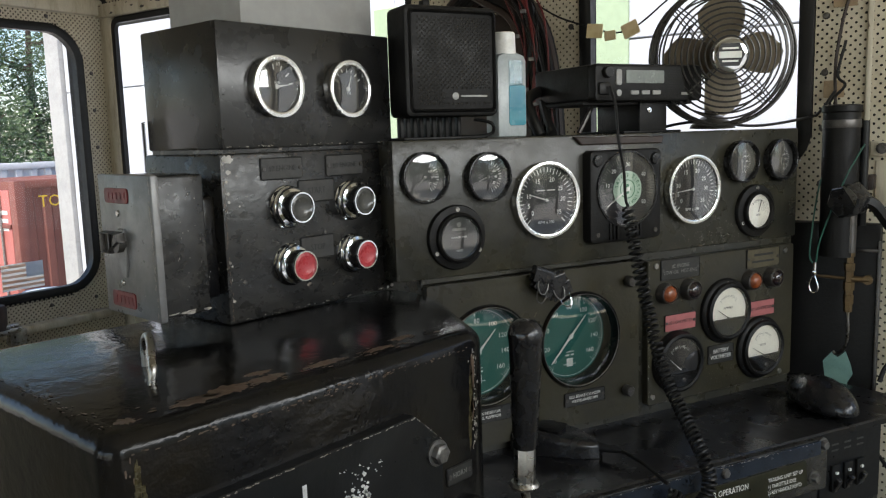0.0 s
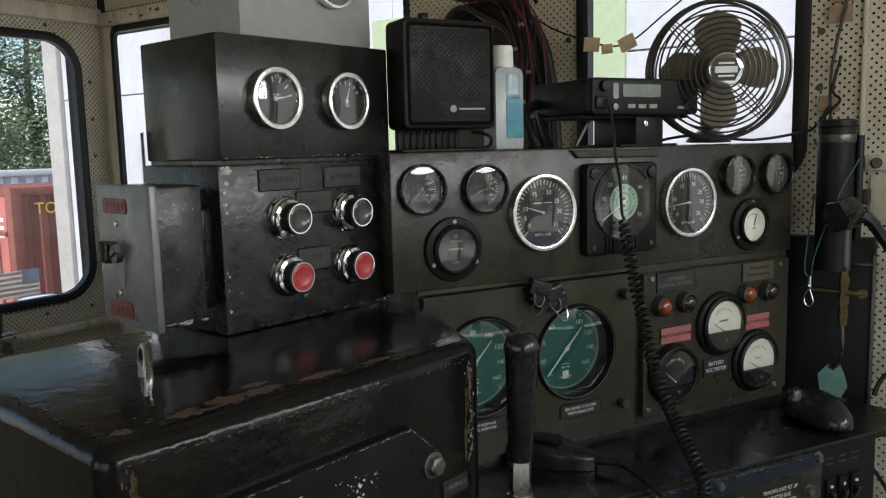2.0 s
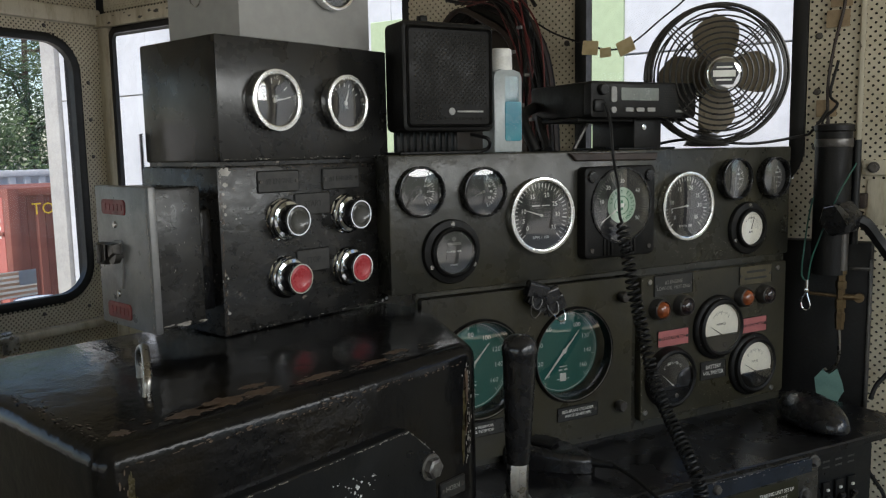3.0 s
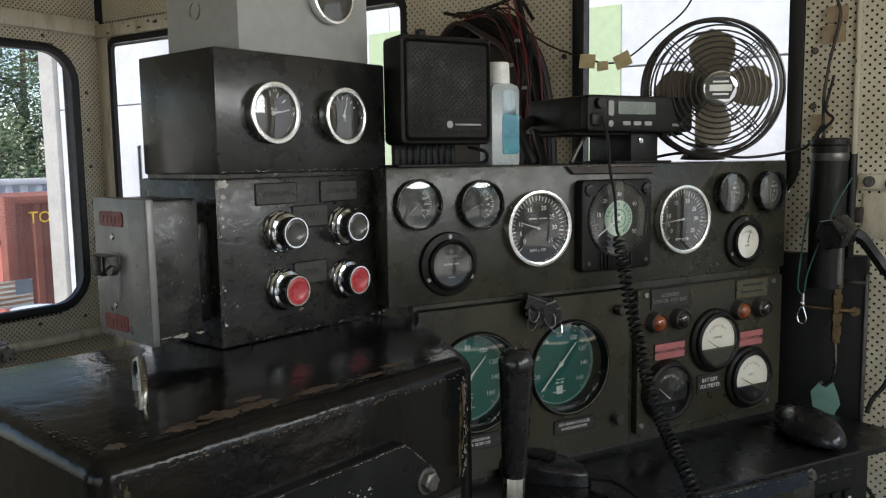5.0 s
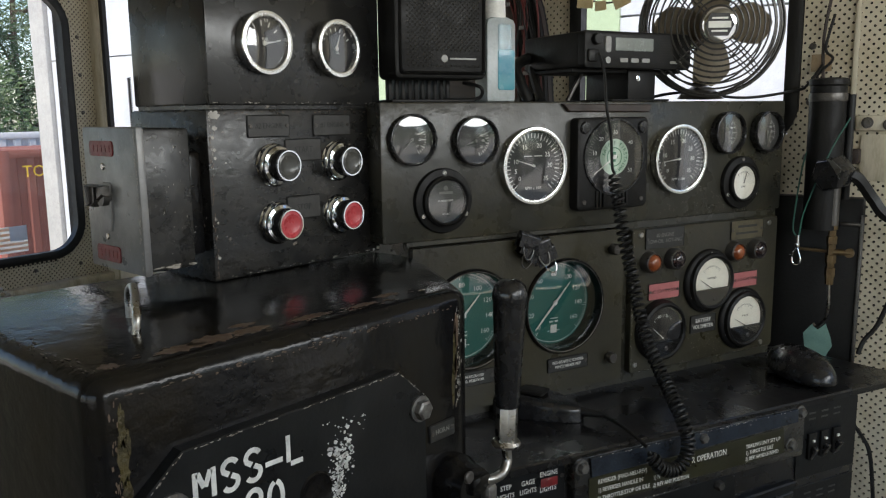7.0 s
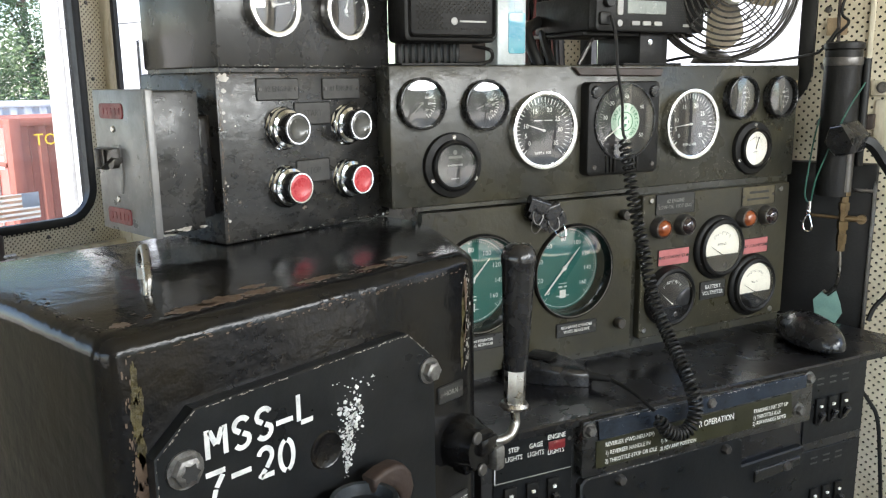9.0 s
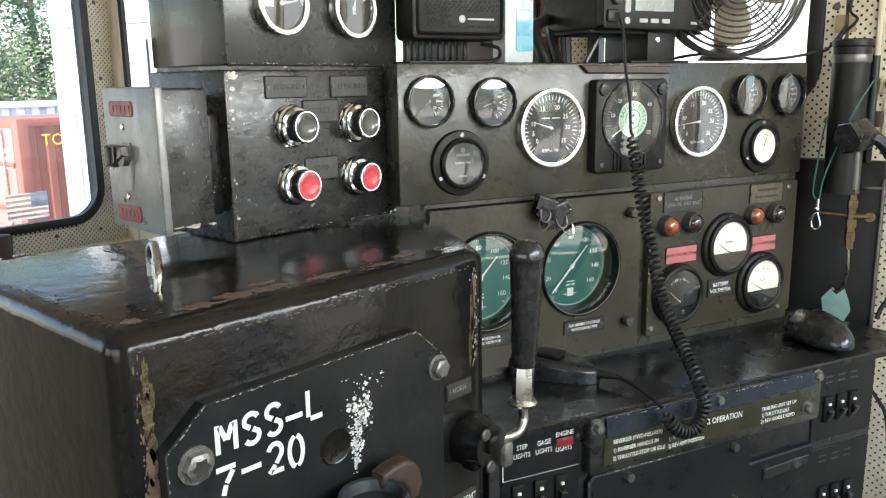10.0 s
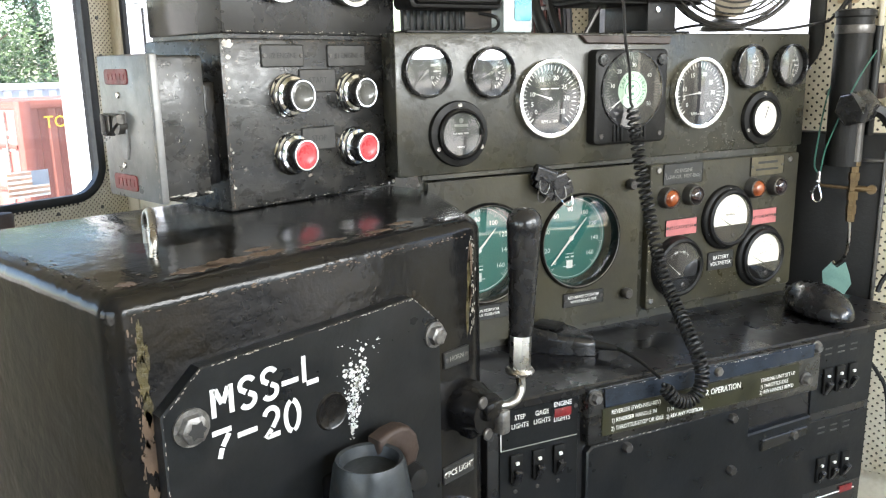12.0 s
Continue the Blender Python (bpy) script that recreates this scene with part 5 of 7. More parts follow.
def thumb_screw(x, y):
    part("thumb_screw", join(lathe([(0, 0.012), (0.006, 0.012), (0.0075, 0.010), (0.0075, 0.003), (0.006, 0.0)], 18, (x, y, 0.006)), box(x - 0.0055, x + 0.0055, y - 0.0007, y + 0.0007, 0.0178, 0.0186)), DARK_STEEL, air, "slotted dark screw")


for x, y in ((0.3459, 1.2521), (0.3430, 1.1025), (0.0600, 1.1025)):
    thumb_screw(x, y)
engraved("name_plate", air, 0.2410, 0.3060, 1.0955, 1.1135, 0.006, ["RED-BRAKE CYLINDER", "WHITE-BRAKE PIPE"], 0.0056)
engraved("name_plate", air, 0.0930, 0.1580, 1.0990, 1.1170, 0.006, ["MAIN RESERVOIR", "EQLG. RESERVOIR"], 0.0050)


def binder_clip(x, y, turn, lever=BOLT_STEEL):
    c = thing("binder_clip", PANEL @ T(x, y, 0.012) @ Matrix.Rotation(radians(turn), 4, "Z"), (0, 0, 0), "small black binder clip hanging at the gauge plate", "clip", "binder clips")
    part("jaw", join(prism([(-0.012, 0.004), (0.012, 0.004), (0.0125, -0.008), (-0.0125, -0.008)], 0, 0.0012), prism([(-0.012, 0.004), (0.012, 0.004), (0.0125, -0.008), (-0.0125, -0.008)], 0.008, 0.0092),
         tube([(-0.0125, 0.004, 0.0045), (0.0125, 0.004, 0.0045)], 0.0046, 10)), PLASTIC_SMOOTH, c)
    for s, zz in ((1, 0.0105),):
        part("lever", tube(smooth_path([(-0.006, -0.007, zz - 0.001), (-0.0062, -0.011, zz), (-0.003, -0.018, zz + 0.002), (0.003, -0.018, zz + 0.002), (0.0062, -0.011, zz), (0.006, -0.007, zz - 0.001)], 5), 0.0006, 6), lever, c, "wire lever")
    c.scale = (1.2, 1.2, 1.2)
    return c


binder_clip(0.2020, 1.2760, -20)
binder_clip(0.2190, 1.2670, 14)
binder_clip(0.2030, 1.2630, -38, DARK_STEEL)
binder_clip(0.2270, 1.2560, 22, CHROME)

# meter panel
meters = thing("meter_panel", PANEL, (0.525, 1.073, 0), "worn dark steel meter panel with lamps and tags", "meter panel")
part("plate", prism(rounded(0.3815, 0.6690, 1.071, 1.2745, 0.004, 2), -0.004, 0.007, 0.0012), OLIVE_PAINT, meters)
for x, y in ((0.3950, 1.2665), (0.6488, 1.2655), (0.3895, 1.0830), (0.6430, 1.0795)):
    part("screw", screw_head(x, y, 0.007, 0.0042, 0.0025), STEEL, meters)
flanged(meters, 0.5245, 1.1890, 0.007, 0.0470, 0.0345, DIAL_WHITE, "round white load meter with a dark lower shield", [("AMPERES", 0.0045, 0, 0.15)], 148, -0.30)
flanged(meters, 0.4325, 1.1280, 0.007, 0.0440, 0.0345, DIAL_BLACK, "round black battery ammeter", [("60", 0.006, -0.2, 0.62), ("0", 0.006, 0.2, 0.62)], 140, -0.45, ink=WHITE_PRINT)
flanged(meters, 0.5968, 1.1240, 0.007, 0.0470, 0.0345, DIAL_WHITE, "round white battery voltmeter with a dark lower shield", [("VOLTS", 0.0045, 0, 0.15)], 150, -0.30)


def jewel(x, y, m, label):
    j = part("indicator_lamp", lathe([(0.0150, 0), (0.0150, 0.004), (0.0140, 0.007), (0.0140, 0.013), (0.0125, 0.0145), (0.0115, 0.013)], 28), DARK_STEEL, meters, label, at=T(x, y, 0.007))
    part("lens", lathe([(0.0118, 0.012), (0.0095, 0.0165), (0.005, 0.0188), (0, 0.0192)], 12), m, j)


jewel(0.4095, 1.2280, AMBER, "amber indicator lamp in a steel ring")
jewel(0.4540, 1.2285, DARK_JEWEL, "dark indicator lamp in a steel ring")
jewel(0.5735, 1.2283, AMBER, "amber indicator lamp in a steel ring")
jewel(0.6190, 1.2279, DARK_JEWEL, "dark indicator lamp in a steel ring")
t1 = engraved("name_plate", meters, 0.4035, 0.4735, 1.2455, 1.2735, 0.007, ["#2 ENGINE", "LOW-OIL  HOT-ENG"], 0.0074, TAG_DARK, GREY_PRINT)
t2 = engraved("name_plate", meters, 0.5680, 0.6350, 1.2450, 1.2725, 0.007, [], 0.006, TAG_BRASS, GREY_PRINT, "tarnished brass plate")
bars("marking_bar", t2, [(0.582, 0.622, 1.264, 0.0035), (0.578, 0.624, 1.254, 0.003)], 0.0087, BLACK_PRINT)
engraved("name_plate", meters, 0.4112, 0.4679, 1.1727, 1.1953, 0.007, ["#2 LOADMETER"], 0.0070, PINK_TAG, BLACK_PRINT, "faded red engraved plate")
engraved("name_plate", meters, 0.5739, 0.6271, 1.1720, 1.1945, 0.007, ["#1 LOADMETER"], 0.0066, PINK_TAG, BLACK_PRINT, "faded red engraved plate")
engraved("name_plate", meters, 0.4935, 0.5430, 1.1130, 1.1393, 0.007, ["BATTERY", "VOLTMETER"], 0.0082)

# ---- desk and console ----
desk = thing("worktop", PANEL, (0.33, 1.045, 0.08), "worn black steel desk shelf below the gauges", "desk")
part("top", prism([(0.020, 0.138), (0.020, -0.1475), (0.026, -0.1520), (0.745, -0.1800), (0.752, -0.1740), (0.720, 0.04), (0.650, 0.138)], 1.046, 1.0555, 0.002), DESK_BLACK, desk, at=Matrix.Rotation(radians(-90), 4, "X"))
part("back_riser", box(0.02, 0.676, 1.0555, 1.0690, -0.02, -0.006, 0.002), DESK_BLACK, desk)

console = thing("console_cabinet", CONSOLE, (0.33, 0.0, -0.1), "black steel control console with switches and instruction plates", "console")
part("body", box(0.045, 0.6535, 0.0, 1.0455, -0.30, 0, 0.003), DESK_BLACK, console)
part("trim_line", box(0.0605, 0.0615, 0.996, 1.044, 0.002, 0.0028), WHITE_PRINT, console)
part("trim_line", box(0.0605, 0.160, 0.995, 0.996, 0.002, 0.0028), GREY_PRINT, console)
lp = part("light_switch_panel", prism(rounded(0.0595, 0.162, 0.905, 1.042, 0.003, 2), 0, 0.002, 0.0005), PLATE_BLACK, console)
for x, lines in ((0.0851, ["STEP", "LIGHTS"]), (0.1134, ["GAGE", "LIGHTS"])):
    part("lettering", join(*[words(s, 0.0082, x, 1.0316 - 0.010 * i, 0.0023, squeeze=0.82) for i, s in enumerate(lines)]), WHITE_PRINT, lp)
part("lettering", join(words("ENGINE", 0.0082, 0.1405, 1.0370, 0.0023, squeeze=0.82), words("LIGHTS", 0.0082, 0.1397, 1.0190, 0.0023, squeeze=0.82)), WHITE_PRINT, lp)
part("red_patch", box(0.1300, 0.1520, 1.0215, 1.0320, 0.002, 0.0026, 0.0002), RED_TAG, lp, "red label patch")


def toggle(parent, x, y, h=0.034, z=0.002):
    s = part("switch", box(x - 0.0075, x + 0.0075, y - h / 2, y + h / 2, z, z + 0.004, 0.0008), PLASTIC, parent)
    part("paddle", moved(box(-0.0042, 0.0042, -0.016, 0.006, 0, 0.0065, 0.0012), T(x, y - 0.004, z + 0.004) @ Matrix.Rotation(radians(28), 4, "X")), PLASTIC_SMOOTH, s)
    part("mark", box(x - 0.002, x + 0.002, y + 0.006, y + 0.009, z + 0.0042, z + 0.0065), WHITE_PRINT, s)


for x in (0.0795, 0.1080, 0.1355):
    toggle(lp, x, 0.9720)
for x, y in ((0.0795, 0.943), (0.1080, 0.943), (0.1355, 0.943), (0.0665, 1.022), (0.158, 1.031)):
    part("screw", screw_head(x, y, 0.002, 0.0025, 0.0014), DARK_STEEL, lp)

# black enamel tinted blue to paint in the sky mirrored by the strip
SKY_TINTED_BLACK = mat("sky_tinted_black_enamel", (0.020, 0.026, 0.036), 0.16, tint=(0.012, 0.015, 0.020), tint_scale=30, bump=0.1, bump_scale=60)
inst = part("cover_box", prism(rounded(0.1660, 0.5300, 0.984, 1.0530, 0.004, 2), 0, 0.016, 0.0025, 2), BLACK_BOX, console, "black bolted cover with instruction plates")
part("edge_bead", prism([(0.185, 1.0515), (0.513, 1.0515), (0.513, 1.034), (0.187, 1.0285)], 0.016, 0.0195, 0.0005), SKY_TINTED_BLACK, inst, "glossy black strip with the sky's blue reflection in its colour")
rp = part("instruction_plate", prism([(0.184, 0.9935), (0.184, 1.0268), (0.490, 1.0299), (0.493, 0.9955), (0.390, 0.9945)], 0.016, 0.0175, 0.0003), OLIVE_TAG, inst, "olive instruction plate with white words")
for text, size, x, y in (("REVERSER (FWD-NEU-REV)", 0.0074, 0.1965, 1.0205), ("1) REVERSER HANDLE IN", 0.0074, 0.1965, 1.0100), ("2) THROTTLE-STOP OR IDLE", 0.0074, 0.1965, 1.0000), ("R OPERATION", 0.0110, 0.3350, 1.0175),
                         ("1) N", 0.0070, 0.2764, 1.0080), ("2) REV ANY POSITION", 0.0070, 0.2764, 0.9985), ("TRAILING UNIT SET UP", 0.0072, 0.424, 1.0170), ("1) THROTTLE IDLE", 0.0072, 0.424, 1.0085), ("2) REV HANDLE REM'D", 0.0072, 0.424, 1.0005)):
    part("lettering", words(text, size, x, y, 0.0177, "LEFT", 0.80), WHITE_PRINT, rp)
for x, y in ((0.1745, 1.0425), (0.3509, 1.0436), (0.5190, 1.0460), (0.5048, 1.0048)):
    part("bolt", join(lathe([(0, 0.008), (0.005, 0.008), (0.0065, 0.006), (0.0065, 0)], 6, (x, y, 0.016)), lathe([(0.0088, 0), (0.0088, 0.0015), (0, 0.0015)], 18, (x, y, 0.016))), BOLT_STEEL, inst)
cover = part("throttle_cover", prism([(0.170, 0.78), (0.170, 0.972), (0.177, 0.9790), (0.408, 0.9835), (0.4170, 0.977), (0.4190, 0.9415), (0.528, 0.9454), (0.528, 0.78)], 0, 0.010, 0.002), PLATE_BLACK, console, "black bolted lower cover")
part("edge_bead", prism([(0.44, 0.93), (0.520, 0.934), (0.520, 0.922), (0.44, 0.914)], 0.010, 0.014, 0.001), BLACK_SATIN, cover)
for x, y in ((0.2241, 0.9690), (0.3868, 0.9725), (0.495, 0.926), (0.39, 0.90)):
    part("bolt", lathe([(0, 0.008), (0.005, 0.008), (0.0065, 0.006), (0.0065, 0)], 6, (x, y, 0.010)), DARK_STEEL, cover)
for k, (y0, y1) in enumerate(((0.942, 1.044), (0.822, 0.930))):
    sp = part("breaker_panel", prism(rounded(0.5345, 0.6500, y0, y1, 0.003, 2), 0, 0.002, 0.0005), PLATE_BLACK, console)
    for i in range(3):
        toggle(sp, 0.5600 + 0.0240 * i + 0.003 * k, y0 + 0.045 - 0.012 * k, 0.036)
    bars("marking_bar", sp, [(0.554 + 0.024 * i, 0.567 + 0.024 * i, y1 - 0.012 - 0.008 * q, 0.0024) for i in range(3) for q in range(2)], 0.002, TAG_GREY)
    part("edge_line", box(0.545, 0.640, y0 - 0.014, y0 - 0.0125, 0, 0.001), WHITE_PRINT, sp)
part("red_patch", box(0.610, 0.635, 0.806, 0.816, 0, 0.0015), RED_TAG, console)


# black dome-ended reverser handle lying over the shelf's end
def dome():
    bm = bmesh.new()
    bmesh.ops.create_uvsphere(bm, u_segments=40, v_segments=24, radius=1)
    for v in bm.verts:
        x, y, z = v.co
        s = 1.0 - 0.22 * max(0, -y)
        v.co = (x * 0.034 * s, y * 0.066, (z * 0.037 if z > 0 else z * 0.010))
    return bm


knob_dir = math.atan2(0.327 - 0.44, 1.16 - 1.235) + math.pi / 2
solid("domed_handle", dome(), PLASTIC_SMOOTH, T(1.150, 0.372, 1.0660) @ Matrix.Rotation(knob_dir + math.pi, 4, "Z"), "smooth black domed handle resting on the shelf", "handle")

# ---- microphone and its coiled cord ----
mic = thing("hand_microphone", T(0.800, 0.566, 1.0560) @ Matrix.Rotation(radians(-76), 4, "Z"), (0, 0, 0), "black radio microphone lying on the desk shelf", "microphone")


def mic_body():
    bm = prism([(-0.056, -0.028), (-0.062, -0.016), (-0.062, 0.016), (-0.056, 0.028), (-0.020, 0.031), (0.016, 0.025), (0.044, 0.013), (0.052, 0.007), (0.052, -0.007), (0.044, -0.013), (0.016, -0.025), (-0.020, -0.031)], 0.0005, 0.028, 0.009, 4)
    for v in bm.verts:
        v.co.z *= 1.0 - 5.0 * max(0.0, v.co.x + 0.01)
    return bm


part("case", mic_body(), PLASTIC_SMOOTH, mic)
part("top_plate", box(-0.030, 0.004, -0.014, 0.014, 0.0265, 0.031, 0.002), PLASTIC, mic)
part("talk_key", box(-0.045, -0.005, 0.024, 0.034, 0.008, 0.022, 0.003), PLASTIC, mic)
part("hang_button", lathe([(0.006, 0.0), (0.006, 0.003), (0, 0.0035)], 16, (-0.045, 0, 0.0275)), BOLT_STEEL, mic)
part("strain_relief", tube([(0.050, 0, 0.012), (0.078, 0.0, 0.012)], 0.005, 10, taper=[0.006, 0.0035]), RUBBER, mic)

cord_path = smooth_path([(0.3076, 1.5073, 0.018), (0.3116, 1.4823, 0.024), (0.3109, 1.4429, 0.030), (0.3196, 1.4031, 0.030), (0.3228, 1.3644, 0.030), (0.3240, 1.3272, 0.040), (0.3260, 1.2744, 0.052), (0.3290, 1.2318, 0.064), (0.3295, 1.1903, 0.078),
                         (0.3225, 1.1527, 0.102), (0.3185, 1.1206, 0.132), (0.3090, 1.0967, 0.165), (0.3060, 1.0754, 0.185), (0.3085, 1.0526, 0.192), (0.3000, 1.0330, 0.195), (0.2836, 1.0261, 0.195), (0.2642, 1.0330, 0.195), (0.2540, 1.0464, 0.192),
                         (0.2510, 1.0570, 0.186)], 10)


def coil_cord():
    pts = []
    start, stop = 42, 176
    for i, p in enumerate(cord_path):
        pts.append(Vector(p))
    acc = [0.0]
    for a, b in zip(pts, pts[1:]):
        acc.append(acc[-1] + (b - a).length)
    out, s, n = [], 0.0, len(pts)
    total = acc[-1]
    s0, s1 = acc[start], acc[stop]
    k = 0
    ref = Vector((0, 0, 1))
    phase = 0.0
    while s <= total:
        while k < n - 2 and acc[k + 1] < s:
            k += 1
        t = (s - acc[k]) / max(1e-9, acc[k + 1] - acc[k])
        p, d = pts[k].lerp(pts[k + 1], t), (pts[k + 1] - pts[k]).normalized()
        side = (ref - d * ref.dot(d)).normalized()
        up = d.cross(side)
        w = min(1, max(0, (s - s0) / 0.008)) * min(1, max(0, (s1 - s) / 0.008))
        pitch = 0.0084 - 0.0030 * min(1, max(0, (s - s0) / (s1 - s0)))
        R = 0.0072 * w
        out.append(p + R * (math.cos(phase) * side + math.sin(phase) * up))
        step = pitch / 12 if w > 0 else 0.006
        phase += 2 * math.pi / 12 if w > 0 else 0
        s += step
    return tube(out, 0.0019, 6)


part("coiled_cord", coil_cord(), RUBBER, mic, "coiled black cord", at=mic.matrix_world.inverted() @ PANEL)
mic_end = PANEL.inverted() @ (mic.matrix_world @ Vector((0.078, 0, 0.012)))
part("cord_lead", tube(smooth_path([tuple(mic_end), ((mic_end.x + 0.251) / 2, 1.066, (mic_end.z + 0.186) / 2), (0.2510, 1.0570, 0.186)], 8), 0.0022, 8), RUBBER, mic, at=mic.matrix_world.inverted() @ PANEL)

# ---- paint worn through along the edges ----
PALE_WEAR = mat("pale_bare_metal", (0.34, 0.32, 0.29), 0.5, metal=0.3, tint=(0.16, 0.13, 0.10), tint_scale=90)
BROWN_WEAR = mat("brown_bare_metal", (0.10, 0.07, 0.048), 0.5, metal=0.2, tint=(0.07, 0.05, 0.035), tint_scale=90)
Z1 = (0, 0, 1)
worn_edge(pbox, (0.4235, 1.275, 0), (0.4235, 1.437, 0), Z1, 70, 0.0016, BROWN_WEAR, 1, 0.0008)
worn_edge(pbox, (0.4240, 1.275, 0), (0.4240, 1.437, 0), Z1, 22, 0.0015, PALE_WEAR, 2, 0.0012)
worn_edge(pbox, (0.428, 1.2745, 0), (0.650, 1.2745, 0), Z1, 26, 0.0016, PALE_WEAR, 3, 0.0007)
worn_edge(pbox, (0.6515, 1.275, 0), (0.6515, 1.437, 0), Z1, 30, 0.0014, PALE_WEAR, 4, 0.0007)
worn_edge(pbox, (0.43, 1.4370, 0), (0.645, 1.4370, 0), Z1, 30, 0.0016, BROWN_WEAR, 5, 0.0008)
worn_edge(pbox, (0.44, 1.355, 0), (0.64, 1.355, 0), Z1, 40, 0.0007, PALE_WEAR, 6, 0.035)
worn_edge(plate, (0.253, 1.2115, 0.012), (0.455, 1.2165, 0.012), Z1, 60, 0.0014, PALE_WEAR, 7, 0.0003)
worn_edge(plate, (0.223, 1.185, 0.012), (0.253, 1.2115, 0.012), Z1, 14, 0.0016, PALE_WEAR, 8, 0.0003)
worn_edge(plate, (0.455, 1.2165, 0.012), (0.4865, 1.188, 0.012), Z1, 14, 0.0016, PALE_WEAR, 9, 0.0003)
worn_edge(plate, (0.223, 0.95, 0.012), (0.223, 1.185, 0.012), Z1, 30, 0.0012, PALE_WEAR, 10, 0.0004)
worn_edge(stand, (0.215, 1.257, 0), (0.55, 1.257, 0), Z1, 90, 0.0018, BROWN_WEAR, 12, 0.0015)
worn_edge(stand, (0.2135, 0.95, 0), (0.2135, 1.255, 0), Z1, 90, 0.0020, BROWN_WEAR, 13, 0.0014)
worn_edge(stand, (0.5435, 1.16, 0), (0.5435, 1.255, 0), Z1, 70, 0.0018, PALE_WEAR, 14, 0.0020)
worn_edge(stand, (0.24, 1.2712, -0.030), (0.53, 1.2712, -0.030), (0, 1, 0), 40, 0.0032, BROWN_WEAR, 15, 0.0050)
worn_edge(stand, (0.212, 1.2712, -0.02), (0.205, 1.2712, -0.25), (0, 1, 0), 30, 0.0016, BROWN_WEAR, 16, 0.0020)
worn_edge(switch, (0.3333, 0.6650, 1.296), (0.3333, 0.6650, 1.423), (-1, 0, 0), 60, 0.0022, PALE_WEAR, 17, 0.0010)
worn_edge(switch, (0.3333, 0.715, 1.300), (0.3333, 0.715, 1.420), (-1, 0, 0), 50, 0.0012, PALE_WEAR, 18, 0.030)
worn_edge(switch, (0.365, 0.6668, 1.300), (0.365, 0.6668, 1.420), (0, -1, 0), 26, 0.0009, PALE_WEAR, 19, 0.014)
worn_edge(switch, (0.345, 0.6668, 1.2985), (0.385, 0.6668, 1.2985), (0, -1, 0), 9, 0.0036, PALE_WEAR, 41, 0.0007)
worn_edge(meters, (0.3830, 1.080, 0.007), (0.3830, 1.270, 0.007), Z1, 40, 0.0012, PALE_WEAR, 20, 0.0006)
worn_edge(meters, (0.39, 1.0725, 0.007), (0.66, 1.0725, 0.007), Z1, 40, 0.0012, PALE_WEAR, 21, 0.0006)
worn_edge(meters, (0.490, 1.092, 0.007), (0.560, 1.092, 0.007), Z1, 90, 0.0008, PALE_WEAR, 22, 0.008)
worn_edge(panel, (0.43, 1.303, 0), (0.56, 1.303, 0), Z1, 90, 0.0010, PALE_WEAR, 23, 0.010)
worn_edge(panel, (0.03, 1.2865, 0), (0.67, 1.2865, 0), Z1, 60, 0.0014, BROWN_WEAR, 24, 0.0006)
worn_edge(gbox, (0.43, 1.4465, 0), (0.655, 1.4465, 0), Z1, 40, 0.0014, PALE_WEAR, 25, 0.0004)
worn_edge(inst, (0.188, 1.0512, 0.0195), (0.512, 1.0512, 0.0195), Z1, 50, 0.0014, PALE_WEAR, 26, 0.0004)
worn_edge(cover, (0.18, 0.9790, 0.010), (0.407, 0.9833, 0.010), Z1, 40, 0.0014, PALE_WEAR, 27, 0.0003)
OLD_PRIMER = mat("yellow_brown_old_paint", (0.060, 0.050, 0.022), 0.30, tint=(0.020, 0.017, 0.010), tint_scale=70, bump=0.6, bump_scale=120)
for k, (x, y, rx, ry) in enumerate(((0.2185, 1.236, 0.0030, 0.017), (0.2180, 1.212, 0.0042, 0.020), (0.2195, 1.190, 0.0034, 0.014), (0.2225, 1.225, 0.0016, 0.010), (0.5395, 1.215, 0.0028, 0.030), (0.5370, 1.180, 0.0022, 0.022))):
    part("flaked_patch", flake(x, y, rx, ry, 0.0, 60 + k, 30), OLD_PRIMER, stand, "yellow-brown patch of old paint")
worn_edge(stand, (0.2150, 0.95, 0), (0.2150, 1.16, 0), Z1, 40, 0.0048, BROWN_WEAR, 32, 0.0030)
worn_edge(stand, (0.23, 1.2712, -0.022), (0.50, 1.2712, -0.022), (0, 1, 0), 40, 0.0032, BARE_BROWN, 33, 0.0034)
worn_edge(stand, (0.212, 1.2712, -0.03), (0.206, 1.2712, -0.20), (0, 1, 0), 26, 0.0026, BARE_BROWN, 34, 0.0034)


# ---- on top of the instrument panel ----
speaker = thing("loudspeaker", PANEL @ T(0.0140, -0.0015, 0), (0.072, 1.4485, -0.03), "black plastic radio loudspeaker with a perforated grille", "loudspeaker")
part("case", join(prism(rounded(0.0165, 0.1370, 1.4745, 1.5985, 0.007, 3), -0.040, 0.004, 0.004, 2), box(0.024, 0.128, 1.482, 1.590, -0.047, -0.035, 0.004)), PLASTIC, speaker)
part("front_rim", ring_frame(rounded(0.0215, 0.1345, 1.4790, 1.5940, 0.005, 3), rounded(0.0255, 0.1305, 1.4830, 1.5900, 0.004, 3), 0.003, 0.0075), PLASTIC, speaker)


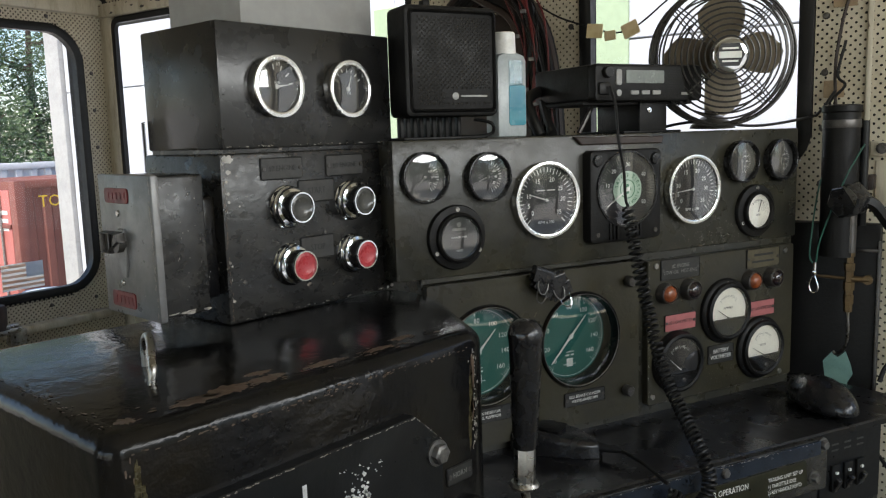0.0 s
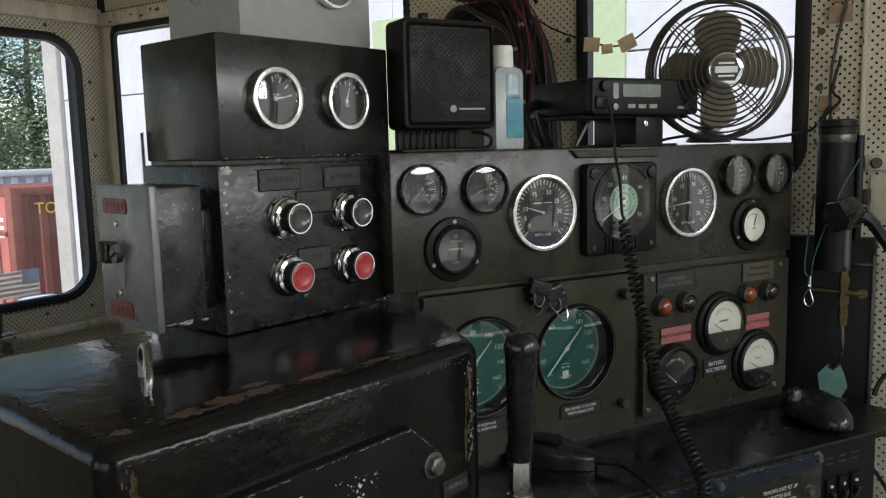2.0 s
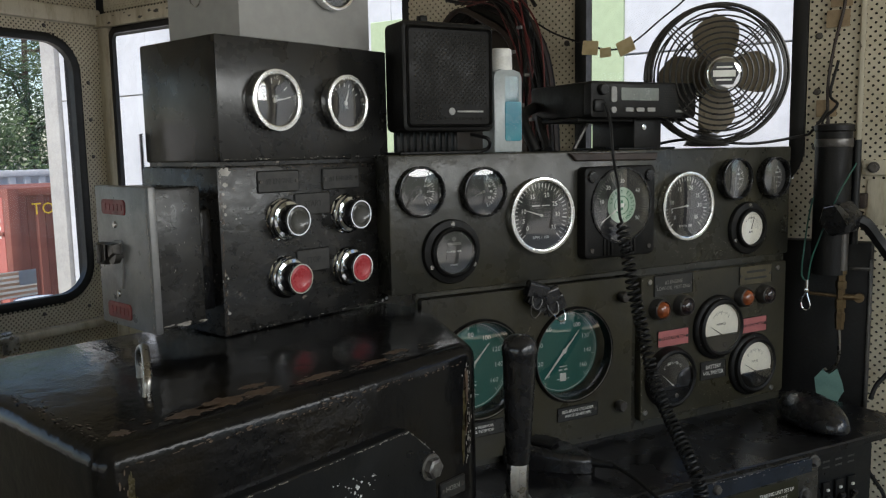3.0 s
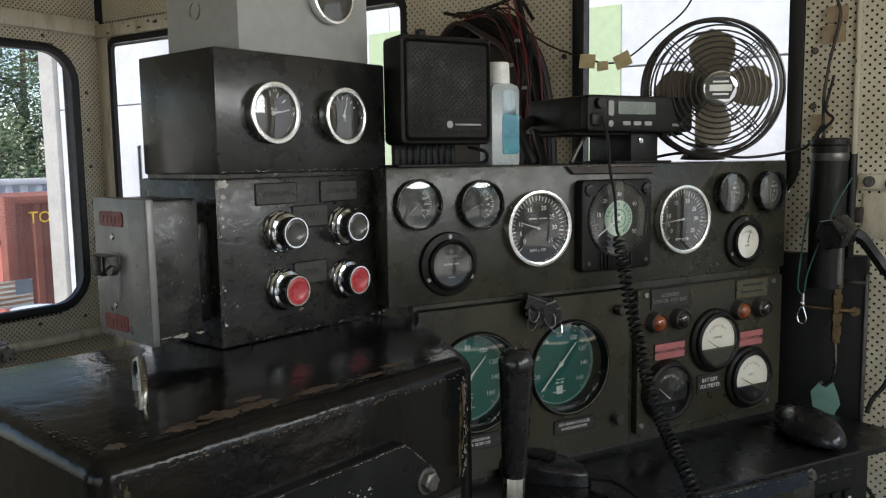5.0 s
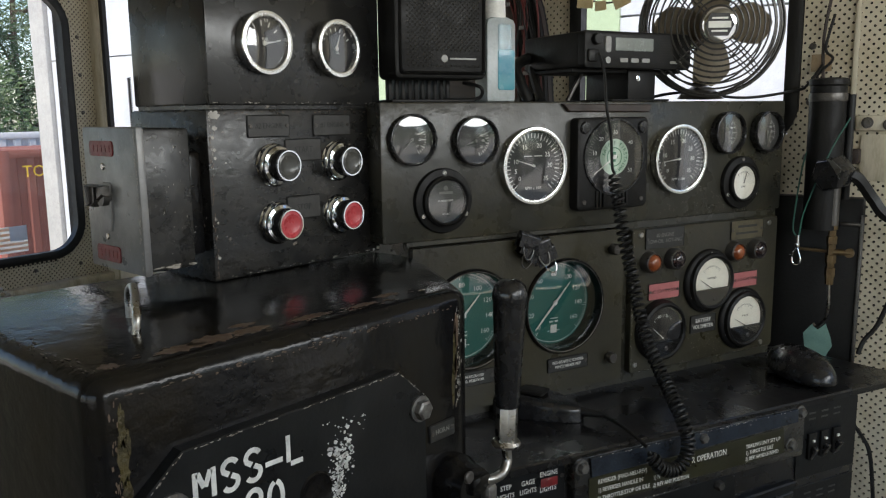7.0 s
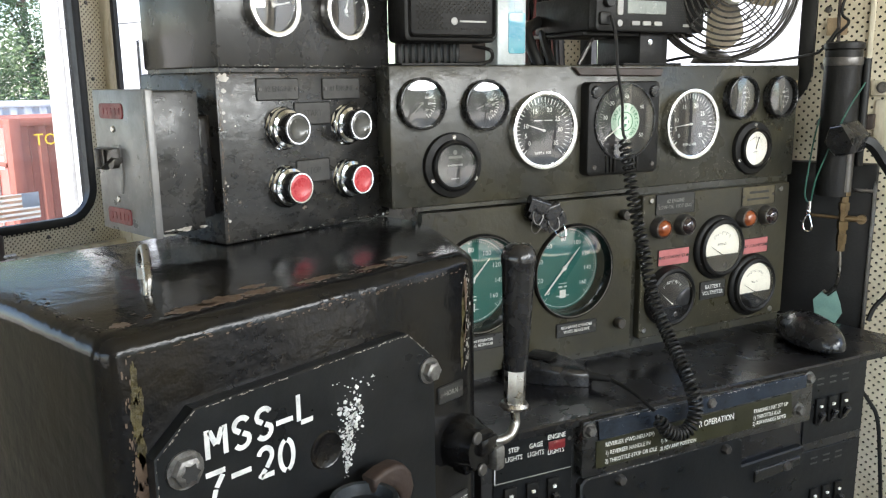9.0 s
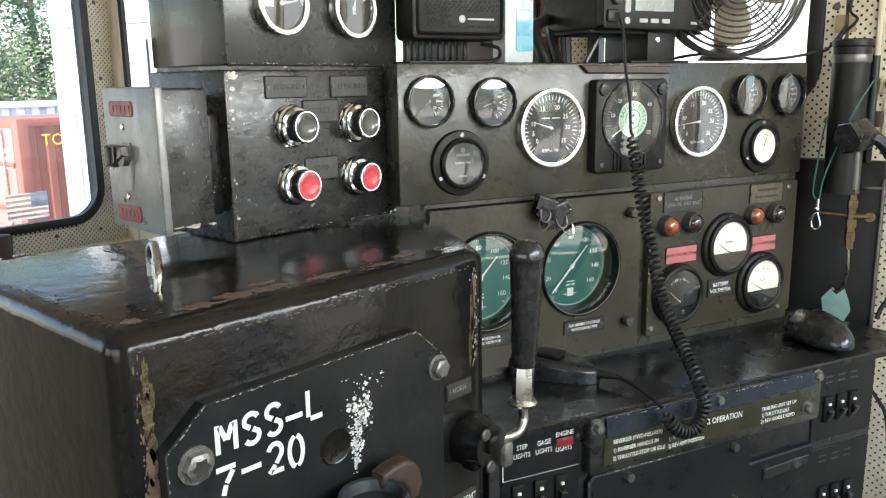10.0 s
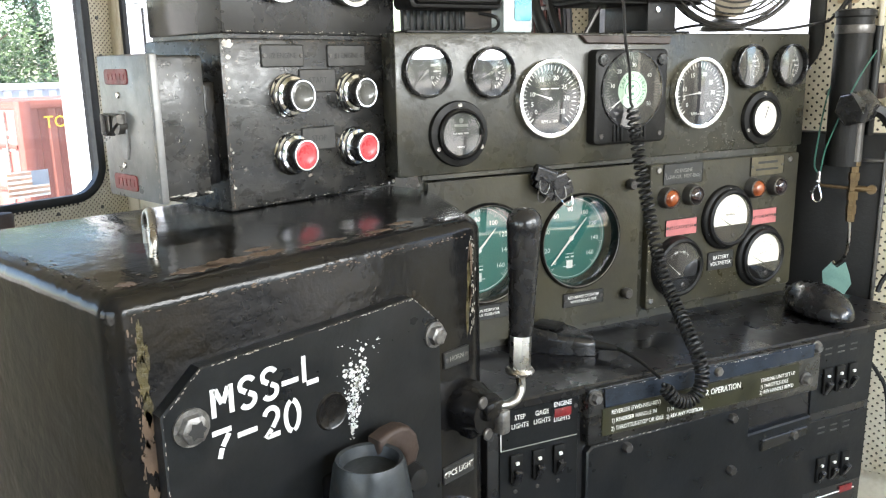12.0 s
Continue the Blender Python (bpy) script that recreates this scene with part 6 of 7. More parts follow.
def grille():
    """Sunk round dimples in staggered rows."""
    bits_v, bits_f = [], []
    for i in range(31):
        for j in range(33):
            if (i + j) % 2:
                continue
            x, y, n = 0.0330 + i * 0.00305, 1.4890 + j * 0.00300, len(bits_v)
            if 0.066 < x < 0.126 and y < 1.5045 and not y < 1.4910:
                continue
            for r, z in ((0.0013, 0.0046), (0.0010, 0.0042)):
                bits_v += [(x + r * math.cos(k * math.pi / 3), y + r * math.sin(k * math.pi / 3), z) for k in range(6)]
            bits_f.append(tuple(n + 6 + k for k in range(6)))
            bits_f += [(n + k, n + (k + 1) % 6, n + 6 + (k + 1) % 6, n + 6 + k) for k in range(6)]
    me = bpy.data.meshes.new("tmp")
    me.from_pydata(bits_v, [], bits_f)
    bm = bmesh.new()
    bm.from_mesh(me)
    bpy.data.meshes.remove(me)
    return bm


part("grille_pattern", grille(), CAVITY, speaker, "dark grille holes", smooth=False)
part("badge", join(lathe([(0.0043, 0.0048), (0.0030, 0.0050), (0, 0.0050)], 20, (0.0795, 1.4975, 0)), box(0.0865, 0.1215, 1.4965, 1.4985, 0.0044, 0.0050)), KEY_GREY, speaker, "small grey maker's badge", smooth=False)
part("bracket", box(0.018, 0.126, 1.4485, 1.4515, -0.06, -0.008, 0.001), RUBBER, speaker)
for k in range(10):
    part("bracket_fin", box(0.024 + 0.0085 * k, 0.0285 + 0.0085 * k, 1.449, 1.476, -0.040, -0.030, 0.0006), PLASTIC, speaker)
part("clip_stub", join(box(0.062, 0.072, 1.594, 1.612, -0.050, -0.038, 0.002)), PLASTIC, speaker)
solid("cable", tube(smooth_path([(0.118, 1.470, -0.02), (0.130, 1.464, 0.0), (0.134, 1.453, -0.006), (0.120, 1.4495, -0.012), (0.095, 1.4495, -0.02)], 8), 0.0022, 8), RUBBER, PANEL @ T(0.0140, 0, 0), "black speaker cable curled on the panel", "cable")

bottle = thing("sanitizer_bottle", PANEL @ T(0.0195, 0.0010, 0), (0.158, 1.446, -0.020), "half-full clear bottle of blue hand gel", "bottle")
part("shell", prism([(0.1385 + 0.0, 1.4462), (0.1780, 1.4462), (0.1790, 1.451), (0.1790, 1.5375), (0.1760, 1.5435), (0.1670, 1.5465), (0.1470, 1.5465), (0.1400, 1.5435), (0.1378, 1.5375), (0.1378, 1.451)], -0.034, -0.006, 0.003, 2), MILK_PLASTIC, bottle, "milky bottle wall")
part("gel", prism(rounded(0.1530, 0.1770, 1.4600, 1.5080, 0.003, 2), -0.010, -0.0052, 0.0004), BLUE_LIQUID, bottle, "blue gel seen through the wall")
part("label", prism(rounded(0.1535, 0.1725, 1.4780, 1.5380, 0.002, 2), -0.006, -0.0049, 0.0002), glass("clear_label", 1.4, (0.80, 0.93, 0.97)), bottle)
part("cap", moved(lathe([(0.0, 0.0262), (0.0120, 0.0262), (0.0135, 0.025), (0.0140, 0.018), (0.0136, 0.0165), (0.0140, 0.0155), (0.0145, 0.0), (0, 0)], 28), T(0.1560, 1.5455, -0.020) @ Matrix.Rotation(radians(-90), 4, "X")), WHITE_PLASTIC, bottle, "white flip cap")

radio = thing("mobile_radio", PANEL @ T(0.0, 0.0010, 0), (0.38, 1.446, -0.04), "black two-way mobile radio on a bracket", "radio")
part("case", box(0.2910, 0.4735, 1.4885, 1.5340, -0.125, -0.004, 0.004), PLASTIC, radio)
part("front", prism(rounded(0.2912, 0.4733, 1.4875, 1.5345, 0.006, 3), -0.004, 0.010, 0.003, 2), PLASTIC, radio)
part("display", prism(rounded(0.3398, 0.4040, 1.5100, 1.5265, 0.0015, 2), 0.0095, 0.0112, 0.0003), LCD, radio, "grey display")
for x in (0.3540, 0.3725, 0.3912):
    part("key", prism(rounded(x - 0.0068, x + 0.0068, 1.4955, 1.5010, 0.0015, 2), 0.0095, 0.0118, 0.0005), KEY_GREY, radio)
part("key", prism(rounded(0.3230, 0.3325, 1.5075, 1.5275, 0.003, 3), 0.0095, 0.0122, 0.0006), KEY_GREY, radio)
part("key", lathe([(0.0042, 0.0095), (0.0042, 0.0118), (0, 0.012)], 16, (0.3278, 1.4978, 0)), KEY_GREY, radio)
part("volume_knob", lathe([(0.0075, 0.009), (0.0070, 0.016), (0.0060, 0.017), (0, 0.017)], 24, (0.3085, 1.5236, 0)), RUBBER, radio)
part("mic_plug", box(0.2945, 0.3120, 1.4950, 1.5110, 0.009, 0.015, 0.003), RUBBER, radio)
part("grille_pattern", join(*[lathe([(0.0009, 0.0101), (0.0, 0.0101)], 6, (0.4140 + 0.0042 * i + 0.0021 * (j % 2), 1.4970 + 0.0032 * j, 0)) for i in range(13) for j in range(10)]), CAVITY, radio, smooth=False)
part("badge", box(0.4350, 0.4560, 1.4950, 1.4985, 0.0102, 0.0106), GREY_PRINT, radio)
part("bracket", join(box(0.3810, 0.3870, 1.446, 1.489, -0.10, -0.010, 0.001), box(0.3800, 0.4275, 1.4465, 1.489, -0.012, -0.009, 0.001), box(0.288, 0.476, 1.4835, 1.4885, -0.11, -0.012, 0.001), box(0.35, 0.45, 1.446, 1.449, -0.1, -0.005, 0.001)), PLASTIC, radio, "black steel bracket")
part("bracket_bolt", lathe([(0.0035, 0), (0.0035, 0.002), (0, 0.0025)], 12, (0.3955, 1.476, -0.0090)), CHROME, radio)
# dark box that the radio's rear wiring hangs on
part("rear_loom", join(tube(smooth_path([(0.300, 1.51, -0.12), (0.262, 1.495, -0.10), (0.256, 1.47, -0.08), (0.262, 1.447, -0.07)], 6), 0.0075, 10), tube(smooth_path([(0.30, 1.50, -0.12), (0.285, 1.475, -0.09), (0.275, 1.448, -0.06)], 6), 0.006, 8)), RUBBER, radio, "thick dark wiring")
part("stay", tube([(0.345, 1.490, -0.06), (0.318, 1.448, -0.06)], 0.003, 8), DARK_STEEL, radio)

# fan in front of the window
FAN = FRONT @ T(-0.3015, 1.5475, 0.235) @ Matrix.Rotation(radians(29), 4, "Y") @ Matrix.Rotation(radians(3), 4, "X") @ Matrix.Scale(0.945, 4)
fan = thing("desk_fan", FAN, (0.0, -0.104, -0.04), "small round wire-cage fan with bronze blades on the panel", "fan")


def hoop(r, z, w=0.0014, seg=64):
    return tube([(r * math.cos(2 * math.pi * k / seg), r * math.sin(2 * math.pi * k / seg), z) for k in range(seg)], w, 6, closed=True)


for k in range(10):
    r = 0.026 + 0.0078 * k
    part("cage_ring", hoop(r, 0.040 - 0.022 * (r / 0.1) ** 3), WIRE_DARK, fan)
part("cage_rim", join(hoop(0.0985, 0.013, 0.0024), hoop(0.1000, -0.004, 0.0022), hoop(0.0985, -0.022, 0.0024)), WIRE_DARK, fan)
for k in range(3):
    part("rear_ring", hoop(0.034 + 0.025 * k, -0.040 + 0.018 * ((0.034 + 0.025 * k) / 0.1) ** 3), WIRE_DARK, fan)
for k in range(4):
    a = radians(45 + 90 * k)
    for off in (-0.0025, 0.0025):
        d, s = Vector((math.cos(a), math.sin(a), 0)), Vector((-math.sin(a), math.cos(a), 0)) * off
        part("cage_spoke", tube([d * 0.022 + s + Vector((0, 0, 0.0395)), d * 0.070 + s + Vector((0, 0, 0.033)), d * 0.0985 + s + Vector((0, 0, 0.015))], 0.0010, 5), WIRE_DARK, fan)
        part("rear_spoke", tube([d * 0.020 + s + Vector((0, 0, -0.040)), d * 0.0985 + s + Vector((0, 0, -0.022))], 0.0010, 5), WIRE_DARK, fan)


def blade():
    bm = bmesh.new()
    rows = []
    for i in range(9):
        t = i / 8
        r = 0.016 + 0.066 * t
        w = 0.011 + 0.022 * math.sin(math.pi * min(1, t * 0.62 + 0.12)) - (0.016 * max(0, t - 0.78) / 0.22 if t > 0.78 else 0)
        tw = radians(34 - 14 * t)
        rows.append([bm.verts.new((w * s * math.cos(tw), r + (0.004 * (1 - abs(s)) if i == 8 else 0), w * s * math.sin(tw))) for s in (-1, -0.5, 0, 0.5, 1)])
    for a, b in zip(rows, rows[1:]):
        for k in range(4):
            bm.faces.new((a[k], a[k + 1], b[k + 1], b[k]))
    bmesh.ops.solidify(bm, geom=bm.faces[:], thickness=0.0012)
    return bm


for k in range(4):
    part("blade", moved(blade(), Matrix.Rotation(radians(90 * k + 3), 4, "Z")), FAN_METAL, fan, "bronze-grey metal blade")
part("hub", lathe([(0, 0.016), (0.012, 0.016), (0.016, 0.010), (0.016, -0.008), (0, -0.008)], 28), FAN_METAL, fan)
badge = part("badge", lathe([(0.0235, 0.0395), (0.0235, 0.0425), (0.0215, 0.0432), (0.0, 0.0432)], 36), CHROME, fan, "round maker's badge")
part("badge_mark", join(prism([(-0.020, 0), (-0.0125, 0.0155), (0.0125, 0.0155), (0.020, 0), (0.0125, -0.0155), (-0.0125, -0.0155)], 0.0432, 0.0437)), BLACK_PRINT, badge, smooth=False)
part("badge_bar", join(box(-0.0155, 0.0155, -0.0045, 0.0045, 0.0437, 0.0441), box(-0.011, 0.011, 0.0075, 0.010, 0.0437, 0.0441), box(-0.011, 0.011, -0.010, -0.0075, 0.0437, 0.0441)), WHITE_PRINT, badge, smooth=False)
part("motor", lathe([(0, -0.082), (0.024, -0.080), (0.031, -0.072), (0.031, -0.040), (0.026, -0.034), (0, -0.030)], 28), FAN_METAL, fan)
part("neck", tube(smooth_path([(0, -0.02, -0.056), (0, -0.07, -0.058), (0, -0.088, -0.050)], 6), 0.010, 12), FAN_METAL, fan)
part("base", moved(lathe([(0, 0.020), (0.014, 0.018), (0.030, 0.006), (0.034, 0.0), (0, 0)], 28), T(0, -0.105, -0.045) @ Matrix.Rotation(radians(-90), 4, "X")), DARK_STEEL, fan)

# ---- wires, tape and pipes at the front wall ----
def wire(name, pts, r, material, m, label, n=8):
    return solid(name, tube(smooth_path(pts, n), r, 6), material, m, label, "cable")


wire("cable", [(-0.735, 1.735, 0.08), (-0.690, 1.690, 0.05), (-0.640, 1.655, 0.04), (-0.573, 1.629, 0.05), (-0.531, 1.616, 0.05), (-0.493, 1.622, 0.05), (-0.445, 1.655, 0.05), (-0.392, 1.697, 0.05), (-0.37, 1.76, 0.05)], 0.0016, RUBBER, FRONT, "thin black wire strung across the window")
for x, y, a in ((-0.564, 1.6215, -6), (-0.536, 1.6105, 4), (-0.500, 1.6185, 22)):
    big = 0.0145 if x != -0.536 else 0.010
    solid("tape_piece", prism(rounded(-big, big, -0.012 if big > 0.012 else -0.007, 0.012 if big > 0.012 else 0.009, 0.001, 1), 0, 0.0012, 0.0002), TAPE, FRONT @ T(x, y, 0.0525) @ Matrix.Rotation(radians(a), 4, "Z"),
          "yellowed tape tag on the wire across the window", "tape", group="tape tags")
wire("cable", [(-0.42, 1.447, 0.22), (-0.35, 1.460, 0.20), (-0.28, 1.452, 0.12), (-0.22, 1.462, 0.06), (-0.205, 1.470, 0.05), (-0.19, 1.50, 0.02)], 0.0022, RUBBER, FRONT, "black fan cable running to the wall")
wire("cable", [(-0.195, 1.74, 0.012), (-0.178, 1.690, 0.014), (-0.172, 1.66, 0.014), (-0.184, 1.60, 0.012), (-0.191, 1.545, 0.012), (-0.190, 1.500, 0.014), (-0.186, 1.46, 0.02)], 0.0024, BRASS_BROWN, FRONT, "brown wire clipped down the perforated wall")
wire("cable", [(-0.178, 1.575, 0.012), (-0.187, 1.525, 0.018), (-0.176, 1.508, 0.022), (-0.196, 1.485, 0.02), (-0.190, 1.472, 0.02)], 0.0022, RUBBER, FRONT, "looped black wire on the perforated wall")
for x, y, w, h in ((-0.177, 1.667, 0.0150, 0.0120), (-0.181, 1.638, 0.0165, 0.0130), (-0.193, 1.504, 0.0145, 0.0130)):
    solid("tape_piece", prism(rounded(-w, w, -h, h, 0.001, 1), 0, 0.0010, 0.0002), OLD_TAPE, FRONT @ T(x, y, 0.0075), "yellowed tape square holding a wire", "tape", group="tape tags")

# loom of hoses behind the speaker
rng = random.Random(3)
for k in range(15):
    dx, dz = rng.uniform(-0.030, 0.034), rng.uniform(-0.02, 0.02)
    wire("hose", [(-0.86 + dx, 1.665 + 0.3 * dx, 0.05 + dz), (-0.80 + dx, 1.700 + 0.4 * dz, 0.06 + dz), (-0.735 + dx, 1.690 + dx * 0.5, 0.07 + dz), (-0.682 + dx, 1.645, 0.08 + dz), (-0.655 + dx, 1.57, 0.09 + dz), (-0.640 + dx, 1.46, 0.10 + dz), (-0.635 + dx, 1.30, 0.10 + dz)],
         rng.choice((0.005, 0.007, 0.009, 0.0045)), rng.choice((RUBBER, RUBBER, BRASS_BROWN, PLASTIC)), FRONT, "dark hose of the bundle behind the speaker")
wire("hose", [(-0.715, 1.86, 0.06), (-0.700, 1.78, 0.07), (-0.672, 1.70, 0.09), (-0.655, 1.62, 0.10), (-0.650, 1.50, 0.11)], 0.006, RUBBER, FRONT, "dark hose rising to the ceiling")
for x in (-0.668, -0.655):
    wire("cable", [(x - 0.02, 1.73, 0.115), (x, 1.66, 0.125), (x + 0.012, 1.58, 0.13), (x + 0.015, 1.50, 0.13)], 0.0018, RED_WIRE, FRONT, "thin red wire along the hose bundle")
for k in range(12):
    dx, sway = rng.uniform(-0.030, 0.045), [rng.uniform(-0.010, 0.010) for _ in range(6)]
    wire("cable", [(-0.79 + dx + sway[0], 1.715 + sway[1], 0.10), (-0.72 + dx + sway[1], 1.712 + sway[2], 0.115), (-0.675 + dx + sway[2], 1.665 + sway[3], 0.125), (-0.655 + dx + sway[3], 1.60, 0.135 + sway[0]), (-0.650 + dx + sway[4], 1.53, 0.135), (-0.645 + dx + sway[5], 1.46, 0.13)],
         rng.choice((0.0012, 0.0018, 0.0024)), rng.choice((RUBBER, RUBBER, RED_WIRE, BRASS_BROWN)), FRONT, "thin dark wire tangled along the hose bundle")
for x, y in ((-0.655, 1.655), (-0.668, 1.615), (-0.640, 1.575), (-0.652, 1.525), (-0.632, 1.500)):
    solid("cable_clip", box(x - 0.005, x + 0.005, y - 0.003, y + 0.003, 0.139, 0.144, 0.001), GREY_WORN, FRONT, "small grey clip on the hose bundle", "clip", group="cable clips")
wire("cable", [(-0.86, 1.735, 0.05), (-0.80, 1.722, 0.06), (-0.73, 1.735, 0.07), (-0.69, 1.74, 0.07), (-0.66, 1.70, 0.07)], 0.0035, RUBBER, FRONT, "black cable looping to the ceiling")
solid("pipe_cover", box(-0.87, -0.70, 1.25, 1.672, 0.01, 0.06, 0.015), BRASS_BROWN, FRONT, "dark brown sheet cover behind the hoses", "cover")

# dark duct with pipework to the right of the panel
duct = thing("wall_duct", FRONT, (-0.18, 0.75, 0.02), "dark painted steel duct with chipped mint green paint", "duct")
part("body", box(-0.262, -0.1185, 0.75, 1.300, -0.010, 0.030, 0.003), PLASTIC, duct)
part("door_edge", join(box(-0.1215, -0.1165, 0.75, 1.275, 0.028, 0.034, 0.001), box(-0.150, -0.118, 1.258, 1.263, 0.028, 0.034, 0.001)), DARK_STEEL, duct)
part("bare_patch", prism([(-0.187, 1.046), (-0.192, 1.082), (-0.180, 1.098), (-0.171, 1.090), (-0.160, 1.101), (-0.152, 1.080), (-0.149, 1.066), (-0.156, 1.052), (-0.158, 1.04)], 0.0301, 0.0306), MINT_PAINT, duct, "bare mint green patch", smooth=False)

cyl = thing("air_cylinder", FRONT, (-0.173, 1.26, 0.055), "upright black steel air cylinder with a dented rim", "cylinder")
RY = Matrix.Rotation(radians(-90), 4, "X")
part("barrel", moved(lathe([(0, 0.0), (0.0255, 0.0), (0.0255, 0.212), (0.0275, 0.214), (0.0275, 0.222), (0.022, 0.224), (0.021, 0.219), (0, 0.219)], 36), T(-0.1735, 1.255, 0.060) @ RY), PLASTIC, cyl)
part("band", moved(lathe([(0.0262, 0), (0.0268, 0.002), (0.0268, 0.010), (0.0262, 0.012)], 36), T(-0.1735, 1.445, 0.060) @ RY), DARK_STEEL, cyl)
part("side_rod", tube([(-0.1430, 1.30, 0.05), (-0.1430, 1.455, 0.05)], 0.006, 12), PLATE_BLACK, cyl)

fit = thing("valve_fitting", FRONT, (-0.155, 1.17, 0.07), "large dark hexagon valve nut above brass fittings", "valve")
part("nut", moved(lathe([(0.010, -0.03), (0.024, -0.020), (0.0255, -0.018), (0.0255, 0.012), (0.022, 0.016), (0, 0.016)], 6), T(-0.156, 1.342, 0.105) @ Matrix.Rotation(radians(14), 4, "Z") @ Matrix.Rotation(radians(-22), 4, "Y")), PLASTIC_SMOOTH, fit, "large dark hexagon nut")
part("nut_edge", moved(prism([(0.006, 0.0225), (0.0135, 0.0205), (0.0235, 0.004), (0.018, -0.010), (0.013, 0.006)], 0.0163, 0.0168), T(-0.156, 1.342, 0.105) @ Matrix.Rotation(radians(14), 4, "Z") @ Matrix.Rotation(radians(-22), 4, "Y")), STEEL, fit, "bare bright edge of the nut", smooth=False)
part("stem", moved(lathe([(0.008, 0), (0.008, 0.10), (0, 0.10)], 14), T(-0.155, 1.262, 0.070) @ RY), DARK_STEEL, fit)
y = 1.172
for r, h in ((0.0060, 0.012), (0.0072, 0.014), (0.0058, 0.007), (0.0078, 0.013), (0.0060, 0.016), (0.0076, 0.012), (0.0055, 0.010), (0.0074, 0.012), (0.006, 0.010)):
    part("fitting", moved(lathe([(0, 0), (r, 0), (r, h * 0.94), (r * 0.85, h), (0, h)], 6), T(-0.155, y, 0.068) @ RY), BRASS, fit)
    y += h
part("side_cock", join(tube([(-0.155, 1.222, 0.068), (-0.128, 1.222, 0.068)], 0.0048, 10), lathe([(0.007, -0.004), (0.007, 0.004), (0, 0.004)], 12, (-0.130, 1.222, 0.068)), tube([(-0.155, 1.222, 0.068), (-0.205, 1.2235, 0.066)], 0.0026, 8)), BRASS, fit)
part("tail_pipe", tube(smooth_path([(-0.155, 1.175, 0.068), (-0.154, 1.140, 0.066), (-0.158, 1.115, 0.060), (-0.170, 1.100, 0.050), (-0.176, 1.103, 0.046)], 6), 0.0022, 8), STEEL, fit)
wire("hose", [(-0.148, 1.345, 0.100), (-0.125, 1.335, 0.085), (-0.105, 1.305, 0.070), (-0.085, 1.280, 0.065), (-0.04, 1.262, 0.05), (0.05, 1.255, 0.03)], 0.0095, RUBBER, FRONT, "thick black air hose leaving the valve")
wire("cable", [(-0.112, 1.060, 0.034), (-0.105, 1.082, 0.030), (-0.090, 1.105, 0.025), (-0.075, 1.150, 0.022), (-0.055, 1.22, 0.02), (0.02, 1.25, 0.012)], 0.0035, RUBBER, FRONT, "black cable along the perforated wall")
wire("cable", [(-0.125, 0.965, 0.04), (-0.10, 0.93, 0.03), (-0.085, 0.90, 0.03), (-0.075, 0.82, 0.03), (-0.07, 0.76, 0.02)], 0.0030, RUBBER, FRONT, "black cable beside the console")

bracket = thing("wall_bracket", FRONT, (-0.11, 1.40, 0.004), "cream-painted steel bracket plates on the lining", "bracket")
part("plate", box(-0.132, -0.070, 1.325, 1.395, 0.004, 0.007, 0.001), CREAM_TRIM, bracket)
part("arm", box(-0.140, -0.085, 1.401, 1.424, 0.004, 0.012, 0.002), CREAM_TRIM, bracket)
part("bolt", join(*[lathe([(0.0085, 0), (0.0085, 0.002), (0.005, 0.0025), (0.005, 0.006), (0, 0.006)], 12, (x, yy, zz)) for x, yy, zz in ((-0.124, 1.413, 0.012), (-0.080, 1.375, 0.007), (-0.082, 1.338, 0.007), (-0.095, 1.410, 0.012))]), DARK_STEEL, bracket)
part("clamp", box(-0.144, -0.130, 1.352, 1.374, 0.006, 0.040, 0.002), RUST_STEEL, bracket)

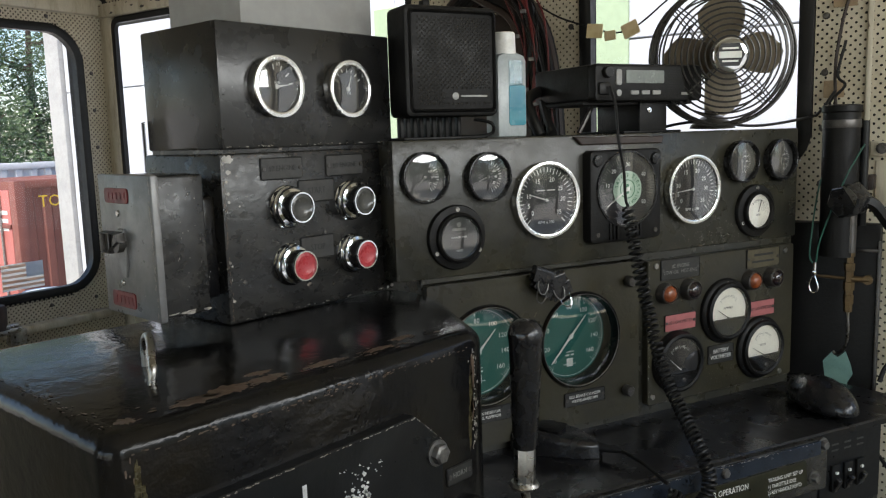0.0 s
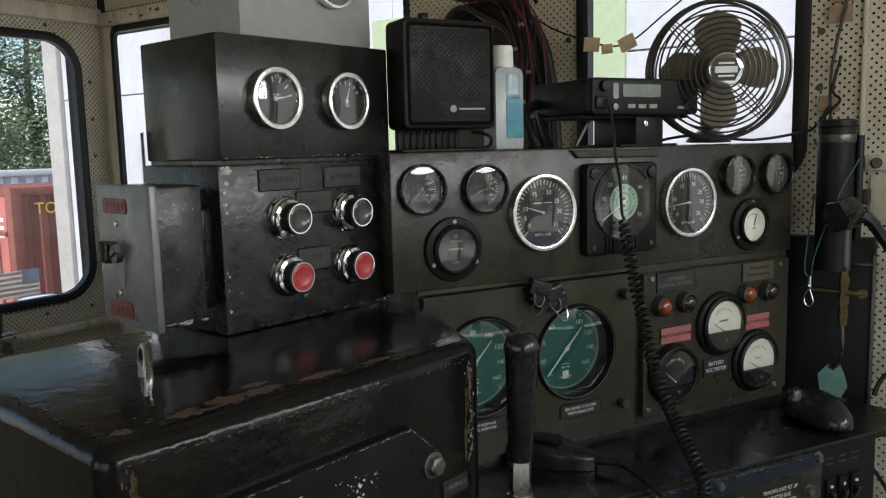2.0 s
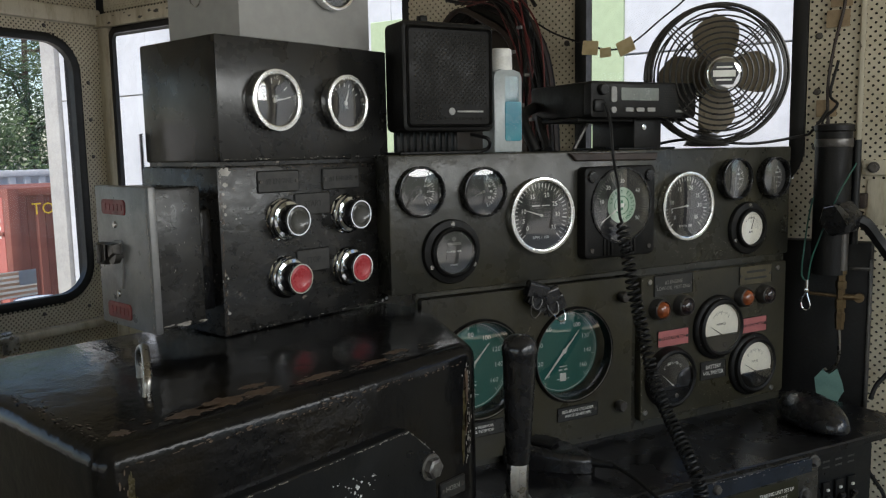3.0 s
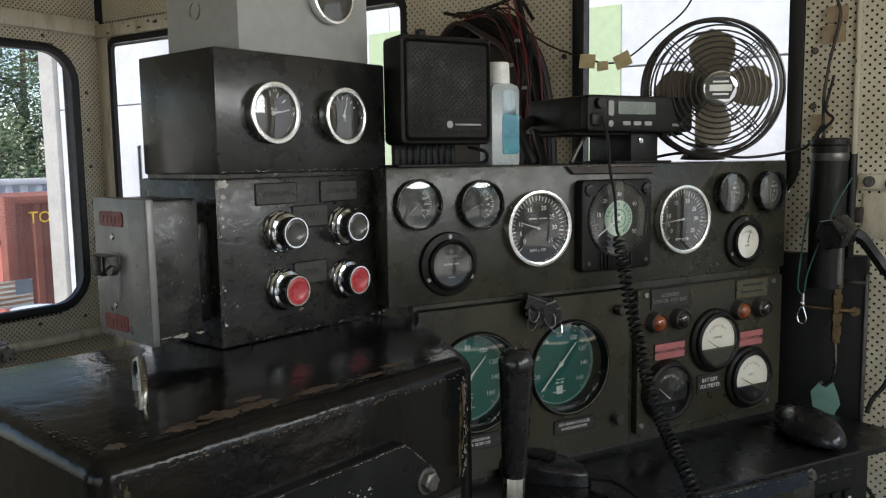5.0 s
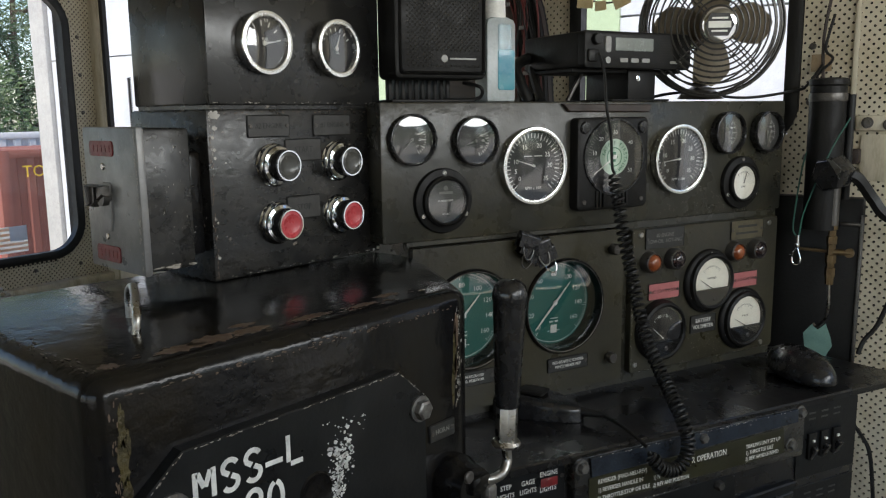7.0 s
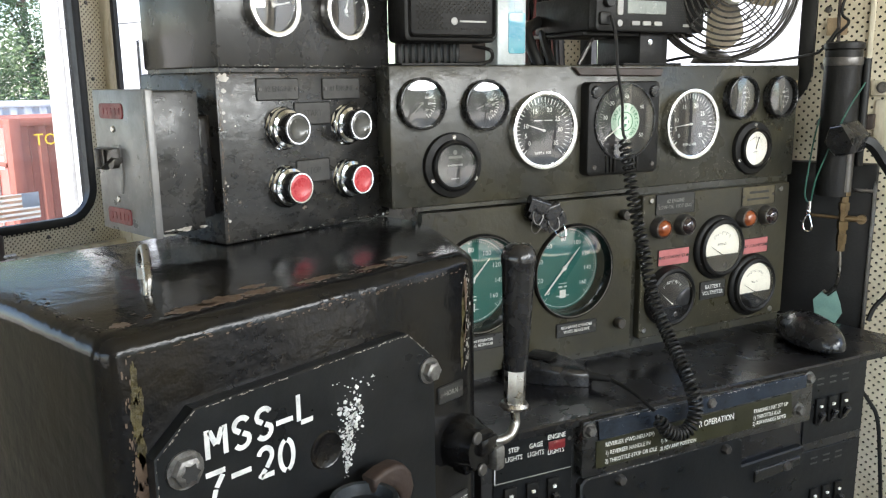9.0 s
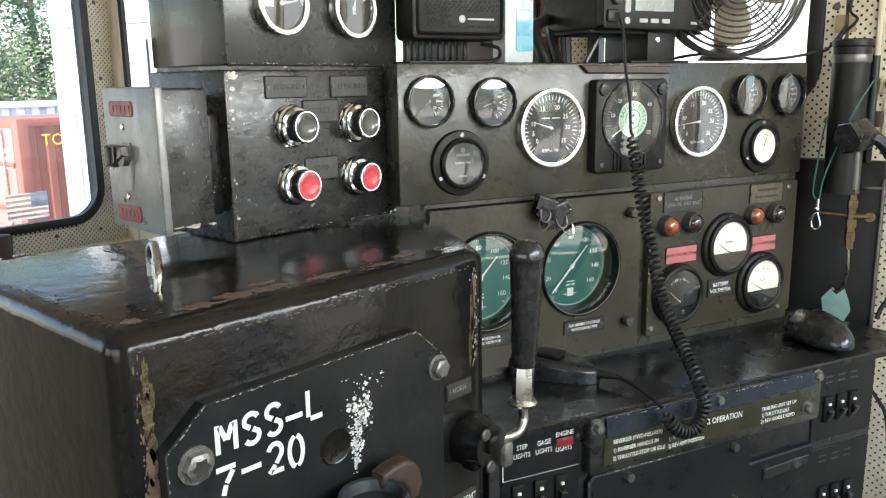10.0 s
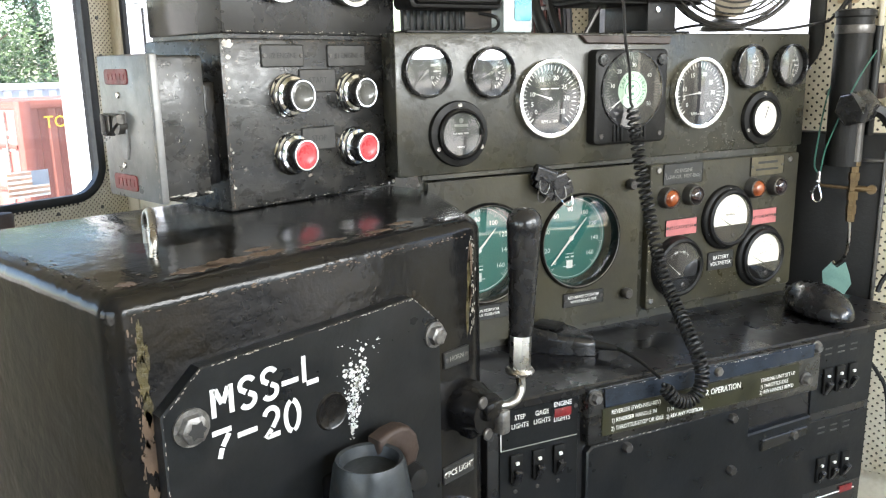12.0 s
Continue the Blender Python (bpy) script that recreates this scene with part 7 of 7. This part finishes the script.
lan = thing("lanyard", FRONT @ T(0.0095, -0.004, 0), (-0.205, 1.24, 0.09), "thin green cord with a chrome swivel hook", "lanyard")
part("cord", tube(smooth_path([(-0.150, 1.425, 0.075), (-0.168, 1.385, 0.092), (-0.186, 1.335, 0.096), (-0.202, 1.285, 0.095), (-0.2065, 1.252, 0.094), (-0.2095, 1.250, 0.094), (-0.2155, 1.262, 0.094), (-0.2135, 1.300, 0.092), (-0.2105, 1.340, 0.085), (-0.206, 1.375, 0.070), (-0.19, 1.41, 0.062)], 8), 0.0012, 6), GREEN_CORD, lan)
part("hook", join(box(-0.2115, -0.2045, 1.2320, 1.2400, 0.090, 0.097, 0.0015), tube([(-0.208, 1.252, 0.094), (-0.208, 1.238, 0.094)], 0.0028, 10), tube(smooth_path([(-0.208, 1.233, 0.094), (-0.2145, 1.2215, 0.094), (-0.213, 1.209, 0.094), (-0.2065, 1.2060, 0.094), (-0.2025, 1.213, 0.094), (-0.2055, 1.225, 0.094), (-0.208, 1.233, 0.094)], 5), 0.0016, 8), box(-0.2185, -0.2130, 1.2205, 1.2225, 0.093, 0.095)), CHROME, lan, "chrome swivel hook")

# sticker on the side window, latch on the ledge
flag = thing("flag_sticker", LEFT, (1.09, 1.13, -0.01), "faded striped flag sticker on the window glass", "sticker")
part("field", box(1.052, 1.162, 1.094, 1.162, -0.0105, -0.0098), FLAG_WHITE, flag, smooth=False)
for k in range(5):
    part("stripe", box(1.052, 1.162 if k < 2 else 1.116, 1.100 + 0.013 * k, 1.1065 + 0.013 * k, -0.0098, -0.0094), FLAG_RED, flag, smooth=False)
part("canton", box(1.116, 1.162, 1.124, 1.162, -0.0098, -0.0092), FLAG_BLUE, flag, smooth=False)
latch = thing("window_latch", LEFT, (0.99, 1.004, 0.03), "brown knob and steel latch on the window ledge", "latch")
part("knob", moved(lathe([(0, 0.062), (0.022, 0.060), (0.026, 0.052), (0.024, 0.006), (0.028, 0.0), (0, 0)], 24), T(1.005, 1.012, 0.035) @ RY), RUST_STEEL, latch, "brown painted knob")
part("catch", join(box(0.97, 1.06, 0.998, 1.012, 0.015, 0.055, 0.003), box(1.03, 1.075, 0.965, 1.004, 0.02, 0.045, 0.004), tube([(0.98, 1.015, 0.05), (1.05, 1.018, 0.05)], 0.006, 10)), STEEL, latch, "worn steel catch")
